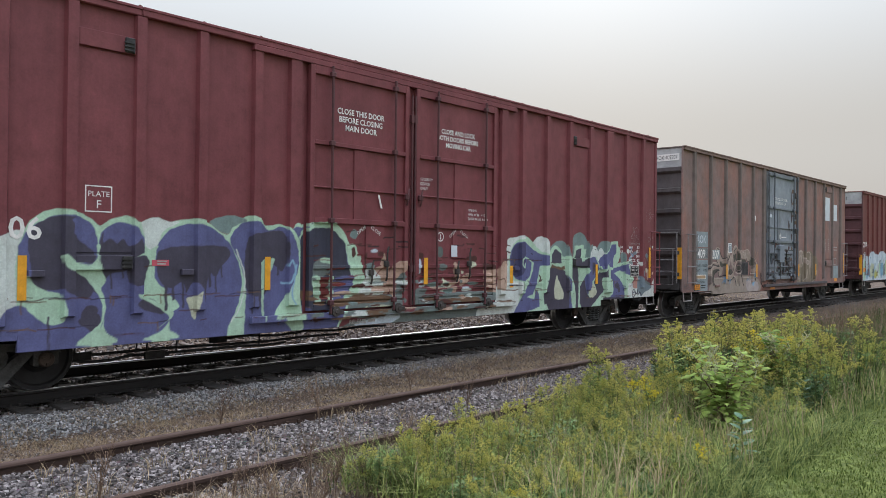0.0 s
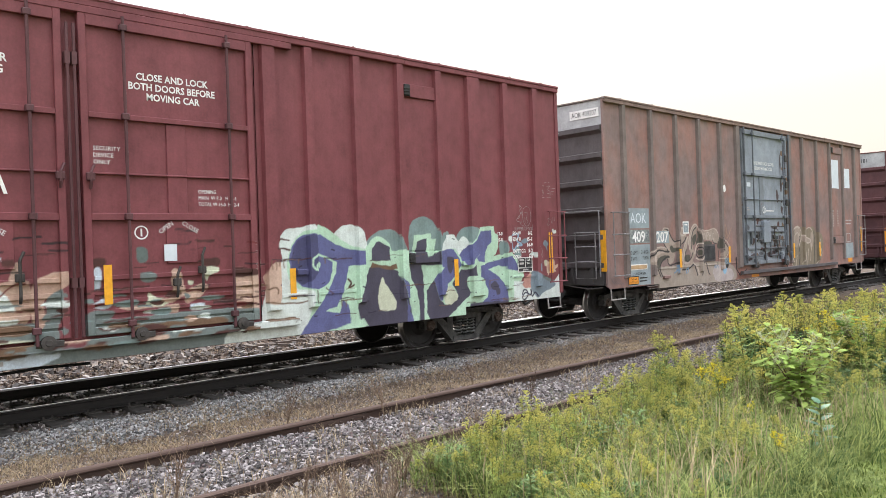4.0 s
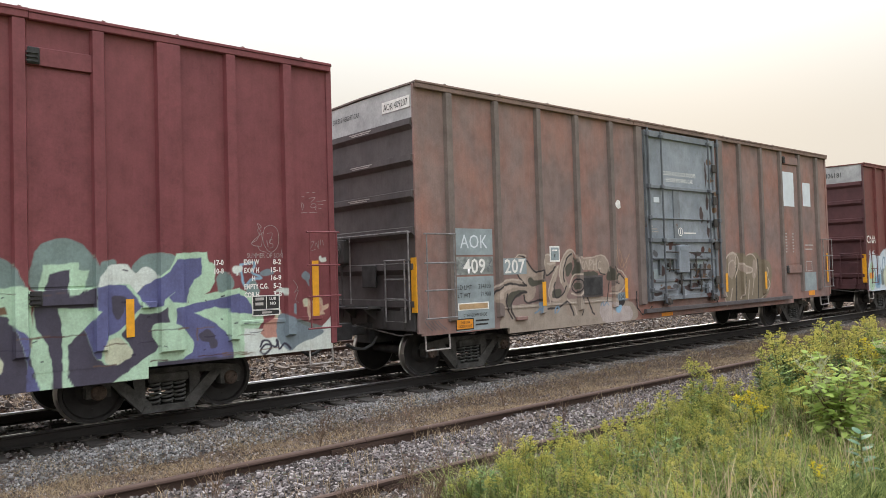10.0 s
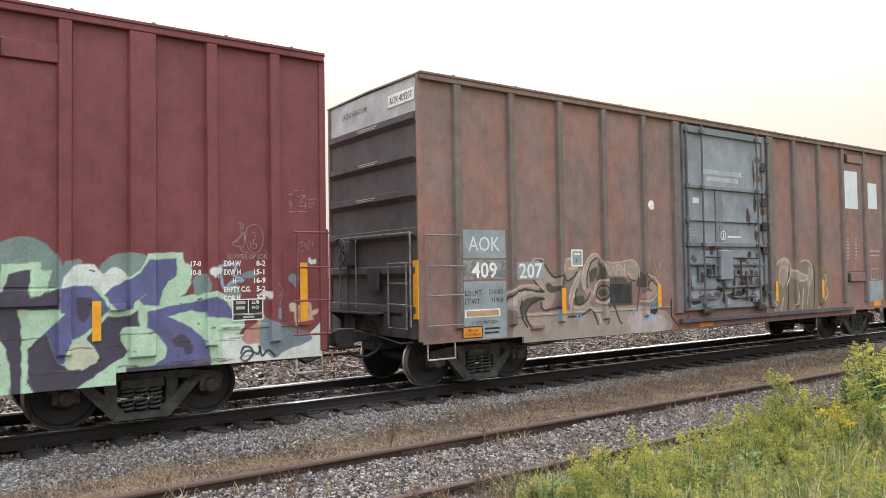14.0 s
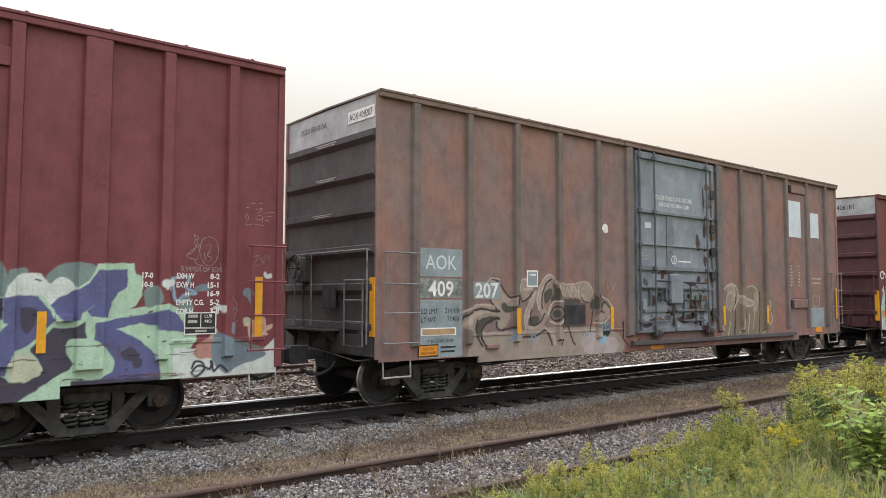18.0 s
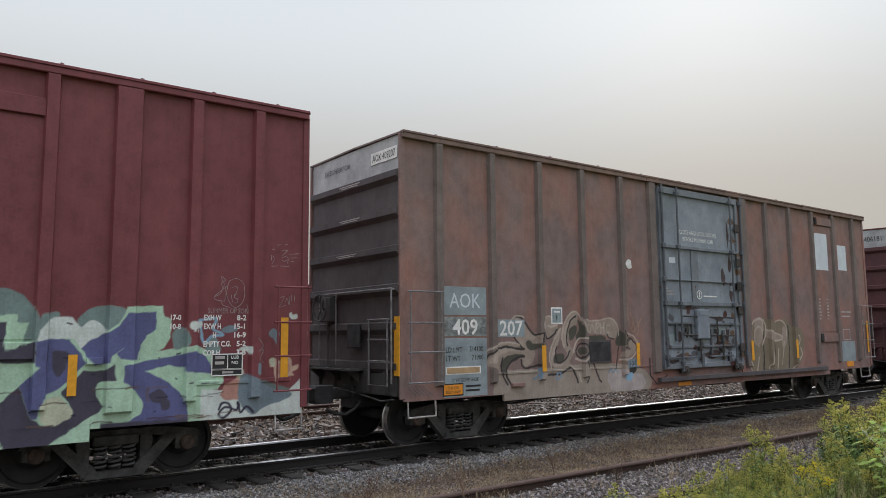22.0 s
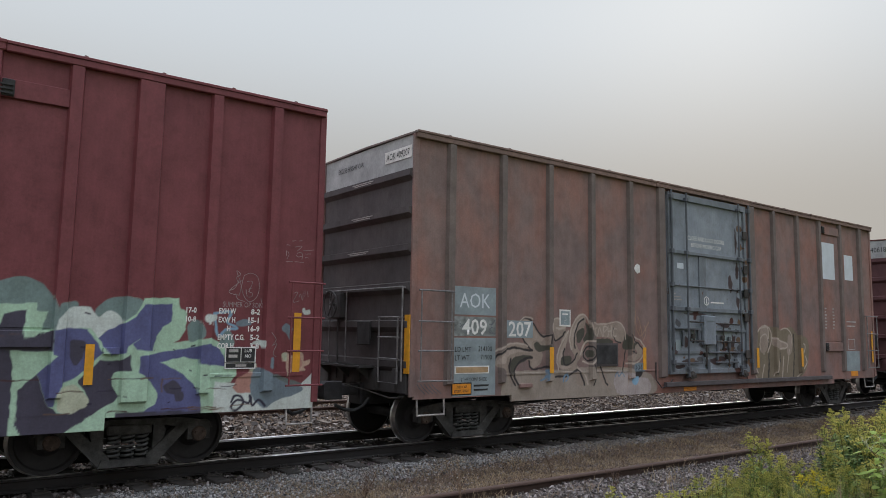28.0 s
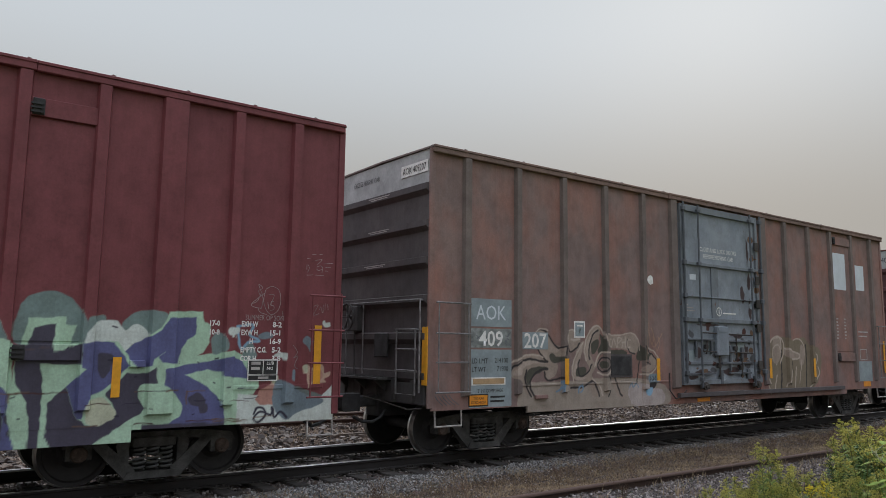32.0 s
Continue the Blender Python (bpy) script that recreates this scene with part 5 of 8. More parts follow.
    for a, z, w in ((-6.2, 1.22, 0.5), (-5.4, 0.72, 0.4), (-4.5, 1.0, 0.3), (-3.95, 1.18, 0.4), (-5.0, 1.62, 0.3)):
        c.stroke(DARKRUST, [(a, z), (a + w * 0.5, z + 0.008), (a + w, z)], 0.012)


def graffiti_doors(c):
    """What is left of the paint on the two doors."""
    c.shape(MINT, [(-2.68, 2.12), (-2.45, 2.28), (-2.17, 2.32), (-1.87, 2.33), (-1.68, 2.25), (-1.53, 2.04), (-1.44, 1.81), (-1.38, 1.53), (-1.18, 1.49), (-1.18, 1.24), (-1.27, 1.03), (-1.47, 1.02), (-1.68, 0.59), (-1.87, 0.5), (-2.84, 0.5)])
    c.shape(NAVY, [(-2.73, 2.05), (-2.45, 2.23), (-2.17, 2.26), (-1.87, 2.24), (-1.7, 2.11), (-1.57, 1.89), (-1.5, 1.61), (-1.39, 1.36), (-1.53, 1.16), (-1.63, 0.86), (-1.84, 0.5), (-2.79, 0.5)])
    c.poly(NAVYDARK, [(-2.51, 2.06), (-2.42, 2.15), (-2.34, 2.21), (-2.39, 0.99), (-2.55, 1.00)])
    c.shape(NAVYDARK, [(-2.38, 0.99), (-2.34, 2.21), (-2.21, 2.25), (-1.93, 2.25), (-1.77, 2.20), (-1.61, 2.04), (-1.57, 1.87), (-1.55, 1.71), (-1.47, 1.47), (-1.49, 1.24), (-1.65, 1.01), (-1.82, 0.93)])
    c.shape(NAVY, [(-1.86, 1.39), (-1.47, 1.44), (-1.50, 1.24), (-1.65, 1.05), (-1.88, 1.05)])
    c.shape(MINT, [(-2.33, 2.28), (-2.15, 2.30), (-1.90, 2.29), (-1.90, 2.24), (-2.12, 2.24), (-2.33, 2.22)])
    c.poly(MINT, [(-1.90, 2.29), (-1.75, 2.24), (-1.61, 2.10), (-1.54, 2.00), (-1.58, 2.00), (-1.70, 2.09), (-1.80, 2.19), (-1.90, 2.23)])
    c.stroke(MINT, [(-2.52, 2.06), (-2.44, 2.15), (-2.34, 2.21)], 0.05)
    c.shape(GREYGREEN, [(-2.28, 1.47), (-2.26, 1.63), (-2.10, 1.74), (-1.92, 1.74), (-1.87, 1.59), (-1.98, 1.47), (-2.15, 1.44)])
    c.shape(MINT, [(-2.10, 1.73), (-1.92, 1.75), (-1.88, 1.65), (-2.08, 1.68)])
    c.shape(MINT, [(-2.29, 1.45), (-2.13, 1.44), (-2.12, 1.22), (-2.11, 1.02), (-2.21, 1.03), (-2.27, 1.20)])
    c.poly(OXIDE, [(-2.12, 1.44), (-1.93, 1.43), (-1.94, 1.07), (-2.11, 1.07)])
    c.shape(MINT, [(-1.93, 1.44), (-1.85, 1.43), (-1.87, 1.03), (-1.98, 1.03), (-1.92, 1.20)])
    c.shape(TEAL, [(-1.49, 2.14), (-1.41, 2.24), (-1.32, 2.18), (-1.36, 2.08), (-1.47, 2.10)])
    c.shape(MINT, [(-1.57, 1.97), (-1.38, 1.97), (-1.31, 1.83), (-1.24, 1.76), (-1.27, 1.65), (-1.43, 1.47), (-1.48, 1.52), (-1.55, 1.80)])
    c.shape(DARKRUST, [(-1.45, 1.89), (-1.38, 1.93), (-1.36, 1.82), (-1.42, 1.75)])
    c.shape(MINT, [(-1.46, 1.64), (-1.25, 1.69), (-1.22, 1.56), (-1.19, 1.42), (-1.30, 1.15), (-1.49, 1.02), (-1.65, 1.06), (-1.48, 1.23), (-1.40, 1.43)])
    c.shape(PINKFILL, [(-0.94, 1.57), (-0.60, 1.60), (-0.60, 1.16), (-0.77, 1.16), (-0.81, 1.40)])
    c.shape(WHITE, [(-1.14, 1.54), (-0.97, 1.58), (-0.81, 1.40), (-0.76, 1.24), (-1.06, 1.27), (-1.27, 1.21), (-1.30, 1.29), (-1.16, 1.38)])
    c.shape(WHITE, [(-1.29, 1.20), (-1.06, 1.24), (-0.77, 1.20), (-0.77, 1.10), (-1.28, 1.10)])
    c.shape(TEAL, [(-1.12, 1.65), (-0.97, 1.66), (-0.97, 1.58), (-1.11, 1.56)])
    c.shape(SKYWHITE, [(-1.05, 1.87), (-0.94, 1.91), (-0.88, 1.87), (-0.95, 1.84)])
    c.shape(PEACH, [(-0.74, 1.81), (-0.68, 1.82), (-0.67, 1.63), (-0.80, 1.61)])
    c.shape(PEACH, [(-0.56, 1.55), (-0.37, 1.68), (-0.18, 1.70), (-0.22, 1.58), (-0.41, 1.48), (-0.47, 1.30), (-0.43, 1.11), (-0.57, 1.09)])
    c.shape(GREYGREEN, [(-0.42, 1.36), (-0.33, 1.51), (-0.25, 1.54), (-0.26, 1.12), (-0.40, 1.13)])
    c.shape(DARKRUST, [(-0.87, 1.85), (-0.75, 1.87), (-0.75, 1.78), (-0.86, 1.79)])
    c.stroke(OXIDE, [(-0.91, 1.44), (-0.75, 1.57), (-0.64, 1.58)], 0.02)
    c.stroke(DARKRUST, [(-1.16, 1.42), (-1.14, 1.83)], 0.03)
    c.poly(GREYGREEN, [(-1.5, 1.1), (-0.3, 1.12), (-0.3, 0.78), (-1.6, 0.78)])
    c.poly(GREYGREEN, [(0.0, 1.08), (2.45, 1.1), (2.45, 0.78), (0.0, 0.78)])
    c.shape(RUSTY, [(-1.88, 1.04), (-1.62, 1.08), (-1.14, 1.11), (-0.62, 1.09), (-0.62, 0.99), (-1.14, 0.98), (-1.62, 0.95), (-1.88, 0.94)])
    c.shape(RUSTY, [(-1.49, 0.82), (-1.22, 0.84), (-0.63, 0.90), (-0.63, 0.84), (-1.22, 0.78)])
    c.shape(CREAM, [(-1.22, 0.87), (-0.93, 0.88), (-0.63, 0.89), (-0.63, 0.92), (-1.07, 0.95)])
    c.shape(GREYGREEN, [(-0.63, 0.82), (-0.32, 0.83), (-0.28, 0.71), (-0.56, 0.67), (-0.94, 0.67)])
    c.shape(SKYWHITE, [(-0.79, 0.72), (-0.54, 0.77), (-0.56, 0.63), (-0.77, 0.62)])
    c.shape(TEALDARK, [(0.65, 1.97), (0.79, 1.95), (0.78, 1.79), (0.67, 1.79)])
    c.shape(GREYGREEN, [(0.68, 1.63), (0.87, 1.64), (0.87, 1.53), (0.72, 1.53)])
    c.shape(DARKRUST, [(0.12, 1.83), (0.25, 1.85), (0.26, 1.75), (0.14, 1.71)])
    c.shape(SKYWHITE, [(0.13, 1.71), (0.21, 1.71), (0.20, 1.50), (0.13, 1.45)])
    c.shape(PINKFILL, [(-0.52, 1.56), (-0.38, 1.65), (-0.16, 1.69), (-0.19, 1.54), (-0.44, 1.37), (-0.43, 1.11), (-0.54, 1.05)])
    c.shape(SKYWHITE, [(0.10, 1.29), (0.31, 1.36), (0.32, 1.24), (0.15, 1.22)])
    c.shape(GREYGREEN, [(0.00, 1.08), (0.05, 1.19), (0.32, 1.19), (0.31, 1.09), (0.02, 1.02)])
    c.shape(CREAM, [(1.55, 1.67), (1.76, 1.67), (1.73, 1.60), (1.64, 1.58), (1.58, 1.49)])
    c.shape(CREAM, [(1.32, 1.51), (1.40, 1.50), (1.37, 1.45), (1.32, 1.45)])
    c.shape(PEACH, [(1.10, 1.64), (1.20, 1.65), (1.27, 1.39), (1.24, 1.30), (1.11, 1.33)])
    c.shape(CREAM, [(0.76, 1.21), (0.79, 1.38), (0.88, 1.31), (1.02, 1.28), (1.05, 1.22), (0.90, 1.20)])
    c.shape(PEACH, [(1.27, 1.37), (1.54, 1.46), (1.58, 1.37), (1.38, 1.23), (1.28, 1.22)])
    c.poly(PEACH, [(0.90, 1.19), (1.17, 1.21), (1.18, 1.10), (0.90, 1.10)])
    c.poly(SKYWHITE, [(1.33, 1.19), (1.53, 1.20), (1.53, 1.16), (1.33, 1.13)])
    c.poly(PEACH, [(1.99, 1.56), (2.32, 1.57), (2.35, 1.76), (2.42, 1.76), (2.41, 1.05), (2.00, 1.09)])
    c.shape(DARKRUST, [(1.99, 1.65), (2.32, 1.62), (2.30, 1.53), (1.99, 1.53)])
    c.shape(DARKRUST, [(1.45, 1.77), (1.76, 1.80), (1.76, 1.69), (1.55, 1.70)])
    c.shape(RUSTY, [(0.61, 0.97), (1.18, 0.99), (1.78, 0.98), (1.78, 0.88), (1.17, 0.88), (0.65, 0.88)])
    c.poly(GREYGREEN, [(0.61, 1.07), (1.28, 1.10), (1.89, 1.10), (1.89, 1.02), (1.27, 1.01), (0.61, 1.00)])
    c.shape(PINKFILL, [(2.46, 1.50), (2.71, 1.67), (2.76, 1.40), (2.56, 1.32)])
    c.shape(GREYGREEN, [(-2.51, 0.58), (-1.87, 0.55), (-1.28, 0.68), (-0.26, 0.78), (2.31, 0.78), (2.4, 0.5), (-0.19, 0.51), (-1.81, 0.5), (-2.52, 0.5)])
    c.shape(SKYWHITE, [(-1.35, 0.61), (-0.93, 0.7), (-0.42, 0.76), (-0.3, 0.67), (-0.87, 0.5)])
    c.shape(WHITE, [(1.83, 0.6), (1.91, 0.77), (2.31, 0.85), (3.22, 0.83), (3.3, 0.5), (1.86, 0.5)])


def graffiti_brown(c):
    """Tan letters with dark outlines along the brown car's side."""
    c.shape(DUSTY, [(-5.98, 1.16), (-5.72, 1.19), (-4.93, 1.19), (-3.98, 1.23), (-3.01, 1.22), (-2.08, 1.05), (-2.02, 0.67), (-3.67, 0.64), (-5.98, 0.67)])
    c.shape(PALEPINK, [(-3.24, 0.97), (-3.01, 1.14), (-2.44, 1.02), (-2.14, 0.94), (-2.18, 0.69), (-3.02, 0.67)])
    c.shape(TANFILL, [(-6.27, 1.29), (-6.29, 1.43), (-6.01, 1.62), (-5.67, 1.64), (-5.44, 1.54), (-5.62, 1.71), (-5.72, 1.86), (-5.68, 2.05), (-5.53, 2.11), (-5.39, 2.02), (-5.21, 1.84), (-4.98, 1.83), (-5.00, 1.69), (-5.16, 1.59), (-5.16, 1.44), (-5.24, 1.29), (-5.45, 1.23), (-5.49, 1.36), (-5.80, 1.39), (-5.93, 1.29), (-5.89, 1.10), (-5.79, 0.97), (-5.94, 0.99), (-6.08, 1.20)])
    c.shape(TANFILL, [(-4.95, 2.01), (-4.85, 2.11), (-4.68, 2.10), (-4.58, 2.01), (-4.59, 1.88), (-4.74, 1.75), (-4.88, 1.71), (-4.95, 1.84)])
    c.shape(TANFILL, [(-4.62, 1.84), (-4.48, 1.91), (-4.50, 1.75), (-4.60, 1.57), (-4.65, 1.40), (-4.58, 1.27), (-4.43, 1.32), (-4.33, 1.42), (-4.42, 1.56), (-4.45, 1.77), (-4.34, 2.03), (-4.16, 2.19), (-4.03, 2.14), (-4.09, 1.91), (-4.24, 1.82), (-4.30, 1.70), (-4.20, 1.53), (-4.05, 1.56), (-4.18, 1.39), (-4.26, 1.28), (-4.11, 1.11), (-4.06, 0.91), (-4.26, 0.92), (-4.33, 1.15), (-4.56, 1.19), (-4.72, 1.23), (-4.77, 1.40), (-4.72, 1.60)])
    c.shape(TANFILL, [(-3.88, 2.04), (-3.56, 2.02), (-3.32, 2.05), (-3.06, 2.07), (-2.91, 1.94), (-2.91, 1.77), (-3.06, 1.68), (-3.19, 1.75), (-3.41, 1.79), (-3.73, 1.80), (-3.83, 1.84)])
    c.shape(TANFILL, [(-3.74, 1.27), (-3.58, 1.25), (-3.43, 1.01), (-3.30, 0.86), (-3.52, 0.87), (-3.67, 1.09)])
    c.shape(TANFILL, [(-2.72, 1.67), (-2.54, 1.70), (-2.37, 1.58), (-2.39, 1.43), (-2.64, 1.32), (-2.82, 1.36), (-2.75, 1.47), (-2.51, 1.51)])
    c.shape(SANDLIGHT, [(-5.68, 1.86), (-5.64, 2.04), (-5.53, 2.07), (-5.41, 1.97), (-5.26, 1.81), (-5.14, 1.77), (-5.19, 1.71), (-5.39, 1.71), (-5.44, 1.58), (-5.58, 1.71)])
    c.shape(SANDLIGHT, [(-4.75, 1.25), (-4.73, 1.43), (-4.64, 1.64), (-4.52, 1.84), (-4.57, 1.60), (-4.64, 1.43), (-4.60, 1.27), (-4.41, 1.25), (-4.56, 1.20)])
    c.shape(SANDLIGHT, [(-4.39, 1.56), (-4.41, 1.81), (-4.30, 2.03), (-4.14, 2.16), (-4.07, 2.13), (-4.20, 2.02), (-4.32, 1.84), (-4.35, 1.67)])
    c.shape(SANDLIGHT, [(-6.25, 1.33), (-6.14, 1.47), (-5.93, 1.57), (-5.62, 1.55), (-5.44, 1.51), (-5.76, 1.51), (-5.97, 1.45), (-6.10, 1.33)])
    c.shape(MOSS, [(-5.94, 1.25), (-5.91, 1.37), (-5.78, 1.44), (-5.58, 1.46), (-5.41, 1.43), (-5.58, 1.36), (-5.76, 1.29), (-5.85, 1.19), (-5.89, 1.11)])
    c.shape(MOSS, [(-5.37, 1.66), (-5.28, 1.69), (-5.19, 1.63), (-5.00, 1.64), (-5.03, 1.56), (-5.24, 1.52), (-5.35, 1.57)])
    c.shape(MOSS, [(-4.03, 2.07), (-3.91, 1.96), (-3.88, 1.77), (-4.03, 1.66), (-4.10, 1.75), (-4.01, 1.88)])
    c.shape(MOSS, [(-4.69, 1.36), (-4.65, 1.43), (-4.42, 1.43), (-4.46, 1.29), (-4.68, 1.27)])
    c.shape(MOSS, [(-4.27, 1.88), (-4.10, 1.96), (-4.06, 1.86), (-4.17, 1.70), (-4.26, 1.70)])
    c.shape(MOSS, [(-2.97, 1.64), (-2.86, 1.87), (-2.73, 1.76), (-2.69, 1.69), (-2.50, 1.69), (-2.69, 1.58), (-2.92, 1.56)])
    c.shape(MOSS, [(-4.05, 1.49), (-3.97, 1.56), (-3.87, 1.52), (-3.88, 1.43), (-3.99, 1.41)])
    c.shape(MOSS, [(-3.73, 1.75), (-3.41, 1.77), (-3.25, 1.72), (-3.33, 1.66), (-3.68, 1.64)])
    c.stroke(DARKLINE, [(-6.31, 1.33), (-6.27, 1.43), (-6.10, 1.54), (-5.84, 1.59), (-5.62, 1.56), (-5.42, 1.54)], 0.037)
    c.stroke(DARKLINE, [(-5.42, 1.54), (-5.57, 1.66), (-5.72, 1.86), (-5.74, 2.02), (-5.61, 2.11), (-5.44, 2.06), (-5.26, 1.86), (-5.14, 1.79), (-4.98, 1.82), (-5.00, 1.67)], 0.033)
    c.stroke(DARKLINE, [(-5.49, 1.36), (-5.47, 1.26), (-5.36, 1.21), (-5.02, 1.26)], 0.033)
    c.stroke(DARKLINE, [(-5.93, 1.39), (-5.96, 1.23), (-5.90, 1.07), (-5.82, 0.95)], 0.037)
    c.stroke(DARKLINE, [(-5.42, 1.42), (-5.67, 1.37), (-5.82, 1.23), (-5.84, 1.10), (-5.75, 0.96)], 0.037)
    c.stroke(PEACHLINE, [(-6.31, 1.52), (-6.01, 1.64), (-5.69, 1.66), (-5.53, 1.61)], 0.030)
    c.stroke(PEACHLINE, [(-5.73, 2.05), (-5.58, 2.13), (-5.41, 2.10)], 0.027)
    c.stroke(PEACHLINE, [(-4.94, 1.87), (-4.95, 2.03), (-4.83, 2.12), (-4.64, 2.10)], 0.027)
    c.stroke(DARKLINE, [(-4.90, 1.88), (-4.86, 1.73), (-4.73, 1.75), (-4.58, 1.88)], 0.033)
    c.stroke(PEACHLINE, [(-4.59, 1.97), (-4.71, 1.93), (-4.81, 1.95)], 0.037)
    c.stroke(PEACHLINE, [(-4.41, 1.56), (-4.46, 1.77), (-4.35, 2.05), (-4.16, 2.21), (-4.00, 2.16), (-3.87, 1.95)], 0.035)
    c.stroke(PEACHLINE, [(-4.75, 1.19), (-4.79, 1.40), (-4.70, 1.64), (-4.49, 1.90)], 0.030)
    c.stroke(DARKLINE, [(-4.32, 1.59), (-4.34, 1.77), (-4.24, 2.02), (-4.08, 2.13)], 0.030)
    c.stroke(DARKLINE, [(-4.60, 1.57), (-4.64, 1.43), (-4.58, 1.28), (-4.39, 1.33), (-4.26, 1.49)], 0.030)
    c.stroke(DARKLINE, [(-4.10, 1.48), (-4.00, 1.61), (-3.83, 1.58), (-3.81, 1.45), (-3.95, 1.35), (-4.08, 1.41), (-4.10, 1.48)], 0.030)
    c.stroke(PEACHLINE, [(-4.18, 1.46), (-4.04, 1.69), (-3.77, 1.70), (-3.73, 1.48), (-3.90, 1.30), (-4.11, 1.34)], 0.033)
    c.stroke(DARKLINE, [(-4.83, 1.07), (-4.51, 1.08), (-4.25, 1.18), (-4.11, 1.01), (-4.06, 0.90)], 0.037)
    c.stroke(PEACHLINE, [(-4.25, 1.22), (-4.05, 1.08), (-3.97, 0.91)], 0.030)
    c.stroke(DARKLINE, [(-3.63, 1.27), (-3.51, 1.00), (-3.42, 0.88)], 0.035)
    c.stroke(DARKLINE, [(-3.84, 1.27), (-3.75, 1.02), (-3.80, 0.89)], 0.027)
    c.stroke(PEACHLINE, [(-3.87, 2.06), (-3.56, 2.04), (-3.32, 2.07), (-3.06, 2.09), (-2.90, 1.95), (-2.87, 1.77)], 0.027)
    c.stroke(DARKLINE, [(-3.23, 1.97), (-3.24, 1.84), (-3.16, 1.72), (-3.02, 1.69)], 0.027)
    c.stroke(DARKLINE, [(-2.74, 1.85), (-2.69, 1.75), (-2.50, 1.69), (-2.35, 1.58)], 0.033)
    c.stroke(DARKLINE, [(-2.75, 1.52), (-2.54, 1.49)], 0.025)
    c.stroke(PEACHLINE, [(-2.87, 1.29), (-2.53, 1.30), (-2.30, 1.49), (-2.33, 1.61)], 0.033)
    c.stroke(PEACHLINE, [(-2.68, 1.81), (-2.44, 1.75), (-2.25, 1.57)], 0.027)
    c.stroke(DARKLINE, [(-2.89, 1.54), (-2.93, 1.32), (-2.99, 1.11)], 0.027)
    c.stroke(PEACHLINE, [(-3.71, 1.96), (-3.81, 1.97), (-3.84, 1.84), (-3.74, 1.83)], 0.020)
    c.stroke(PEACHLINE, [(-3.70, 1.81), (-3.63, 1.98), (-3.56, 1.81)], 0.020)
    c.stroke(PEACHLINE, [(-3.53, 1.81), (-3.51, 2.00), (-3.41, 1.97), (-3.50, 1.89)], 0.020)
    c.stroke(PEACHLINE, [(-3.39, 2.01), (-3.39, 1.80)], 0.020)
    c.stroke(PEACHLINE, [(-3.29, 2.02), (-3.30, 1.81)], 0.020)
    c.stroke(PEACHLINE, [(-3.39, 1.91), (-3.30, 1.91)], 0.020)
    c.stroke(PEACHLINE, [(-3.14, 1.96), (-3.22, 1.96), (-3.23, 1.82), (-3.15, 1.82)], 0.020)
    c.shape(SLATE, [(-2.67, 1.27), (-2.32, 1.28), (-2.32, 1.12), (-2.65, 1.12)])
    c.shape(DARKLINE, [(-2.63, 1.11), (-2.35, 1.11), (-2.44, 1.01), (-2.53, 1.01)])
    c.stroke(DARKLINE, [(-2.56, 1.24), (-2.52, 1.19), (-2.57, 1.16)], 0.015)
    c.stroke(DARKLINE, [(-2.47, 1.24), (-2.44, 1.20), (-2.49, 1.16)], 0.015)
    c.stroke(DARKLINE, [(-2.38, 1.25), (-2.41, 1.20), (-2.37, 1.15)], 0.015)
    c.shape(LIGHTBLUE, [(-2.69, 1.00), (-2.48, 1.02), (-2.53, 0.88), (-2.65, 0.88)])
    c.stroke(HAZEBLUE, [(-4.63, 0.98), (-4.61, 1.07), (-4.53, 1.11), (-4.50, 1.04), (-4.57, 0.98)], 0.030)
    c.stroke(HAZEBLUE, [(-5.20, 1.01), (-5.11, 1.04), (-5.04, 1.11), (-5.06, 1.00)], 0.030)
    c.stroke(HAZEBLUE, [(-3.19, 1.04), (-3.13, 1.12), (-3.08, 1.04), (-2.99, 1.11), (-2.92, 1.04)], 0.022)
    c.shape(HAZEBLUE, [(-5.09, 1.20), (-5.03, 1.21), (-5.01, 1.13), (-5.07, 1.11)])
    c.stroke(RUSTCHALK, [(-2.56, 2.33), (-2.54, 2.03), (-2.40, 1.83), (-2.14, 2.11)], 0.015)
    c.stroke(RUSTCHALK, [(-2.41, 2.05), (-2.32, 1.76), (-2.23, 1.92), (-2.28, 2.03)], 0.015)
    c.stroke(RUSTCHALK, [(-2.49, 2.22), (-2.41, 2.03), (-2.47, 1.87)], 0.015)
    c.stroke(RUSTCHALK, [(-2.82, 0.77), (-2.67, 2.21)], 0.007)
    c.shape(OLIVE, [(1.79, 1.71), (2.06, 2.06), (2.56, 2.11), (2.99, 2.04), (3.48, 2.12), (3.78, 1.93), (4.24, 1.84), (4.32, 1.46), (4.08, 0.99), (3.51, 0.82), (2.47, 0.85), (1.82, 0.92)])
    c.shape(TANFILL, [(2.54, 1.84), (2.80, 1.80), (3.24, 1.70), (3.20, 1.60), (2.80, 1.58), (2.55, 1.70)])
    c.shape(TANFILL, [(2.06, 2.04), (2.31, 2.08), (2.40, 1.93), (2.35, 1.66), (2.20, 1.48), (2.07, 1.62)])
    c.shape(TANFILL, [(3.33, 1.93), (3.52, 1.79), (3.44, 1.47), (3.25, 1.47)])
    c.stroke(PEACHLINE, [(2.55, 1.85), (2.80, 1.80), (3.24, 1.70), (3.20, 1.60), (2.80, 1.58)], 0.037)
    c.stroke(PEACHLINE, [(2.06, 2.06), (2.33, 2.10), (2.42, 1.93), (2.35, 1.65), (2.18, 1.46)], 0.037)
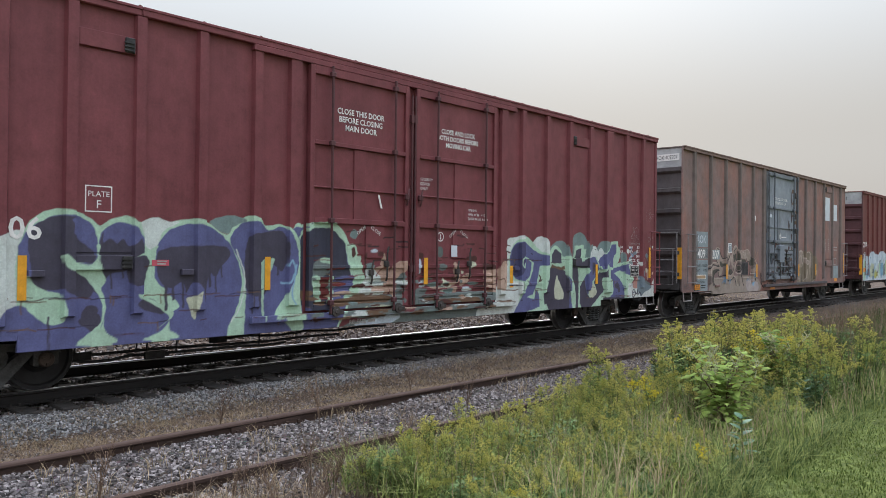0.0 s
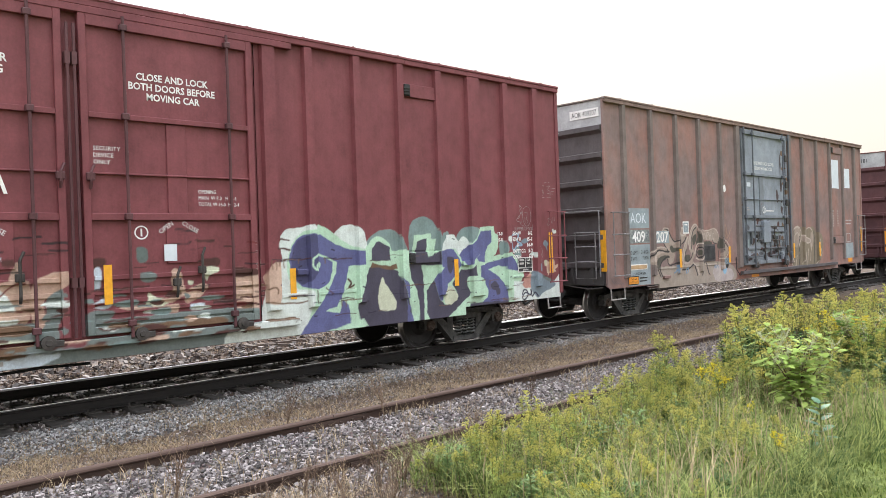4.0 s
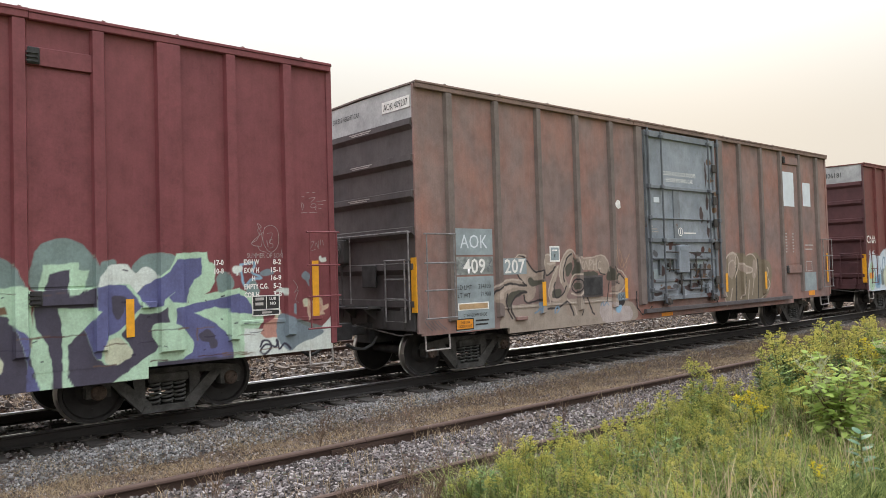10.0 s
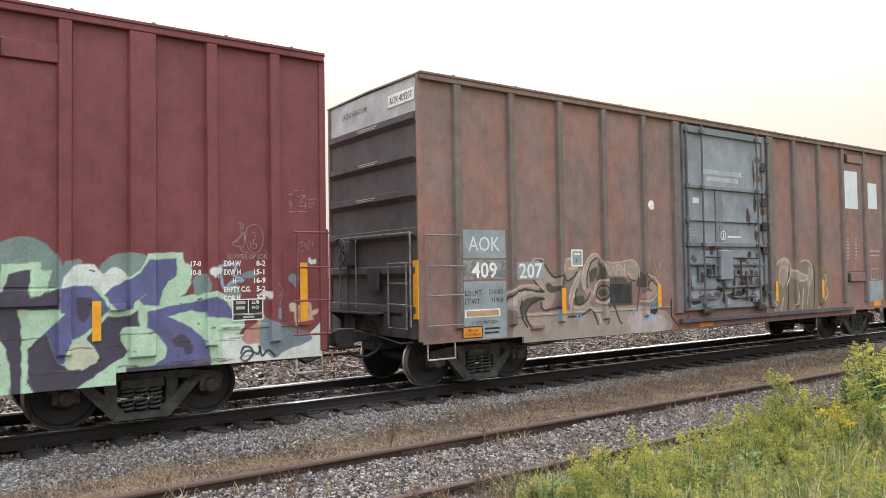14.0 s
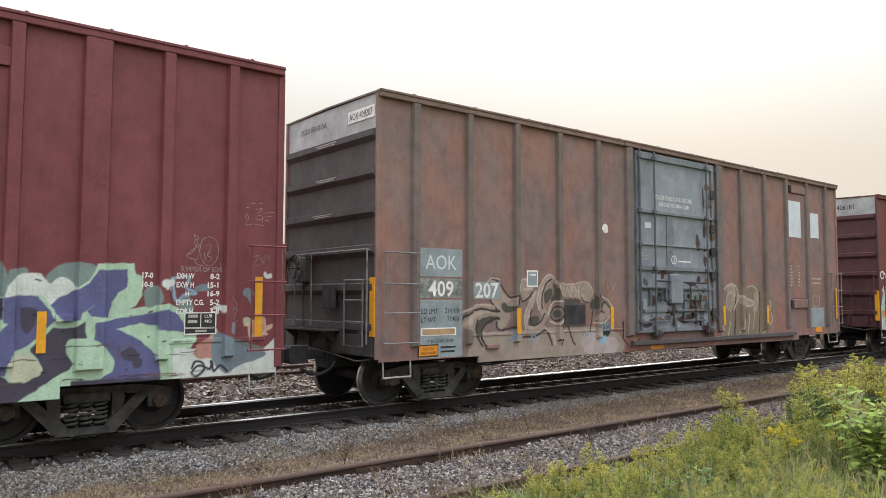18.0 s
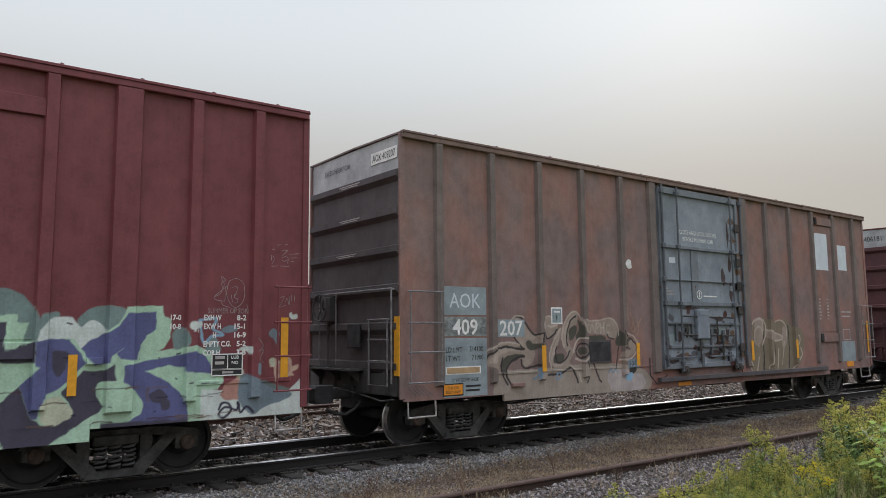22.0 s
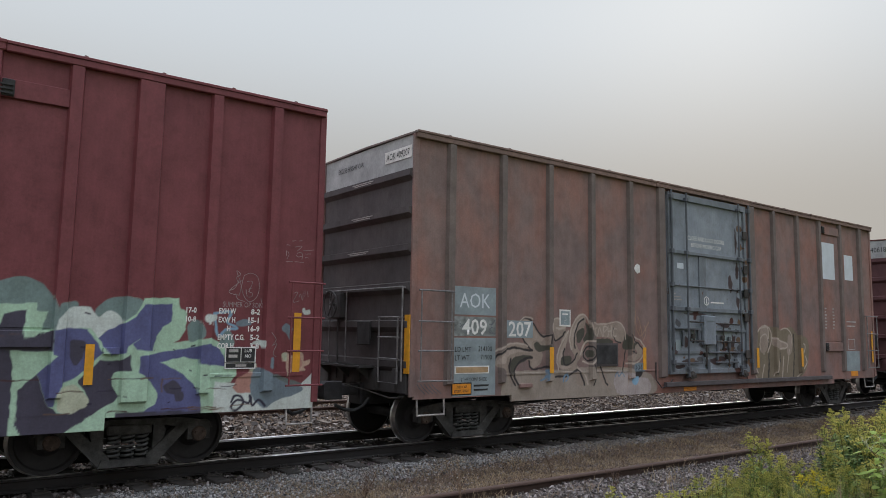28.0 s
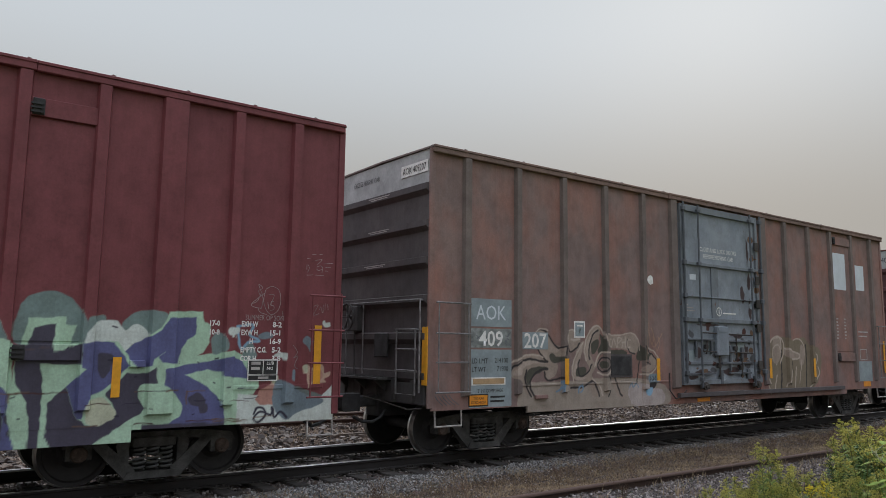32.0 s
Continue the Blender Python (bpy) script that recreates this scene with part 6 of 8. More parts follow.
    c.stroke(PEACHLINE, [(2.78, 1.34), (2.71, 1.07), (2.60, 0.93)], 0.033)
    c.stroke(PEACHLINE, [(3.08, 1.38), (2.99, 0.88)], 0.033)
    c.stroke(PEACHLINE, [(3.36, 1.56), (3.22, 1.01)], 0.027)
    c.stroke(PEACHLINE, [(3.92, 1.75), (4.13, 1.67), (4.08, 1.50), (3.96, 1.40)], 0.033)
    c.stroke(PEACHLINE, [(4.13, 1.39), (4.19, 1.22), (3.91, 0.99), (3.64, 0.86)], 0.033)
    c.stroke(PEACHLINE, [(2.99, 2.04), (3.25, 2.08), (3.48, 1.93), (3.49, 1.70)], 0.027)
    c.stroke(DARKLINE, [(3.57, 1.93), (3.58, 1.46), (3.52, 0.91)], 0.037)
    c.stroke(DARKLINE, [(2.42, 1.79), (2.39, 1.03)], 0.035)
    c.stroke(DARKLINE, [(2.91, 1.52), (2.91, 1.25), (2.82, 0.97)], 0.025)
    c.stroke(PEACHLINE, [(1.83, 1.59), (1.92, 1.96), (2.24, 2.12), (2.50, 2.02), (2.52, 1.74), (2.36, 1.50)], 0.037)
    c.shape(TANFILL, [(2.03, 1.54), (2.05, 1.81), (2.31, 1.92), (2.40, 1.73), (2.23, 1.47)])
    c.stroke(PEACHLINE, [(2.03, 1.56), (2.06, 1.83), (2.29, 1.92), (2.40, 1.75)], 0.030)
    c.stroke(PEACHLINE, [(1.74, 1.12), (1.91, 0.78)], 0.033)
    c.stroke(PEACHLINE, [(2.19, 1.20), (2.06, 0.83)], 0.033)
    c.stroke(DARKLINE, [(2.41, 1.24), (2.36, 0.88)], 0.050)


def door_scuffs(c):
    """Flaking paint, rust and scratches low on the two red doors."""
    rnd = random.Random(17)
    for k in range(110):
        a, b = rnd.uniform(-2.5, 2.5), 0.74 + 0.75 * rnd.random() ** 1.6
        w, h = rnd.uniform(0.05, 0.3), rnd.uniform(0.012, 0.05)
        col = rnd.choice((RUSTY, RUSTY, DARKRUST, DARKRUST, GREYGREEN, PEACH, WHITE, TEAL, OXIDE))
        c.shape(col, [(a + w * rnd.uniform(0.5, 1) * math.cos(t), b + h * rnd.uniform(0.5, 1.4) * math.sin(t)) for t in (0, 0.9, 1.8, 2.8, 3.7, 4.6, 5.5)], 0.006)
    for k in range(40):
        a, b = rnd.uniform(-2.4, 2.6), rnd.uniform(1.1, 2.2)
        c.stroke(rnd.choice((DARKRUST, (0.03, 0.02, 0.02), OXIDE)), [(a, b), (a + rnd.uniform(0.1, 0.4), b + rnd.uniform(-0.03, 0.03))], rnd.uniform(0.01, 0.03), 0.006)


def weld_scratches(c):
    """Dark scratched weld seams across the painted letters, with a little rust below."""
    rnd = random.Random(61)
    for lo, hi, seams in ((-6.9, -2.6, (1.22, 0.86)), (2.5, 8.1, (1.73, 1.2, 1.06, 0.82))):
        for k in range(46 if lo > 0 else 30):
            a, z, w = rnd.uniform(lo, hi), rnd.choice(seams) + rnd.gauss(0, 0.012), rnd.uniform(0.08, 0.45)
            c.stroke(rnd.choice((DARKRUST, INK, RUSTY)), [(a, z), (a + w / 2, z + rnd.gauss(0, 0.006)), (a + w, z + rnd.gauss(0, 0.008))], rnd.uniform(0.006, 0.014), 0.006)
            if k % 5 == 0:
                c.stroke(RUSTY, [(a, z), (a + 0.004, z - rnd.uniform(0.05, 0.16))], 0.014, 0.012)
    for k in range(26):
        a, z = rnd.uniform(2.6, 8.4), rnd.uniform(0.85, 2.0)
        c.stroke(INK, [(a, z), (a + rnd.uniform(0.015, 0.05), z + rnd.uniform(-0.02, 0.02))], rnd.uniform(0.01, 0.02), 0.006)


def red_paint(x, z):
    c = Coat(x, z)
    graffiti_doors(c)
    door_scuffs(c)
    graffiti_stor(c)
    graffiti_task_back(c)
    graffiti_task_a(c)
    graffiti_task_s(c)
    graffiti_task_end(c)
    weld_scratches(c)
    return c.rgba


def brown_paint(x, z):
    c = Coat(x, z)
    graffiti_brown(c)
    return c.rgba

# ---- the three boxcars ----
RED_AT, BROWN_AT, FAR_AT = -4.35, 14.63, 34.9


def ring_mark(car, x, z, y, r=0.09):
    bm = bmesh.new()
    n = 20
    a = [bm.verts.new((x + r * math.cos(math.tau * k / n), y, z + r * math.sin(math.tau * k / n))) for k in range(n)]
    b = [bm.verts.new((x + r * 0.8 * math.cos(math.tau * k / n), y, z + r * 0.8 * math.sin(math.tau * k / n))) for k in range(n)]
    for k in range(n):
        bm.faces.new((a[k], a[(k + 1) % n], b[(k + 1) % n], b[k]))
    box(bm, x - r * 0.12, x + r * 0.12, y - 0.002, y + 0.002, z - r * 0.55, z + r * 0.55)
    part("round_mark", bm, LETTER, car)


def outline_box(car, x0, x1, z0, z1, y, mat, w=0.015, name="stencil_frame"):
    bm = bmesh.new()
    for a, b, c, d in ((x0, x1, z0, z0 + w), (x0, x1, z1 - w, z1), (x0, x0 + w, z0 + w, z1 - w), (x1 - w, x1, z0 + w, z1 - w)):
        box(bm, a, b, y - 0.004, y, c, d)
    return part(name, bm, mat, car)


def bars(car, x, z, widths, mat, step=0.06, h=0.03, y=SHEET, name="illegible_stencil"):
    """Small writing that cannot be read."""
    bm = bmesh.new()
    for k, w in enumerate(widths):
        box(bm, x, x + w, y - 0.004, y, z - k * step, z - k * step + h)
    return tagged(part(name, bm, mat, car), kind="stuff")


def chalk_lines(car, lines, mat, y, r=0.004, name="chalk_drawing", label="faint chalk scrawl"):
    """Thin drawn strokes, or cracks and scuffs."""
    bm = bmesh.new()
    for pts in lines:
        p = rounded(pts, False, 3)
        for a, b in zip(p, p[1:]):
            d = np.array(b) - np.array(a)
            n = np.array((-d[1], d[0])) / (np.hypot(*d) + 1e-9) * r
            q = [bm.verts.new((v[0], y, v[1])) for v in (a - n, b - n, b + n, a + n)]
            bm.faces.new(q)
    return tagged(part(name, bm, mat, car, label), kind="stuff")


def cover_plate(car, x0, x1, z0, z1, mat, paint, dark_at, name="cover_plate"):
    p = gbox(name, x0, x1, SHEET - 0.045, SHEET, z0, z1, mat, car, paint)
    bm = bmesh.new()
    box(bm, dark_at, dark_at + 0.13, SHEET - 0.07, SHEET - 0.02, z0 + 0.01, z1 - 0.01, 0.01)
    for k in range(3):
        box(bm, dark_at - 0.02, dark_at + 0.11, SHEET - 0.085, SHEET - 0.07, z0 + 0.03 + 0.05 * k, z0 + 0.05 + 0.05 * k)
    part("latch", bm, IRON, p, "dark iron latch bracket")


def sliding_door(car, x0, x1, z0, z1, mat, paint, mid, rods, rails, rod_mat, low, bar=None):
    """A pressed steel door: recessed panels in a frame of bars, with upright lock rods."""
    fy = SHEET - 0.085
    bar = bar or mat
    door = gbox("door", x0, x1, SHEET - 0.035, SHEET + 0.01, z0, z1, mat, car, paint, 0.014)
    for a, b in ((x0, x0 + 0.09), (x1 - 0.09, x1)):
        gbox("door_stile", a, b, fy, SHEET - 0.035, z0, z1, bar, door, paint, 0.015)
    for z, h in ((z1 - 0.07, 0.14), *rails, (z0 + 0.05, 0.1)):
        gbox("door_rail", x0 + 0.09, x1 - 0.09, fy + (0.01 if h < 0.05 else 0), SHEET - 0.035, z - h / 2, z + h / 2, bar, door, paint, 0.016)
    gbox("door_stile", mid - 0.13, mid + 0.13, fy + 0.025, SHEET - 0.035, rails[2][0] + 0.04, rails[0][0] - 0.04, bar, door, paint, 0.03)
    for k, z in enumerate(low):
        gbox("door_rib", x0 + 0.09, x1 - 0.09, fy + 0.02, SHEET - 0.035, z - 0.03, z + 0.03, bar, door, paint, 0.016)
    for r in rods:
        bm = bmesh.new()
        rod(bm, [(r, fy - 0.045, z0 - 0.06), (r, fy - 0.045, z1 + 0.02)], 0.021, 8)
        lr = part("lock_rod", bm, rod_mat, door)
        for z in (z0 + 0.12, rails[2][0], rails[0][0], z1 - 0.12):
            bm = bmesh.new()
            box(bm, r - 0.045, r + 0.045, fy - 0.075, fy, z - 0.04, z + 0.04, 0.008)
            part("rod_bracket", bm, rod_mat, lr)
        bm = bmesh.new()
        lathe(bm, [(0, 0.085), (-0.03, 0.085), (-0.035, 0.04), (-0.05, 0.035)], "y", 16, (r + 0.12, fy - 0.02, z0 - 0.03))
        box(bm, r - 0.02, r + 0.3, fy - 0.02, fy + 0.03, z0 - 0.09, z0 - 0.01, 0.01)
        part("door_roller", bm, STEEL_DARK, lr, "worn door roller")
    return door


def handle_gear(door, x, y, z0, z1, mat):
    bm = bmesh.new()
    rod(bm, [(x, y - 0.02, z0), (x, y - 0.05, z0 + 0.08), (x, y - 0.05, z1 - 0.1), (x + 0.05, y - 0.03, z1)], 0.018, 6)
    box(bm, x - 0.05, x + 0.05, y - 0.06, y, (z0 + z1) / 2 - 0.05, (z0 + z1) / 2 + 0.05, 0.01)
    part("door_handle", bm, mat, door)


def tape(car, x, z0, z1, y=SHEET - 0.004, w=0.1):
    bm = bmesh.new()
    box(bm, x - w / 2, x + w / 2, y - 0.003, y, z0, z1)
    part("reflector_strip", bm, REFLECT, car, "amber reflective strip")


PIG_CHALK = [
    [(8.19, 2.55), (8.28, 2.59), (8.38, 2.54), (8.41, 2.40), (8.38, 2.27), (8.29, 2.20), (8.21, 2.25), (8.16, 2.37), (8.17, 2.48), (8.19, 2.55)],
    [(8.17, 2.49), (8.08, 2.42), (7.99, 2.34), (8.01, 2.30), (8.13, 2.28)],
    [(7.99, 2.34), (8.07, 2.38), (8.13, 2.52)],
    [(8.13, 2.28), (8.15, 2.39), (8.13, 2.49)],
    [(8.08, 2.30), (8.11, 2.23), (8.21, 2.20)],
    [(8.11, 2.52), (8.08, 2.61), (8.14, 2.56), (8.08, 2.52), (8.11, 2.45)],
    [(8.23, 2.47), (8.31, 2.47), (8.26, 2.33)],
    [(8.22, 2.37), (8.24, 2.27)],
    [(8.31, 2.38), (8.27, 2.38), (8.27, 2.33), (8.31, 2.32), (8.31, 2.27), (8.26, 2.26)],
    [(8.44, 2.25), (8.45, 2.19), (8.41, 2.14)]]
TAG_CHALK = [
    [(8.87, 3.08), (8.93, 3.09)],
    [(8.98, 3.09), (9.03, 3.10)],
    [(8.79, 3.02), (8.84, 3.02)],
    [(8.79, 2.94), (8.79, 2.86)],
    [(8.81, 2.93), (8.83, 2.88), (8.80, 2.82)],
    [(8.92, 3.00), (9.03, 3.02), (8.95, 2.94)],
    [(8.95, 2.91), (9.01, 2.93), (9.04, 2.89), (8.98, 2.86), (8.94, 2.88)],
    [(9.04, 2.88), (9.03, 2.83)],
    [(9.05, 2.96), (9.21, 2.98)],
    [(9.08, 2.91), (9.17, 2.92)],
    [(9.08, 2.86), (9.13, 2.86)],
    [(8.79, 2.78), (8.89, 2.79)],
    [(8.92, 2.79), (9.06, 2.79)],
    [(8.92, 2.34), (8.99, 2.36), (8.92, 2.22), (9.01, 2.24)],
    [(9.01, 2.29), (9.03, 2.34), (9.06, 2.25)],
    [(9.07, 2.37), (9.07, 2.25)],
    [(9.10, 2.39), (9.10, 2.30)],
    [(9.14, 2.38), (9.15, 2.30)]]
POST_CHALK = [[(8.59, 1.79), (8.66, 1.69), (8.60, 1.61), (8.67, 1.64), (8.62, 1.51), (8.67, 1.46)]]


def red_boxcar():
    car = tagged(new("boxcar"), "dark red boxcar with double doors and violet graffiti", "boxcar", "boxcars of the train")
    half = 9.3
    posts = [(s * p, w) for s in (-1, 1) for p, w in ((2.62, 0.2), (3.3, 0.13), (4.2, 0.13), (5.1, 0.13), (5.97, 0.13), (6.84, 0.3), (7.7, 0.13), (8.57, 0.13))]
    sides(car, half, posts, (-2.42, 2.42), 0.8, RED, red_paint, 0.0105)
    roof(car, half, RED_ROOF, 20)
    eaves(car, half, RED, (-5.1, 5.2))
    for s in (-1, 1):
        end_wall(car, s * half, s, RED)
        end_gear(car, s * half, s, RED, s < 0)
    running_gear(car, half, 6.95)
    rnd = random.Random(12)
    for k, (a, b, y, z) in enumerate(((-5.6, -0.9, -0.55, 0.36), (-4.6, -2.2, -0.7, 0.31), (-3.4, 0.4, -0.4, 0.42), (-5.9, -4.2, -0.62, 0.3))):
        bm = bmesh.new()
        rod(bm, [(a + (b - a) * q / 6, y, z + rnd.uniform(-0.025, 0.025)) for q in range(7)], 0.022, 6)
        box(bm, a, a + 0.3, y - 0.03, y + 0.03, z - 0.06, z + 0.05, 0.01)
        for q in (0.2, 0.8):
            rod(bm, [(a + (b - a) * q, y, z), (a + (b - a) * q + 0.05, y, 0.96)], 0.014, 5)
        part("brake_rod", bm, IRON, car)
    for a, b, z in ((-6.54, 6.54, 0.595), (-9.28, -6.54, 0.74), (6.54, 9.28, 0.74)):
        gbox("side_sill", a, b, SHEET + 0.003, SHEET + 0.05, z, 0.806, RED, car, red_paint, 0.02)
    gbox("door_track", -3.4, 3.0, SHEET - 0.1, SHEET - 0.02, 0.76, 0.86, RED, car, red_paint, 0.025)
    gbox("door_track", -3.4, 3.0, SHEET - 0.09, SHEET - 0.001, 4.86, 4.95, RED, car)
    rails = ((3.62, 0.07), (2.9, 0.025), (2.36, 0.09))
    low = (1.06, 1.18, 1.3, 1.42, 1.6)
    left = sliding_door(car, -2.36, -0.17, 0.9, 4.86, RED, red_paint, -1.3, (-1.95, -0.55), rails, RED_ROD_SHADE, low)
    right = sliding_door(car, 0.02, 2.34, 0.9, 4.86, RED, red_paint, 1.21, (0.54, 1.94), rails, RED_ROD_SHADE, low)
    for door, x in ((left, -1.0), (right, 1.2)):
        gbox("lock_plate", x - 0.16, x + 0.26, SHEET - 0.06, SHEET - 0.035, 1.75, 2.3, RED, door, red_paint, 0.025)
        handle_gear(door, x + 0.3, SHEET - 0.06, 1.35, 1.95, STEEL_DARK)
        handle_gear(door, x - 0.05, SHEET - 0.06, 1.3, 1.7, STEEL_DARK)
        handle_gear(door, -0.24 if x < 0 else 0.1, SHEET - 0.09, 2.7, 3.0, RED_ROD_SHADE)
    for x in (-0.12, -0.04):
        bm = bmesh.new()
        rod(bm, [(x, SHEET - 0.11, 0.9), (x, SHEET - 0.11, 4.7)], 0.02, 8)
        box(bm, x - 0.03, x + 0.03, SHEET - 0.13, SHEET - 0.05, 4.2, 4.35)
        box(bm, x - 0.03, x + 0.03, SHEET - 0.13, SHEET - 0.05, 1.5, 1.62)
        part("centre_lock_rod", bm, RED_ROD_SHADE, car)
    dy = SHEET - 0.041
    for k, w in enumerate(("CLOSE THIS DOOR", "BEFORE CLOSING", "MAIN DOOR")):
        text_mesh(w, 0.135, -1.27, 4.15 - 0.135 * k, LETTER, left, dy, squeeze=0.9, bold=0.003)
    for k, w in enumerate(("CLOSE AND LOCK", "BOTH DOORS BEFORE", "MOVING CAR")):
        text_mesh(w, 0.128, 1.2, 4.13 - 0.128 * k, LETTER, right, dy, squeeze=0.9, bold=0.003)
    for k, w in enumerate(("SECURITY", "DEVICE", "ONLY")):
        text_mesh(w, 0.075, 0.16, 3.19 - 0.085 * k, LETTER, right, dy, "LEFT")
    for k, w in enumerate(("OPENING", "MAIN  W 8-0   H 12-4", "TOTAL W 16-0  H 12-4")):
        text_mesh(w, 0.075, 1.5, 2.68 - 0.085 * k, LETTER, right, dy, "LEFT", squeeze=0.8)
    for door, x in ((left, -1.25), (right, 1.05)):
        for w, q, a in (("OPEN", 0.0, 35), ("CLOSE", 0.3, -30)):
            t = text_mesh(w, 0.085, 0, 0, LETTER, door, 0)
            t.matrix_basis = Matrix.Translation((x + q, SHEET - 0.064, 2.2)) @ Matrix.Rotation(radians(-a), 4, "Y")
    ring_mark(right, 0.72, 2.16, dy)
    plate("seal_card", 1.0, 1.17, 1.78, 2.0, PATCH_WHITE, right, SHEET - 0.06)
    bm = bmesh.new()
    prism(bm, [(-0.83, 2.62), (-0.79, 2.62), (-0.86, 2.85), (-0.9, 2.85)], SHEET - 0.066, SHEET - 0.06)
    part("chalk_dash", bm, LETTER, left)
    outline_box(car, -5.79, -5.45, 2.32, 2.66, SHEET - 0.013, LETTER)
    text_mesh("PLATE", 0.1, -5.62, 2.52, LETTER, car, SHEET - 0.018)
    text_mesh("F", 0.15, -5.62, 2.37, LETTER, car, SHEET - 0.018)
    text_mesh("06", 0.38, -6.47, 1.96, LETTER, car, bold=0.006, y=SHEET - 0.006)
    text_mesh("RELEASE", 0.1, -1.27, 0.63, LETTER_DIM, car, SHEET - 0.002, bold=0.003)
    bars(car, -1.04, 0.645, (0.16,), LETTER_DIM, h=0.05, y=SHEET + 0.002)
    plate("warning_label", -4.9, -4.66, 1.63, 1.71, PINK, car, SHEET - 0.002)
    bars(car, -4.83, 1.68, (0.14, 0.12), LETTER_DIM, 0.035, 0.02, SHEET - 0.008)
    for x, a, b in ((2.95, 1.14, 1.6), (6.32, 1.14, 1.62), (9.0, 1.2, 2.07), (0.27, 1.27, 1.76), (-3.08, 1.25, 1.76), (-6.5, 1.22, 1.76)):
        tape(car, x, a, b, SHEET - (0.1 if abs(x - 0.27) < 0.1 else 0.008), 0.11 if x > 8 else 0.1)
    text_mesh("17-0", 0.095, 7.42, 2.03, LETTER, car, align="LEFT", squeeze=0.85, bold=0.003)
    text_mesh("10-8", 0.095, 7.42, 1.915, LETTER, car, align="LEFT", squeeze=0.85, bold=0.003)
    for k, (w, v) in enumerate((("EXH W", "8-2"), ("EXW H", "15-1"), ("      H", "16-9"), ("EMPTY C.G.", "5-2"), ("COR H", "3-8"))):
        text_mesh(w, 0.1, 7.86, 2.03 - 0.115 * k, LETTER, car, align="LEFT", squeeze=0.72, bold=0.003)
        text_mesh(v, 0.1, 8.44, 2.03 - 0.115 * k, LETTER, car, align="RIGHT", bold=0.003)
    plate("test_panel", 7.97, 8.4, 1.3, 1.59, LETTER_BLACK, car, SHEET - 0.006)
    outline_box(car, 7.97, 8.4, 1.38, 1.59, SHEET - 0.011, LETTER)
    outline_box(car, 7.97, 8.4, 1.3, 1.39, SHEET - 0.011, LETTER)
    plate("panel_divider", 8.185, 8.195, 1.38, 1.59, LETTER, car, SHEET - 0.011)
    text_mesh("LUB", 0.06, 8.29, 1.52, LETTER, car, SHEET - 0.012, bold=0.001)
    text_mesh("NO", 0.06, 8.29, 1.45, LETTER, car, SHEET - 0.012, bold=0.001)
    bars(car, 8.02, 1.52, (0.13, 0.12), LETTER_DIM, 0.07, 0.04, SHEET - 0.012)
    bars(car, 8.12, 1.33, (0.15,), LETTER_DIM, 0.07, 0.03, SHEET - 0.012)
    for s in (-1, 1):
        cover_plate(car, min(s * 5.17, s * 5.9), max(s * 5.17, s * 5.9), 4.42, 4.64, RED, None, 5.19 if s > 0 else -5.32)
        cover_plate(car, min(s * 5.17, s * 5.9), max(s * 5.17, s * 5.9), 1.58, 1.77, RED, red_paint, 5.19 if s > 0 else -5.32)
        gbox("access_panel", min(s * 5.17, s * 5.9), max(s * 5.17, s * 5.9), SHEET - 0.012, SHEET, 1.8, 4.4, RED, car, red_paint, 0.012)
    for a, b, z in ((7.75, 9.1, 1.22), (2.75, 3.2, 1.2), (3.4, 4.1, 1.2)):
        gbox("repair_strip", a, b, SHEET - 0.014, SHEET, z - 0.03, z + 0.03, RED, car, red_paint, 0.02)
    for x in (-6.35, -4.4, 3.1, 6.55):
        gbox("tie_bracket", x - 0.09, x + 0.09, SHEET - 0.06, SHEET, 1.5, 1.58, RED, car, red_paint, 0.02)
    for lines in (PIG_CHALK, TAG_CHALK):
        chalk_lines(car, lines, CHALK_LINE, SHEET - 0.005)
    chalk_lines(car, POST_CHALK, CHALK_LINE, POST - 0.004)
    text_mesh("SUMMER OP SON", 0.1, 8.19, 2.12, CHALK_LINE, car, SHEET - 0.005, squeeze=0.72)
    ladder(car, 8.84, 9.3, -1.67, RED)
    ladder(car, -9.24, -8.8, -1.67, RED)
    return car


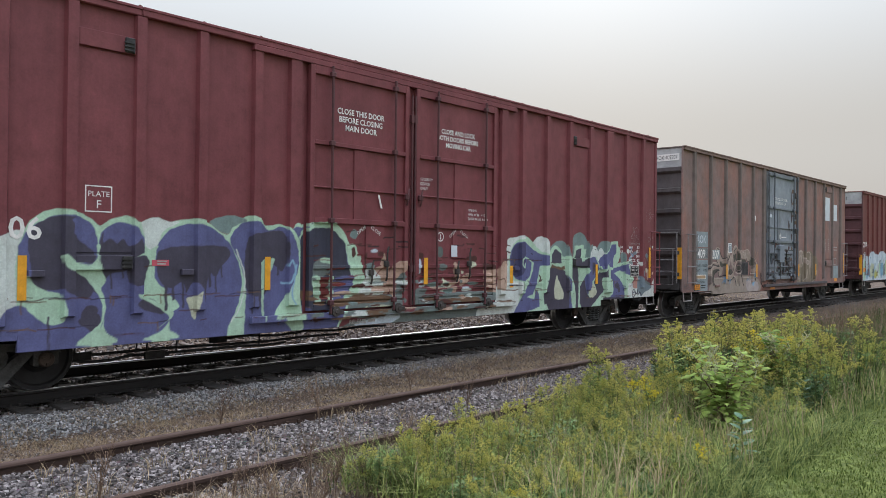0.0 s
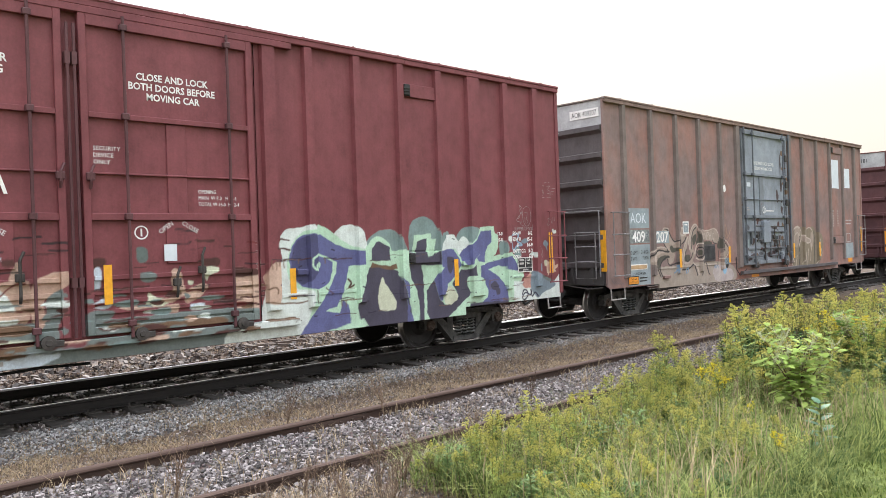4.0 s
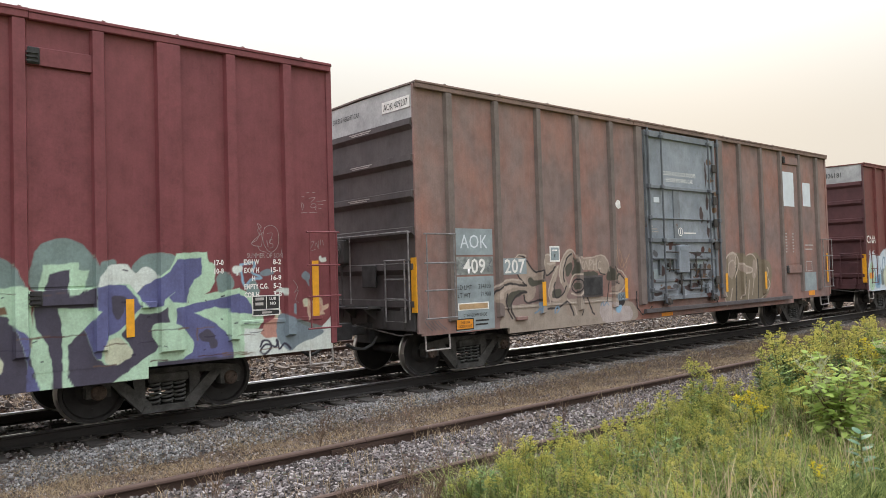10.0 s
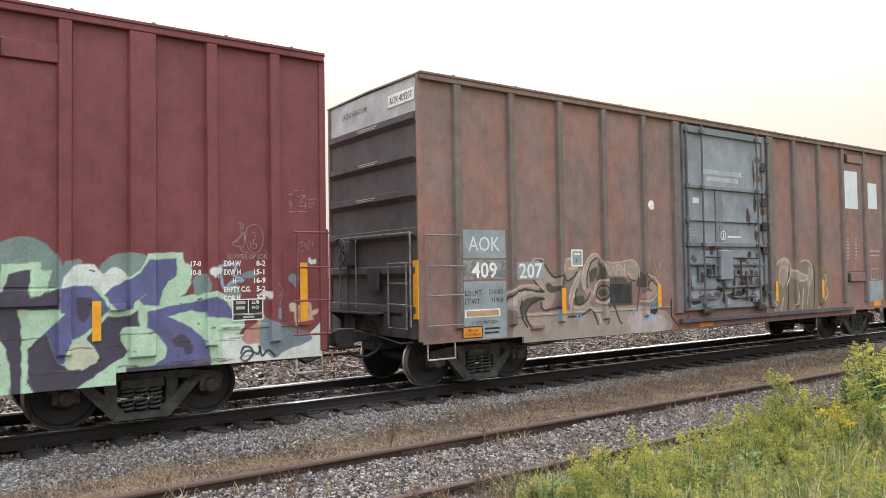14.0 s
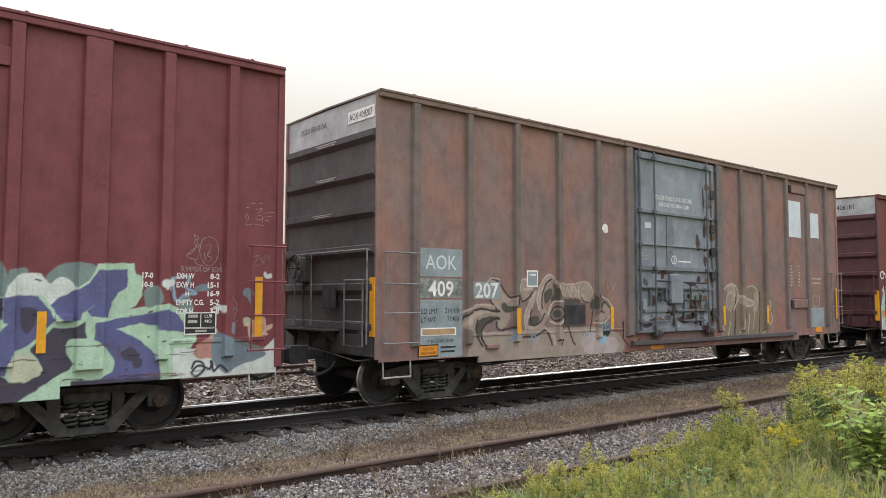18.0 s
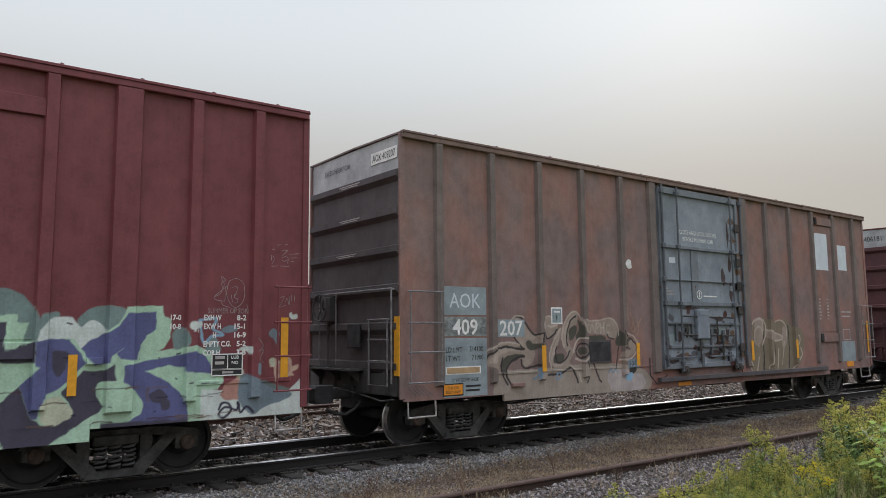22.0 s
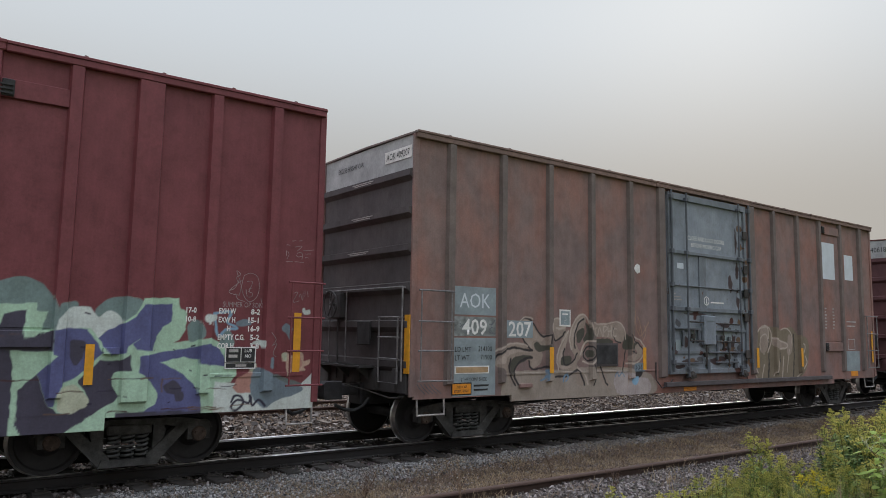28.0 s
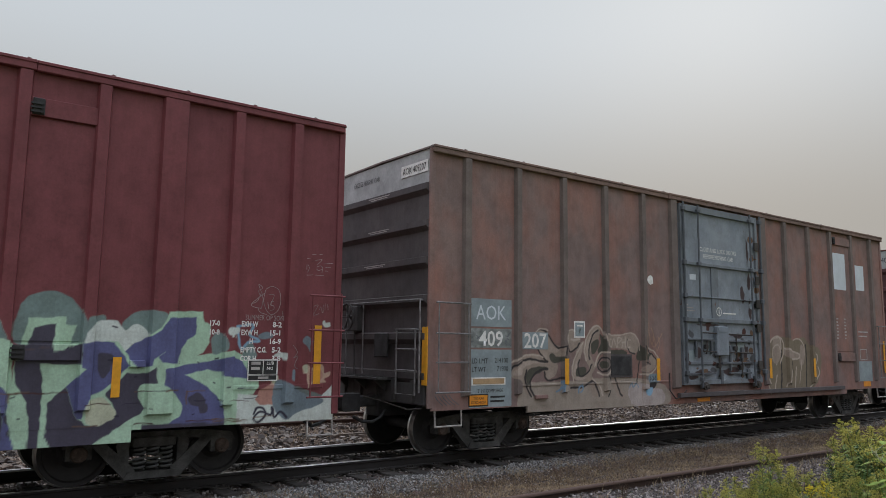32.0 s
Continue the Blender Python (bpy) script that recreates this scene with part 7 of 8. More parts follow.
def door_paint(x, z):
    """Dark rust and scuffs low on the grey door and along its closing edge."""
    c, rnd = Coat(x, z), random.Random(31)
    for a, b, w, h in ((-1.36, 1.62, 0.17, 0.16), (-0.9, 1.72, 0.16, 0.12), (-0.8, 1.3, 0.3, 0.07), (0.2, 1.32, 0.34, 0.09), (0.82, 1.7, 0.14, 0.26), (0.5, 2.1, 0.3, 0.05), (-1.2, 1.2, 0.2, 0.06), (0.78, 3.05, 0.09, 0.24), (1.06, 3.35, 0.08, 0.2), (1.08, 2.7, 0.07, 0.3), (1.05, 4.0, 0.06, 0.35), (-0.55, 2.32, 0.5, 0.03)):
        c.shape((0.075, 0.05, 0.05), [(a + w * rnd.uniform(0.5, 1.2) * math.cos(t), b + h * rnd.uniform(0.5, 1.2) * math.sin(t)) for t in (0, 0.7, 1.4, 2.1, 2.9, 3.6, 4.4, 5.3)])
    for k in range(60):
        a, b = (rnd.uniform(-1.5, 1.4), rnd.uniform(1.05, 2.35)) if k < 42 else (rnd.uniform(1.15, 1.42), rnd.uniform(1.2, 4.6))
        r = rnd.uniform(0.03, 0.11)
        c.shape((DARKRUST, RUSTY, (0.1, 0.1, 0.11), (0.33, 0.37, 0.41))[rnd.randrange(4)],
                [(a + r * rnd.uniform(0.6, 1.5) * math.cos(t), b + r * rnd.uniform(0.4, 1.2) * math.sin(t)) for t in (0, 1, 2.1, 3.1, 4.2, 5.3)])
    return c.rgba


def brown_boxcar():
    car = tagged(new("boxcar"), "weathered brown boxcar with a blue-grey sliding door", "boxcar", "boxcars of the train")
    half = 8.0
    posts = [(s * p, w) for s in (-1, 1) for p, w in ((1.72, 0.2), (2.72, 0.11), (3.86, 0.11), (5.0, 0.11), (6.14, 0.11), (7.29, 0.13))]
    sides(car, half, posts, (-1.58, 1.45), 0.78, BROWN, brown_paint, 0.012, post_mat=BROWN_POST)
    roof(car, half, BROWN_POST, 12)
    eaves(car, half, BROWN_EAVE, (-1.9, 1.7, 4.5))
    for s in (-1, 1):
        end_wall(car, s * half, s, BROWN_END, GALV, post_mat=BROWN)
        end_gear(car, s * half, s, BROWN_SOOT_SHADE, s < 0, WORN_GREY)
    running_gear(car, half, 6.5)
    gbox("side_sill", -5.9, 5.6, SHEET + 0.003, SHEET + 0.05, 0.67, 0.786, BROWN, car, brown_paint, 0.03)
    gbox("door_track", -1.7, 5.3, SHEET - 0.1, SHEET - 0.02, 0.8, 0.89, BROWN_END, car)
    rails = ((3.63, 0.07), (2.92, 0.025), (2.42, 0.09))
    door = sliding_door(car, -1.54, 1.42, 1.05, 4.9, GREY_DOOR, door_paint, -0.31, (-0.97, 1.04), rails, DOOR_ROD, (1.5, 1.98), DOOR_FRAME)
    dy = SHEET - 0.041
    bm = bmesh.new()
    box(bm, -0.4, 0.04, SHEET - 0.14, SHEET - 0.035, 1.66, 2.3, 0.02)
    box(bm, -0.36, 0.0, SHEET - 0.15, SHEET - 0.14, 2.18, 2.27)
    part("lock_box", bm, GREY_DOOR, door, "grey steel lock box")
    for x, a, b in ((-0.3, 1.2, 1.7), (0.35, 1.55, 2.1), (-0.75, 1.7, 2.0), (0.55, 1.2, 1.6)):
        handle_gear(door, x, SHEET - 0.06, a, b, STEEL_DARK)
    for z in (1.75, 2.15):
        bm = bmesh.new()
        rod(bm, [(-0.9, SHEET - 0.11, z), (1.0, SHEET - 0.11, z - 0.03)], 0.016, 6)
        part("cross_rod", bm, STEEL_DARK, door)
    for x in (-1.48, 1.49):
        bm = bmesh.new()
        rod(bm, [(x, SHEET - 0.12, 1.1), (x, SHEET - 0.12, 4.94)], 0.024, 8)
        for z in (1.3, 2.42, 2.92, 3.63, 4.8):
            box(bm, x - 0.05, x + 0.05, SHEET - 0.15, SHEET - 0.06, z - 0.05, z + 0.05, 0.008)
        part("edge_rod", bm, DOOR_ROD, door, "dark upright bar at the door's edge")
    for x0, x1, z in ((-1.4, -0.45, 1.28), (0.1, 0.95, 1.28), (0.05, 0.9, 1.98), (-1.4, -0.5, 2.0), (-0.2, 0.9, 1.5)):
        bm = bmesh.new()
        box(bm, x0, x1, SHEET - 0.11, SHEET - 0.06, z - 0.018, z + 0.018, 0.005)
        part("gear_bar", bm, DOOR_ROD, door)
    for x, z, w, h in ((-1.1, 1.8, 0.06, 0.34), (-0.55, 1.85, 0.05, 0.3), (0.15, 1.6, 0.05, 0.55), (0.62, 1.7, 0.08, 0.3), (-0.2, 1.2, 0.09, 0.3), (0.85, 1.25, 0.1, 0.22)):
        bm = bmesh.new()
        box(bm, x - w / 2, x + w / 2, SHEET - 0.1, SHEET - 0.06, z - h / 2, z + h / 2, 0.006)
        part("gear_plate", bm, DOOR_ROD, door)
    for z in (1.45, 2.3, 2.85, 3.4, 4.2):
        bm = bmesh.new()
        box(bm, 1.24, 1.4, SHEET - 0.12, SHEET - 0.085, z - 0.1, z + 0.1, 0.01)
        part("hinge_pad", bm, STEEL_DARK, door, "rust-eaten dark pad")
    for x, z, w, h in ((-1.3, 1.55, 0.2, 0.22), (-0.72, 1.72, 0.22, 0.2), (0.5, 1.75, 0.28, 0.24), (-1.2, 3.28, 0.22, 0.12)):
        plate("paper_patch", x, x + w, z, z + h, PATCH_WHITE if z > 3 else PATCH_GREY, door, SHEET - 0.036)
    for k, w in enumerate(("CLOSE AND LOCK DOORS", "BEFORE MOVING CAR")):
        text_mesh(w, 0.135, -0.12, 3.93 - 0.15 * k, LETTER, door, dy, squeeze=0.85)
    ring_mark(door, -0.2, 2.62, SHEET - 0.066, 0.1)
    bars(door, 0.0, 2.58, (0.5,), LETTER, y=SHEET - 0.036)
    bars(door, -1.4, 2.72, (0.12, 0.3, 0.34), LETTER_DIM, y=SHEET - 0.036)
    # stencil panel by the corner
    sy = SHEET - 0.004
    plate("stencil_panel", -7.2, -6.28, 2.13, 2.6, PATCH_GREY, car)
    plate("stencil_panel", -7.2, -6.28, 1.78, 2.1, PATCH_DIM, car, label="cracked grey number patch")
    plate("stencil_panel", -7.2, -6.28, 0.8, 1.75, PATCH_GREY, car)
    plate("stencil_panel", -6.05, -5.4, 1.76, 2.06, PATCH_GREY, car)
    text_mesh("AOK", 0.35, -6.74, 2.25, PATCH_WHITE, car, sy - 0.004, squeeze=0.88)
    text_mesh("409", 0.36, -6.74, 1.81, LETTER, car, sy - 0.004, bold=0.006)
    text_mesh("207", 0.36, -5.72, 1.79, LETTER, car, sy - 0.004, bold=0.006)
    text_mesh("LD LMT", 0.12, -7.16, 1.52, LETTER_BLACK, car, sy - 0.004, "LEFT", 0.85)
    text_mesh("214100", 0.12, -6.36, 1.53, LETTER_BLACK, car, sy - 0.004, "RIGHT", 0.85)
    text_mesh("LT WT", 0.12, -7.16, 1.38, LETTER_BLACK, car, sy - 0.004, "LEFT", 0.85)
    text_mesh("71900", 0.12, -6.36, 1.39, LETTER_BLACK, car, sy - 0.004, "RIGHT", 0.85)
    plate("tan_label", -7.16, -6.42, 1.16, 1.29, LETTER, car, sy)
    plate("tan_label", -7.13, -6.45, 1.18, 1.27, TAN, car, sy - 0.004)
    text_mesh("2\" HF COMP SHOE", 0.085, -6.75, 1.04, LETTER_BLACK, car, sy - 0.004, squeeze=0.8)
    plate("height_label", -7.22, -6.8, 0.82, 1.02, LETTER_BLACK, car, sy)
    plate("height_label", -7.2, -6.82, 0.84, 1.0, ORANGE, car, sy - 0.004)
    text_mesh("THIS CAR", 0.065, -7.01, 0.93, LETTER_BLACK, car, sy - 0.012, squeeze=0.8)
    text_mesh("EXCESS HEIGHT", 0.06, -7.01, 0.865, LETTER_BLACK, car, sy - 0.012, squeeze=0.75)
    bars(car, -6.75, 0.95, (0.32, 0.3), LETTER_BLACK, 0.07, 0.03, sy)
    plate("plate_mark", -4.73, -4.44, 1.98, 2.29, LETTER, car)
    plate("plate_mark", -4.7, -4.47, 2.01, 2.26, PATCH_GREY, car, sy)
    text_mesh("F", 0.13, -4.585, 2.05, LETTER, car, sy - 0.004)
    bars(car, -4.66, 2.19, (0.15,), LETTER, y=sy - 0.001)
    for x in (-5.0, -2.29, 1.8, 3.84):
        tape(car, x, 1.14, 1.6, (SHEET if x == -2.29 else POST) - 0.006)
    tape(car, 7.84, 1.2, 2.08, SHEET - 0.03, 0.09)
    bm = bmesh.new()
    box(bm, -half - 0.07, -half - 0.052, -1.54, -1.4, 1.18, 2.1)
    part("reflector_strip", bm, REFLECT, car, "amber reflective strip")
    plate("vent_plate", -3.79, -3.12, 1.24, 1.68, BROWN_END, car, SHEET, 0.02)
    plate("vent_plate", -3.75, -3.16, 1.28, 1.64, IRON, car, SHEET - 0.016, 0.012, "black recessed plate")
    bm = bmesh.new()
    n = [(0.11 * (0.7 + 0.45 * ((k * 7) % 5) / 5) * math.cos(math.tau * k / 8), 0.1 * math.sin(math.tau * k / 8)) for k in range(8)]
    prism(bm, [(-2.48 + a, 3.19 + b) for a, b in n], SHEET - 0.005, SHEET - 0.001)
    part("paint_splash", bm, LETTER, car)
    plate("white_patch", 5.16, 5.83, 3.42, 4.4, PATCH_WHITE, car, SHEET - 0.013)
    plate("white_patch", 6.42, 6.91, 3.46, 4.15, PATCH_WHITE, car)
    cover_plate(car, 5.08, 6.1, 4.62, 4.83, BROWN, None, 5.12)
    cover_plate(car, 5.08, 6.1, 1.52, 1.75, BROWN, None, 5.12)
    gbox("access_panel", 5.08, 6.1, SHEET - 0.012, SHEET, 1.78, 4.6, BROWN, car)
    for q in (5.2, 5.62):
        bars(car, q, 2.62, (0.1, 0.07, 0.1, 0.08, 0.1, 0.09, 0.07), LETTER_DIM, 0.085, 0.035, SHEET - 0.012)
    bars(car, 6.42, 2.3, (0.55, 0.5), LETTER_DIM, 0.12, 0.035)
    outline_box(car, 6.45, 6.85, 1.55, 1.85, SHEET, LETTER_DIM, 0.02)
    plate("stencil_panel", 6.28, 7.1, 0.98, 1.52, PATCH_GREY, car)
    plate("height_label", 6.55, 6.95, 0.84, 0.98, ORANGE, car, sy)
    plate("sill_label", -1.0, -0.55, 0.69, 0.77, ORANGE, car, SHEET)
    for a, b in ((-6.05, -5.1), (-4.9, -3.95), (-3.75, -2.8), (-2.6, -1.85)):
        gbox("repair_strip", a, b, SHEET - 0.012, SHEET, 1.12, 1.16, BROWN, car, brown_paint, 0.03)
    bm = bmesh.new()
    box(bm, -5.75, -5.45, SHEET - 0.06, SHEET - 0.005, 0.9, 0.97, 0.01)
    part("tie_bracket", bm, BROWN, car)
    bm = bmesh.new()
    rod(bm, [(-1.95, SHEET - 0.02, 1.3), (-1.98, SHEET - 0.04, 0.95), (-1.8, SHEET - 0.05, 0.78), (-1.6, SHEET - 0.04, 0.82), (-1.5, SHEET - 0.1, 0.95)], 0.012, 6)
    part("loose_cable", bm, IRON, car)
    rnd = random.Random(3)
    cracks = []
    for k in range(16):
        a, b = rnd.choice((rnd.uniform(-7.18, -7.02), rnd.uniform(-6.48, -6.32), rnd.uniform(-7.15, -6.35))), rnd.uniform(1.8, 2.06)
        cracks.append([(a, b), (a + rnd.uniform(-0.05, 0.05), b + rnd.uniform(-0.03, 0.03)), (min(-6.3, a + rnd.uniform(-0.02, 0.1)), min(2.09, max(1.79, b + rnd.uniform(-0.07, 0.07))))])
    chalk_lines(car, cracks, DOOR_ROD, SHEET - 0.006, 0.005, "crack", "dark hairline cracks in the patch")
    scuffs = [[(-7.9 + 0.07 * k, 1.02), (-7.84 + 0.075 * k, 0.94), (-7.74 + 0.08 * k, 0.86)] for k in range(5)]
    chalk_lines(car, scuffs, DOOR_ROD, SHEET - 0.004, 0.006, "scuff", "dark diagonal scuffs")
    bm = bmesh.new()
    rod(bm, [(-5.9, SHEET + 0.35, 0.62), (-5.55, SHEET + 0.2, 0.6), (-5.2, SHEET + 0.1, 0.63), (-5.06, SHEET + 0.05, 0.66)], 0.018, 6)
    box(bm, -5.1, -4.98, SHEET + 0.02, SHEET + 0.08, 0.63, 0.7, 0.01)
    part("release_rod", bm, IRON, car)
    ladder(car, -7.93, -7.33, -1.67, WORN_GREY)
    ladder(car, 7.33, 7.93, -1.67, WORN_GREY)
    # end writing
    e = -half - 0.01
    bm = bmesh.new()
    box(bm, e - 0.006, e, -1.42, -0.62, 4.66, 4.86)
    part("number_board", bm, LETTER, car)
    text_mesh("AOK 409207", 0.17, 0, 4.7, LETTER_BLACK, car, y=-1.02, squeeze=0.75, end=e - 0.01)
    text_mesh("EXCESS HEIGHT CAR", 0.13, 0, 4.74, LETTER_BLACK, car, y=0.55, squeeze=0.75, end=e - 0.004)
    for z, y in ((4.4, 0.0), (3.79, 0.0), (3.18, 0.1)):
        bm = bmesh.new()
        box(bm, -half - 0.08, -half - 0.074, y - 0.35, y + 0.35, z + 0.004, z + 0.02)
        box(bm, -half - 0.08, -half - 0.074, y - 0.28, y + 0.28, z - 0.026, z - 0.01)
        tagged(part("illegible_stencil", bm, LETTER_DIM, car), kind="stuff")
    return car


def far_paint(x, z):
    """Pale blue, mint and yellow letters, run together."""
    c, rnd = Coat(x, z), random.Random(8)
    c.shape(SKYWHITE, [(-9.1, 0.78), (-9.15, 1.6), (-8.9, 2.05), (-8.3, 1.95), (-7.6, 2.2), (-6.6, 2.05), (-5.6, 2.25), (-4.4, 2.0), (-3.4, 2.1), (-2.6, 1.8), (-2.5, 0.78)])
    for k in range(16):
        a, h = -9.0 + 0.4 * k + rnd.uniform(-0.1, 0.1), rnd.uniform(0.4, 0.95)
        b = rnd.uniform(0.8, 1.1)
        c.shape((MINT, LIGHTBLUE, GREYGREEN, CREAM, HAZEBLUE, (0.5, 0.48, 0.12), WHITE)[k % 7], [(a, b), (a - 0.08, b + h * 0.6), (a + 0.12, b + h), (a + 0.32, b + h * 0.9), (a + 0.4, b + h * 0.4), (a + 0.3, b)])
    for k in range(14):
        a, b = -8.9 + 0.45 * k, rnd.uniform(0.9, 1.4)
        c.stroke(rnd.choice((TEALDARK, HAZEBLUE, DARK)), [(a, b), (a + 0.1, b + 0.45), (a + 0.28, b + 0.5), (a + 0.25, b + 0.1)], 0.045)
    return c.rgba


def far_boxcar():
    car = tagged(new("boxcar"), "bright oxide red boxcar with turquoise graffiti", "boxcar", "boxcars of the train")
    half = 9.3
    posts = [(s * (2.2 + 0.88 * k), 0.13) for s in (-1, 1) for k in range(8)]
    sides(car, half, posts, (-1.6, 1.6), 0.78, FAR_RED, far_paint, 0.05)
    roof(car, half, RED_ROOF, 14)
    eaves(car, half, FAR_RED)
    for s in (-1, 1):
        end_wall(car, s * half, s, FAR_END_SHADE, GALV)
        end_gear(car, s * half, s, FAR_END_SHADE, s < 0)
    running_gear(car, half, 6.95)
    sliding_door(car, -1.55, 1.55, 1.0, 4.86, FAR_RED, None, 0.0, (-1.0, 1.0), ((3.62, 0.07), (2.9, 0.025), (2.36, 0.09)), FAR_RED, (1.3, 1.7))
    text_mesh("406181", 0.24, 0, 4.66, LETTER_BLACK, car, y=-0.6, squeeze=0.8, end=-half - 0.014)
    text_mesh("CNA", 0.36, -8.85, 2.39, LETTER, car, SHEET - 0.006, bold=0.006)
    text_mesh("406", 0.36, -8.85, 1.92, PATCH_WHITE, car, SHEET - 0.006)
    text_mesh("181", 0.36, -7.55, 1.92, PATCH_WHITE, car, SHEET - 0.006)
    plate("height_label", -9.12, -8.78, 1.2, 1.4, ORANGE, car, SHEET - 0.006)
    bm = bmesh.new()
    box(bm, -half - 0.07, -half - 0.052, -1.54, -1.4, 1.08, 2.02)
    part("reflector_strip", bm, REFLECT, car, "amber reflective strip")
    ladder(car, -9.24, -8.8, -1.67, FAR_RED)
    return car


CARS = [(red_boxcar(), RED_AT), (brown_boxcar(), BROWN_AT), (far_boxcar(), FAR_AT)]

# ---- plants and stones ----
def leaf_material(name, dark, light, glow=0.35, rough=0.55, per_island=True, low=0.1):
    m, n, l, b = node_mat(name)
    info, geo = n.new("ShaderNodeObjectInfo"), n.new("ShaderNodeNewGeometry")
    pick = n.new("ShaderNodeMath")
    pick.operation = "MULTIPLY_ADD"
    l.new(info.outputs["Random"], pick.inputs[0])
    pick.inputs[1].default_value = 0.5 if per_island else 1.0
    half = n.new("ShaderNodeMath")
    half.operation = "MULTIPLY"
    half.inputs[1].default_value = 0.5 if per_island else 0.0
    l.new(geo.outputs["Random Per Island"], half.inputs[0])
    l.new(half.outputs[0], pick.inputs[2])
    c = ramp(n, l, pick.outputs[0], [(low, dark), (0.9, light)])
    l.new(c, b.inputs["Base Color"])
    b.inputs["Roughness"].default_value = rough
    b.inputs["Specular IOR Level"].default_value = 0.12
    tr, mx = n.new("ShaderNodeBsdfTranslucent"), n.new("ShaderNodeMixShader")
    l.new(c, tr.inputs["Color"])
    mx.inputs[0].default_value = glow
    l.new(b.outputs[0], mx.inputs[1])
    l.new(tr.outputs[0], mx.inputs[2])
    l.new(mx.outputs[0], n["Material Output"].inputs["Surface"])
    return m


LEAF = leaf_material("goldenrod_leaf", (0.04, 0.085, 0.018), (0.45, 0.53, 0.17), 0.48, 0.7)
DARK_LEAF = leaf_material("mugwort_leaf", (0.04, 0.085, 0.03), (0.17, 0.26, 0.085), 0.3)
BLOOM = leaf_material("goldenrod_bloom", (0.65, 0.55, 0.06), (0.88, 0.74, 0.05), 0.45)
BUD = leaf_material("goldenrod_bud", (0.34, 0.36, 0.08), (0.7, 0.62, 0.19), 0.45, 0.7)
STEM = leaf_material("green_stem", (0.1, 0.12, 0.04), (0.2, 0.19, 0.07), 0.1)
BROAD = leaf_material("broad_leaf", (0.085, 0.16, 0.027), (0.36, 0.46, 0.12), 0.4, 0.8)
MILK = leaf_material("grey_green_leaf", (0.06, 0.13, 0.075), (0.12, 0.21, 0.12), 0.2)
CREAM_SPIKE = leaf_material("cream_flower", (0.5, 0.5, 0.32), (0.72, 0.72, 0.5), 0.3)
GRASS = leaf_material("green_grass", (0.03, 0.065, 0.015), (0.42, 0.45, 0.15), 0.38, 0.8, low=0.35)
LAWN = leaf_material("mown_grass", (0.045, 0.075, 0.014), (0.3, 0.33, 0.105), 0.3, 0.9)
STRAW = leaf_material("dry_straw", (0.13, 0.09, 0.055), (0.5, 0.39, 0.25), 0.2, 0.9)
WEED = leaf_material("dry_brown_weed", (0.1, 0.066, 0.048), (0.26, 0.18, 0.125), 0.15)


class Soup:
    """Vertices and faces gathered for one mesh."""

    def __init__(self):
        self.v, self.f = [], []

    def leaf(self, base, way, side, length, width, droop=0.25, fold=0.0):
        """A pointed leaf of two halves bent down along its length."""
        base, way, side = Vector(base), Vector(way).normalized(), Vector(side).normalized()
        up = side.cross(way)
        k = len(self.v)
        for t, w in ((0.0, 0.12), (0.3, 0.9), (0.62, 0.8)):
            c = base + way * length * t - Vector((0, 0, 1)) * droop * length * t * t
            self.v += [tuple(c - side * width * w / 2 + up * fold * width), tuple(c + side * width * w / 2 + up * fold * width)]
        self.v.append(tuple(base + way * length - Vector((0, 0, 1)) * droop * length))
        self.f += [(k, k + 1, k + 3, k + 2), (k + 2, k + 3, k + 5, k + 4), (k + 4, k + 5, k + 6)]

    def stick(self, a, b, r0, r1):
        a, b = Vector(a), Vector(b)
        d = (b - a).normalized()
        u = d.orthogonal().normalized()
        w = d.cross(u)
        k = len(self.v)
        for p, r in ((a, r0), (b, r1)):
            for q in range(3):
                g = math.tau * q / 3
                self.v.append(tuple(p + (u * math.cos(g) + w * math.sin(g)) * r))
        self.f += [(k + q, k + (q + 1) % 3, k + 3 + (q + 1) % 3, k + 3 + q) for q in range(3)]

    def crumb(self, c, r, rnd):
        k = len(self.v)
        g = rnd.uniform(0, math.tau)
        for q in range(3):
            self.v.append((c[0] + r * math.cos(g + 2.1 * q), c[1] + r * math.sin(g + 2.1 * q), c[2] - r * 0.5))
        self.v.append((c[0], c[1], c[2] + r * 0.9))
        self.f += [(k, k + 1, k + 3), (k + 1, k + 2, k + 3), (k + 2, k, k + 3), (k, k + 2, k + 1)]

    def mesh(self, name, material):
        me = bpy.data.meshes.new(name)
        me.from_pydata(self.v, [], self.f)
        me.materials.append(material)
        return me


def child(name, soup, material, parent, label=""):
    ob = new(name, soup.mesh(name, material))
    ob.parent = parent
    if label:
        ob["label"] = label
    return ob


def stem_curve(rnd, h, lean):
    a = rnd.uniform(0, math.tau)
    dx, dy = lean * math.cos(a), lean * math.sin(a)
    return lambda t: Vector((dx * t * t * h, dy * t * t * h, h * t))


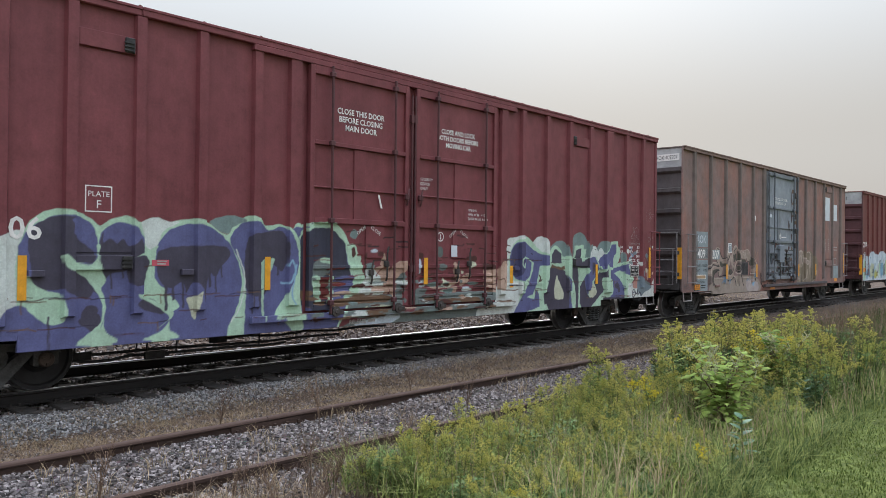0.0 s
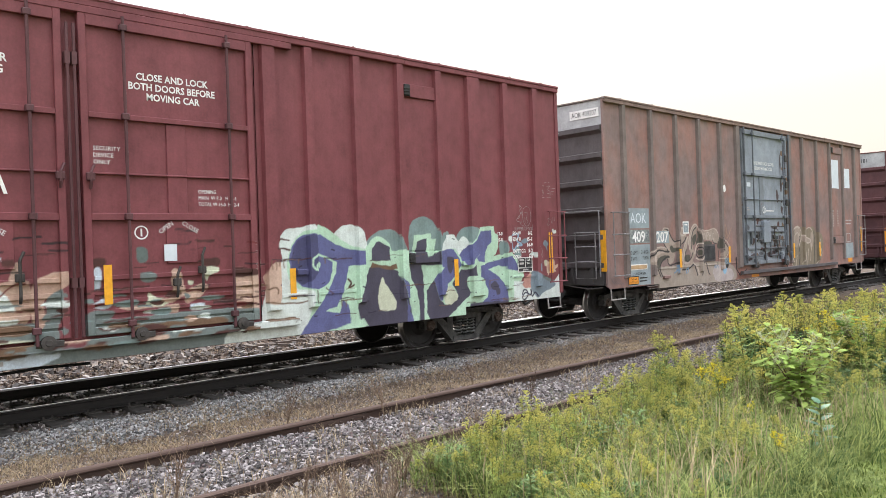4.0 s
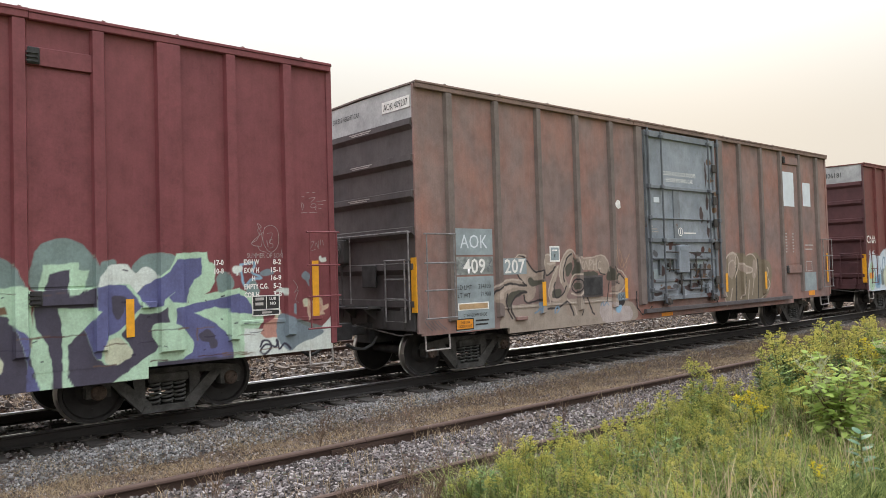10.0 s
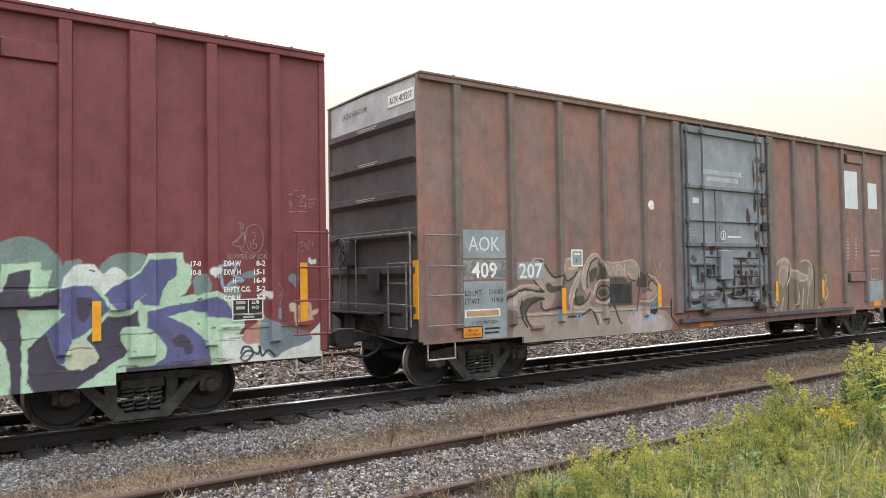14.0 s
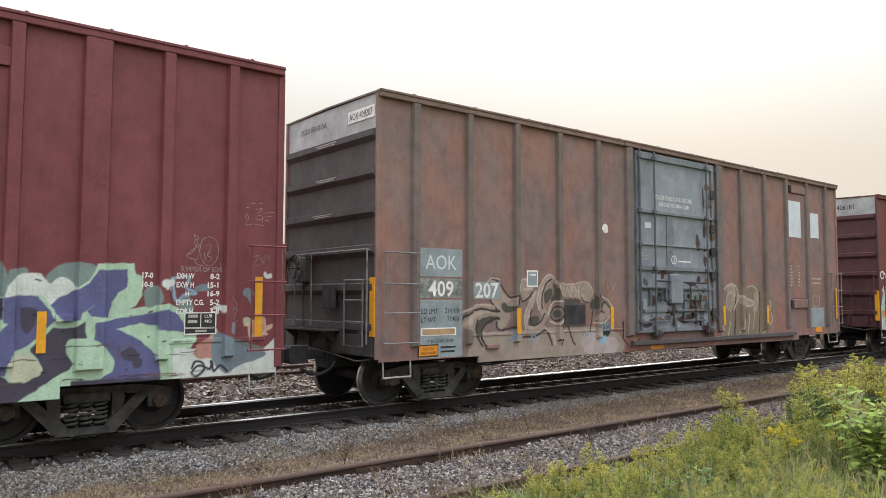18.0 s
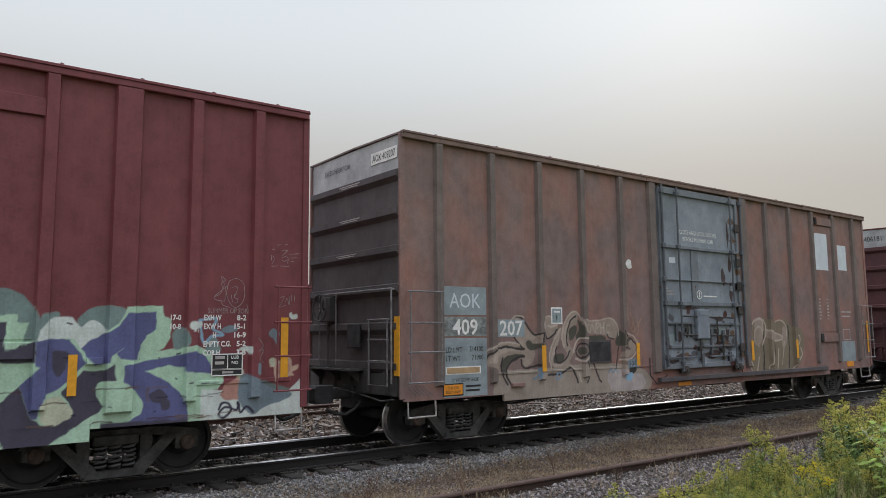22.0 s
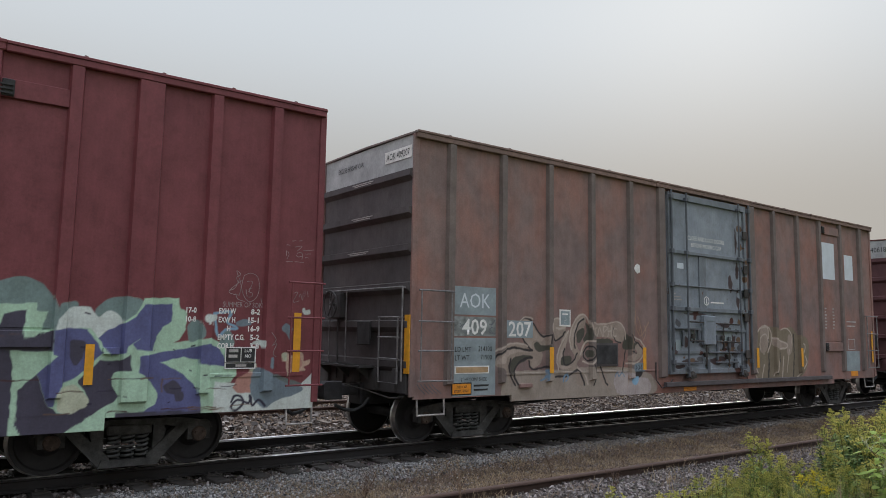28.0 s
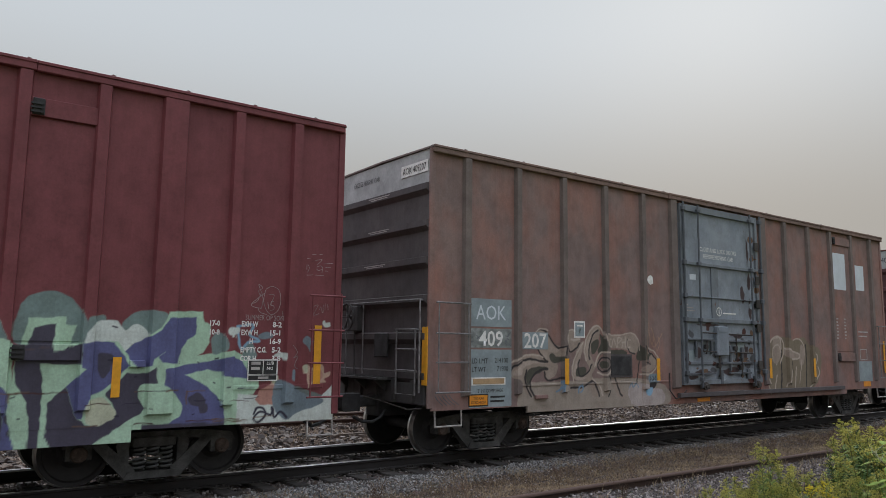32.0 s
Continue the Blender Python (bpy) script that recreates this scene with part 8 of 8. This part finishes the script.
def goldenrod(seed, h, flower, label, name="goldenrod_plant", leaf=None, broad=1.0):
    """A clump of upright leafy stems, each with a pointed plume."""
    rnd = random.Random(seed)
    top = tagged(new(name), label, "plant", "goldenrod along the siding" if flower else "mugwort along the siding")
    st, lv, fl = Soup(), Soup(), Soup()
    for s in range(rnd.choice((4, 5, 5))):
        hh = h * rnd.uniform(0.55, 1.1)
        off = Vector((rnd.uniform(-0.14, 0.14), rnd.uniform(-0.14, 0.14), 0))
        cv = stem_curve(rnd, hh, rnd.uniform(0.02, 0.25))
        pts = [off + cv(k / 6) for k in range(7)]
        for a, b in zip(pts, pts[1:]):
            st.stick(a, b, 0.0045, 0.0035)
        for k in range(int(60 * hh / 0.7)):
            t = rnd.uniform(0.1, 0.93)
            g = rnd.uniform(0, math.tau)
            way = Vector((math.cos(g), math.sin(g), rnd.uniform(0.2, 1.3)))
            size = (1.15 - 0.75 * t) * rnd.uniform(0.8, 1.2)
            lv.leaf(off + cv(t), way, Vector((-math.sin(g), math.cos(g), rnd.uniform(-0.3, 0.3))), 0.15 * size, 0.024 * size * broad, rnd.uniform(0.1, 0.8))
        for k in range(17 if flower else 0):     # short ascending plume branches
            t = rnd.uniform(0.76, 1.0)
            g = rnd.uniform(0, math.tau)
            length = (0.02 + 0.095 * (1.0 - t) / 0.24) * rnd.uniform(0.7, 1.3)
            base = off + cv(t)
            prev = base
            for i in range(1, 4):
                u = i / 3
                p = base + Vector((math.cos(g) * length * u, math.sin(g) * length * u, length * (1.25 * u - 0.75 * u * u)))
                st.stick(prev, p, 0.0014, 0.001)
                for j in range(3):
                    q = prev.lerp(p, rnd.random()) + Vector((rnd.gauss(0, 0.004), rnd.gauss(0, 0.004), rnd.uniform(0, 0.01)))
                    fl.crumb(q, rnd.uniform(0.0035, 0.0095), rnd)
                prev = p
    tagged(child("stem", st, STEM, top), kind="stuff")
    child("foliage", lv, leaf or LEAF, top)
    if not flower:
        return top
    tagged(child("flower_head", fl, flower, top, "pointed yellow plume" if flower is BLOOM else "yellow-green budding plume"), kind="stuff")
    return top


def knotweed(seed, h):
    rnd = random.Random(seed)
    top = tagged(new("knotweed_bush"), "bright green broad-leaved bush with cream flower spikes", "bush")
    st, lv, fl = Soup(), Soup(), Soup()
    for s in range(12):
        cv = stem_curve(rnd, h * rnd.uniform(0.65, 1.0), rnd.uniform(0.1, 0.5))
        pts = [cv(k / 8) for k in range(9)]
        for i, (a, b) in enumerate(zip(pts, pts[1:])):
            st.stick(a, b, 0.01 - i * 0.0008, 0.009 - i * 0.0008)
        for k in range(46):
            t = rnd.uniform(0.2, 1.0)
            g = rnd.uniform(0, math.tau)
            r = rnd.uniform(0.02, 0.2) * (1.1 - 0.5 * t)
            p = cv(t) + Vector((math.cos(g) * r, math.sin(g) * r, rnd.uniform(0, 0.06)))
            if k % 3 == 0:
                st.stick(cv(t), p, 0.003, 0.002)
            a = g + rnd.uniform(-0.8, 0.8)
            lv.leaf(p, (math.cos(a), math.sin(a), rnd.uniform(-0.1, 0.5)), (-math.sin(a), math.cos(a), rnd.uniform(-0.4, 0.4)), rnd.uniform(0.07, 0.13), rnd.uniform(0.05, 0.08), 0.35, 0.06)
        for k in range(9):
            g = rnd.uniform(0, math.tau)
            p = cv(rnd.uniform(0.75, 1.0))
            for j in range(16):
                u = j / 16
                fl.crumb(p + Vector((math.cos(g) * 0.07 * u + rnd.gauss(0, 0.006), math.sin(g) * 0.07 * u + rnd.gauss(0, 0.006), 0.09 * u)), 0.008 - 0.004 * u, rnd)
    tagged(child("stem", st, WEED, top), kind="stuff")
    child("foliage", lv, BROAD, top)
    tagged(child("flower_spike", fl, CREAM_SPIKE, top), kind="stuff")
    return top


def milkweed(seed):
    rnd = random.Random(seed)
    top = tagged(new("milkweed_plant"), "grey-green milkweed with broad paired leaves", "plant")
    st, lv = Soup(), Soup()
    st.stick((0, 0, 0), (0.03, 0.02, 0.42), 0.008, 0.006)
    for k in range(8):
        z = 0.1 + 0.045 * k
        for q in (0, math.pi):
            g = k * 1.5 + q + rnd.uniform(-0.2, 0.2)
            lv.leaf((0.03 * z / 0.42, 0.02 * z / 0.42, z), (math.cos(g), math.sin(g), 0.35 + 0.05 * k), (-math.sin(g), math.cos(g), 0), 0.19 - 0.008 * k, 0.07, 0.3, 0.05)
    child("stem", st, STEM, top)
    child("foliage", lv, MILK, top)
    return top


def dry_weed(seed):
    rnd = random.Random(seed)
    top = tagged(new("dry_weed"), "dead brown weed with thin branching stalks", "plant", "dry weeds by the rails")
    st = Soup()
    for s in range(5):
        cv = stem_curve(rnd, rnd.uniform(0.3, 0.55), rnd.uniform(0.1, 0.4))
        pts = [cv(k / 4) for k in range(5)]
        for a, b in zip(pts, pts[1:]):
            st.stick(a, b, 0.003, 0.0025)
        for k in range(8):
            p = cv(rnd.uniform(0.4, 1.0))
            g = rnd.uniform(0, math.tau)
            q = p + Vector((math.cos(g) * 0.06, math.sin(g) * 0.06, 0.08))
            st.stick(p, q, 0.002, 0.001)
            for j in range(3):
                st.crumb(p.lerp(q, rnd.random()), 0.006, rnd)
    child("stalk", st, WEED, top)
    return top


def scatter_plants():
    rnd = random.Random(21)
    kinds = [goldenrod(100 + k, h, f, lab) for k, (h, f, lab) in enumerate((
        (0.62, BUD, "budding goldenrod with narrow green leaves"), (0.7, BUD, "tall budding goldenrod with narrow leaves"), (0.66, BLOOM, "goldenrod with bright yellow plumes"),
        (0.58, BUD, "low budding goldenrod among grass"), (0.75, BUD, "leafy goldenrod coming into flower"), (0.6, BLOOM, "small goldenrod in yellow bloom"), (0.7, BUD, "goldenrod with greenish plumes")))]
    kinds += [goldenrod(140 + k, h, None, "dark green leafy mugwort without flowers", "mugwort_plant", DARK_LEAF, 1.7) for k, h in enumerate((0.55, 0.62))]
    used = set()
    for i in range(430):
        x = 3.85 + 9.8 * rnd.random() ** 1.25
        back = float(np.interp(x, [3.9, 5.5, 8, 11, 16], [4.35, 4.55, 4.75, 4.85, 4.9]))
        front = float(np.interp(x, [3.6, 4.5, 5.3, 6.3, 7.6, 9.5, 16], [2.65, 2.35, 2.2, 2.3, 2.45, 2.6, 2.7]))
        y = rnd.uniform(front, back)
        if math.hypot(x - 7.5, y - 2.85) < 0.5 or math.hypot(x - 6.53, y - 2.4) < 0.32:
            y = rnd.uniform(back - 0.5, back)
        size = float(np.interp(x, [3.9, 5.5, 7.2, 8.7, 9.7, 16], [0.6, 0.66, 0.66, 0.78, 1.28, 1.3])) * rnd.uniform(0.7, 1.15)
        size *= 0.72 if math.hypot(x - 7.2, y - 2.7) < 1.0 else 1.0
        size *= 0.75 + 0.35 * (y - front) / max(0.2, back - front)
        k = rnd.choices(range(9), (5, 5, 0.5, 5, 5, 0.5, 5, *((6, 6) if y < front + 0.6 or x > 9.4 else (2.2, 2.2))))[0]
        if i < 3:                                # the tall ones that stand out
            x, y, size, k = ((8.35, 3.75, 1.5, 1), (7.2, 3.65, 1.05, 2), (7.3, 4.35, 1.2, 4))[i]
        m = Matrix.Translation((x, y, ground_height(x, y) - 0.02)) @ Matrix.Rotation(rnd.uniform(0, math.tau), 4, "Z")
        if k in used:
            ob = copy_thing(kinds[k], m)
        else:
            ob = kinds[k]
            ob.matrix_basis = m
            used.add(k)
        ob.scale = (size,) * 3
    big = knotweed(7, 0.96)
    big.matrix_basis = pose(7.65, 3.05, ground_height(7.65, 3.05) - 0.02)
    other = copy_thing(big, pose(10.3, 3.4, ground_height(10.3, 3.4) - 0.02, 0, 0, 130))
    other.scale = (0.95,) * 3
    m = milkweed(3)
    m.matrix_basis = pose(6.53, 2.42, ground_height(6.53, 2.42) - 0.02)
    copy_thing(m, pose(9.2, 2.75, ground_height(9.2, 2.75) - 0.02, 0, 0, 70))
    w = dry_weed(5)
    spots = [(3.4, 4.2), (3.2, 4.5), (3.8, 4.55), (4.5, 4.7), (4.2, 4.85), (4.9, 4.95), (3.6, 4.6), (5.3, 5.0), (3.1, 4.9), (7.3, 7.3), (6.9, 5.9), (4.35, 7.25), (5.2, 6.6), (2.4, 5.6), (8.9, 7.4), (3.9, 4.3), (12.5, 8.6), (14.2, 8.2), (15.5, 7.7), (17.0, 8.4), (13.2, 5.6), (14.6, 5.2), (16.4, 5.4)]
    for i, (x, y) in enumerate(spots):
        p = Matrix.Translation((x, y, ground_height(x, y) - 0.02)) @ Matrix.Rotation(i * 2.3, 4, "Z")
        if i:
            o = copy_thing(w, p)
            o.scale = (0.7 + 0.07 * (i % 7),) * 3
        else:
            w.matrix_basis = p


scatter_plants()


def blades(name, label, material, count, place, height, width, bend, seed):
    """Many grass blades as one thing; place(rng) gives x and y."""
    rng = np.random.default_rng(seed)
    xy = place(rng, count)
    h = height(rng, xy)
    z = np.array([ground_height(x, y) for x, y in xy]) - 0.01
    g, b = rng.uniform(0, math.tau, count), rng.uniform(*bend, count) * h
    w = width * rng.uniform(0.6, 1.3, count)
    dx, dy = np.cos(g), np.sin(g)
    sx, sy = -dy, dx
    vs = np.zeros((count, 5, 3))
    for k, (t, f) in enumerate(((0, 1), (0, -1), (0.55, 0.8), (0.55, -0.8), (1, 0))):
        vs[:, k, 0] = xy[:, 0] + dx * b * t * t + sx * w * f / 2
        vs[:, k, 1] = xy[:, 1] + dy * b * t * t + sy * w * f / 2
        vs[:, k, 2] = z + h * t * (1 - 0.25 * t * b / np.maximum(h, 0.01))
    base = np.arange(count) * 5
    fs = [(int(i), int(i) + 1, int(i) + 3, int(i) + 2) for i in base] + [(int(i) + 2, int(i) + 3, int(i) + 4) for i in base]
    me = bpy.data.meshes.new(name)
    me.from_pydata(vs.reshape(-1, 3).tolist(), [], fs)
    me.materials.append(material)
    return tagged(new(name, me), label, "grass", kind="stuff")


def tufts(x0, x1, y0, y1, n_tufts, spread, lean=1.0):
    def place(rng, count):
        c = np.stack([x0 + (x1 - x0) * rng.random(n_tufts) ** lean, rng.uniform(y0, y1, n_tufts)], 1)
        return c[rng.integers(0, n_tufts, count)] + rng.normal(0, spread, (count, 2))
    return place


def even(x0, x1, y0, y1, lean=1.0):
    def place(rng, count):
        return np.stack([x0 + (x1 - x0) * rng.random(count) ** lean, rng.uniform(y0, y1, count)], 1)
    return place


def fringe(rng, count):
    x = 4.9 + 7.3 * rng.random(200) ** 1.4
    y = np.interp(x, [3.6, 4.5, 5.3, 6.3, 7.6, 9.5, 16], [2.6, 2.3, 2.1, 2.25, 2.3, 2.4, 2.5]) + rng.normal(0, 0.13, 200)
    return np.stack([x, y], 1)[rng.integers(0, 200, count)] + rng.normal(0, 0.07, (count, 2))


def lawn(rng, count):
    """Thick where the bank is near, thinning out all round."""
    k = int(count * 0.72)
    far = np.stack([rng.normal(2, 7, count - k), 2.5 - np.abs(rng.normal(0, 3.5, count - k))], 1)
    near = np.stack([4.2 + 17 * rng.random(k) ** 1.4 + rng.normal(0, 0.9, k), 2.55 - 2.6 * rng.random(k) ** 0.9 - np.abs(rng.normal(0, 0.5, k))], 1)
    return np.concatenate([near, far])


def spread(x0, x1, y0, y1, lean):
    """Mostly in the stretch given, and thinly past its start."""
    def place(rng, count):
        p = even(x0, x1, y0, y1, lean)(rng, count)
        k = count // 5
        p[:k, 0] = x0 - np.abs(rng.normal(0, 3.5, k))
        return p
    return place


blades("tall_grass", "tall arching green grass among the goldenrod", GRASS, 15000, tufts(3.9, 15, 2.2, 4.7, 420, 0.09, 1.4),
       lambda r, p: r.uniform(0.14, 0.5, len(p)), 0.0075, (0.5, 1.6), 1)
blades("fringe_grass", "long uncut grass leaning out along the edge of the weeds", GRASS, 5500, fringe, lambda r, p: r.uniform(0.06, 0.22, len(p)), 0.006, (0.6, 1.8), 21)
blades("straw_stalks", "dry yellow stalks among the goldenrod", STRAW, 1800, tufts(4.0, 14, 2.3, 4.6, 160, 0.12, 1.3), lambda r, p: r.uniform(0.25, 0.6, len(p)), 0.007, (0.05, 0.7), 22)
blades("mown_grass", "short bright mown grass on the bank", LAWN, 125000, lawn, lambda r, p: r.uniform(0.018, 0.055, len(p)), 0.009, (0.1, 0.9), 2)
blades("dry_grass", "tufts of dry straw-coloured grass between the tracks", STRAW, 60000, tufts(-2.5, 26, 7.2, 9.6, 800, 0.15, 1.5),
       lambda r, p: r.uniform(0.02, 0.12, len(p)), 0.006, (0.4, 1.9), 3)
blades("dry_litter", "brown dead weeds matted on the gravel between the tracks", WEED, 42000, tufts(-2.5, 24, 7.2, 9.9, 700, 0.16, 1.6), lambda r, p: r.uniform(0.02, 0.12, len(p)), 0.005, (0.6, 2.2), 23)
blades("verge_weeds", "brown dead weeds and straw at the edge of the siding", WEED, 3000, tufts(2.2, 11, 3.9, 5.15, 120, 0.12, 1.3), lambda r, p: r.uniform(0.05, 0.36, len(p)), 0.005, (0.2, 1.2), 24)
blades("verge_straw", "pale matted straw on the dirt beside the siding", STRAW, 8000, tufts(1.8, 9, 3.6, 5.1, 200, 0.13, 1.2), lambda r, p: r.uniform(0.03, 0.18, len(p)), 0.005, (0.4, 1.8), 25)
blades("dead_grass", "sparse dead grass along the siding rails", STRAW, 6000, tufts(0.5, 22, 4.4, 7.2, 260, 0.1, 1.4), lambda r, p: r.uniform(0.04, 0.22, len(p)), 0.006, (0.2, 1.2), 4)
blades("far_grass", "low brown grass beyond the main track", STRAW, 22000, tufts(-2, 46, 13.6, 26, 500, 0.3), lambda r, p: r.uniform(0.04, 0.2, len(p)), 0.009, (0.4, 1.6), 5)
blades("distant_weeds", "tangled brown and green weeds further along the siding", GRASS, 16000, tufts(10.5, 34, 2.6, 5.0, 380, 0.22, 1.3), lambda r, p: r.uniform(0.25, 0.95, len(p)), 0.009, (0.1, 0.7), 6)
blades("distant_dry_weeds", "tall dry brown weeds further along the siding", WEED, 13000, tufts(10.5, 34, 3.0, 5.2, 260, 0.2, 1.3), lambda r, p: r.uniform(0.35, 1.05, len(p)), 0.009, (0.05, 0.5), 7)


def stone_material(name, dark, mid, light):
    m, n, l, b = node_mat(name)
    geo, v = n.new("ShaderNodeNewGeometry"), n.new("ShaderNodeTexCoord").outputs["Object"]
    c = ramp(n, l, geo.outputs["Random Per Island"], [(0.0, dark), (0.5, mid), (1.0, light)])
    g = ramp(n, l, noise_tex(n, l, v, 60, 4), [(0.3, (0.75,) * 3), (0.7, (1.1,) * 3)])
    c = mixc(n, l, 1.0, c, g, "MULTIPLY")
    # brown dust lies thicker away from the shoulder's fresh stone
    sep, east = n.new("ShaderNodeSeparateXYZ"), n.new("ShaderNodeMapRange")
    l.new(v, sep.inputs[0])
    l.new(sep.outputs["X"], east.inputs["Value"])
    for k, x in (("From Min", 5.0), ("From Max", 15.0), ("To Min", 0.05), ("To Max", 0.6)):
        east.inputs[k].default_value = x
    patch = ramp(n, l, noise_tex(n, l, v, 0.9, 4), [(0.35, (0.35,) * 3), (0.65, (1.5,) * 3)])
    c = mixc(n, l, mixc(n, l, 1.0, east.outputs[0], patch, "MULTIPLY"), c, (0.1, 0.077, 0.064))
    l.new(c, b.inputs["Base Color"])
    b.inputs["Roughness"].default_value = 0.9
    return m


def shoulder(rng, count):
    """Fresh stone along the main track, in a strip that narrows with distance."""
    x = 28 * rng.random(count) ** 2.1
    k = count // 8
    x[:k] = -np.abs(rng.normal(0, 5, k))
    low = np.interp(x, [0, 5, 9, 14, 28], [8.75, 8.95, 9.35, 9.6, 9.7])
    return np.stack([x, low + (9.97 - low) * rng.random(count) ** 0.8 + rng.normal(0, 0.05, count)], 1)


def stones(name, label, material, count, place, size, seed):
    rng = np.random.default_rng(seed)
    xy = place(rng, count)
    z = np.array([ground_height(x, y) for x, y in xy])
    s = rng.uniform(*size, count)
    corner = np.array([(a, b, c) for c in (-1, 1) for b in (-1, 1) for a in (-1, 1)], float)
    vs = corner[None] * rng.uniform(0.45, 1.0, (count, 8, 3)) * s[:, None, None] / 2 * rng.uniform(0.6, 1.2, (count, 1, 3))
    a, t = rng.uniform(0, math.tau, count), rng.uniform(-0.7, 0.7, count)
    x, y, zz = vs[..., 0], vs[..., 1], vs[..., 2]
    y, zz = y * np.cos(t)[:, None] - zz * np.sin(t)[:, None], y * np.sin(t)[:, None] + zz * np.cos(t)[:, None]
    x, y = x * np.cos(a)[:, None] - y * np.sin(a)[:, None], x * np.sin(a)[:, None] + y * np.cos(a)[:, None]
    vs = np.stack([x + xy[:, 0, None], y + xy[:, 1, None], zz + (z + s * 0.15)[:, None]], -1)
    quad = ((0, 2, 3, 1), (4, 5, 7, 6), (0, 1, 5, 4), (2, 6, 7, 3), (0, 4, 6, 2), (1, 3, 7, 5))
    fs = [tuple(int(i) * 8 + q for q in f) for i in range(count) for f in quad]
    me = bpy.data.meshes.new(name)
    me.from_pydata(vs.reshape(-1, 3).tolist(), [], fs)
    me.materials.append(material)
    return tagged(new(name, me), label, "ballast", kind="stuff")


BALLAST = stone_material("grey_ballast", (0.05, 0.05, 0.051), (0.18, 0.177, 0.177), (0.42, 0.41, 0.4))
BALLAST_PINK = stone_material("pinkish_ballast", (0.035, 0.03, 0.029), (0.14, 0.12, 0.115), (0.4, 0.355, 0.34))
BALLAST_BROWN = stone_material("brown_ballast", (0.045, 0.033, 0.025), (0.12, 0.088, 0.065), (0.26, 0.2, 0.155))
FAR_GREY = stone_material("dusty_grey_ballast", (0.04, 0.035, 0.032), (0.125, 0.105, 0.093), (0.27, 0.24, 0.215))
RUBBLE = stone_material("mixed_rubble", (0.012, 0.011, 0.011), (0.075, 0.06, 0.052), (0.34, 0.31, 0.28))
stones("siding_ballast", "pinkish grey crushed stone in the siding", BALLAST_PINK, 44000, spread(0.3, 26, 4.85, 7.3, 1.8), (0.018, 0.046), 11)
stones("verge_gravel", "scattered stones in the dirt beside the siding", BALLAST_PINK, 4500, spread(1.5, 10, 3.7, 4.95, 1.4), (0.015, 0.04), 26)
stones("main_ballast", "grey crushed stone on the shoulder of the main track", BALLAST, 30000, shoulder, (0.018, 0.046), 12)
stones("strip_gravel", "scattered fine gravel in the dry strip", BALLAST_PINK, 13000, spread(0.3, 24, 7.3, 9.5, 1.5), (0.015, 0.035), 13)
stones("far_ballast", "brown crushed stone beyond the main track", BALLAST_BROWN, 24000, even(-1, 40, 12.3, 21.0, 1.2), (0.03, 0.1), 14)
stones("far_rubble", "black and white rubble strewn beyond the main track", RUBBLE, 5000, even(-1, 36, 12.7, 17.0, 1.2), (0.05, 0.16), 34)
stones("yard_ballast", "dusty grey crushed stone of the third track", FAR_GREY, 16000, even(-2, 44, 17.1, 27.0, 1.2), (0.04, 0.1), 35)
stones("track_ballast", "sooty crushed stone between the sleepers", BALLAST_PINK, 9000, even(-1.0, 26, 9.9, 12.5, 1.5), (0.03, 0.055), 15)


# ---- debris beyond the main track ----
def debris():
    rnd = random.Random(9)
    for k in range(60):
        x, y = rnd.uniform(0, 30), rnd.uniform(12.9, 16.5)
        bm = bmesh.new()
        w, d = rnd.uniform(0.3, 1.5), rnd.uniform(0.05, 0.14)
        box(bm, -w / 2, w / 2, -d / 2, d / 2, 0, rnd.uniform(0.03, 0.09), 0.006)
        ob = part("timber_scrap", bm, TIE_OLD)
        ob.matrix_basis = pose(x, y, ground_height(x, y) - 0.005, rnd.uniform(-4, 4), rnd.uniform(-3, 3), rnd.uniform(0, 180))
        tagged(ob, "broken weathered timber lying beside the track", "timber", "timber scraps by the main track")


debris()


# ---- what moves ----
def motions():
    for car, x in CARS:
        walk(car, [(t, pose(x + r, MAIN_Y, 0.0)) for t, r in ROLL])
    # the wheels roll with the train
    times, rolls = [t for t, r in ROLL], [r for t, r in ROLL]
    rows, last = [], None
    for k in range(0, 321):
        t = k / 10
        turn = math.degrees((float(np.interp(t, times, rolls)) - rolls[0]) / 0.43)
        if last is None or abs(turn - last) > 50 or k == 320:
            rows.append((t, turn))
            last = turn
    for w in WHEELSETS:
        x, z = w.location.x, w.location.z
        walk(w, [(t, pose(x, 0, z, 0, a, 0)) for t, a in rows])


motions()
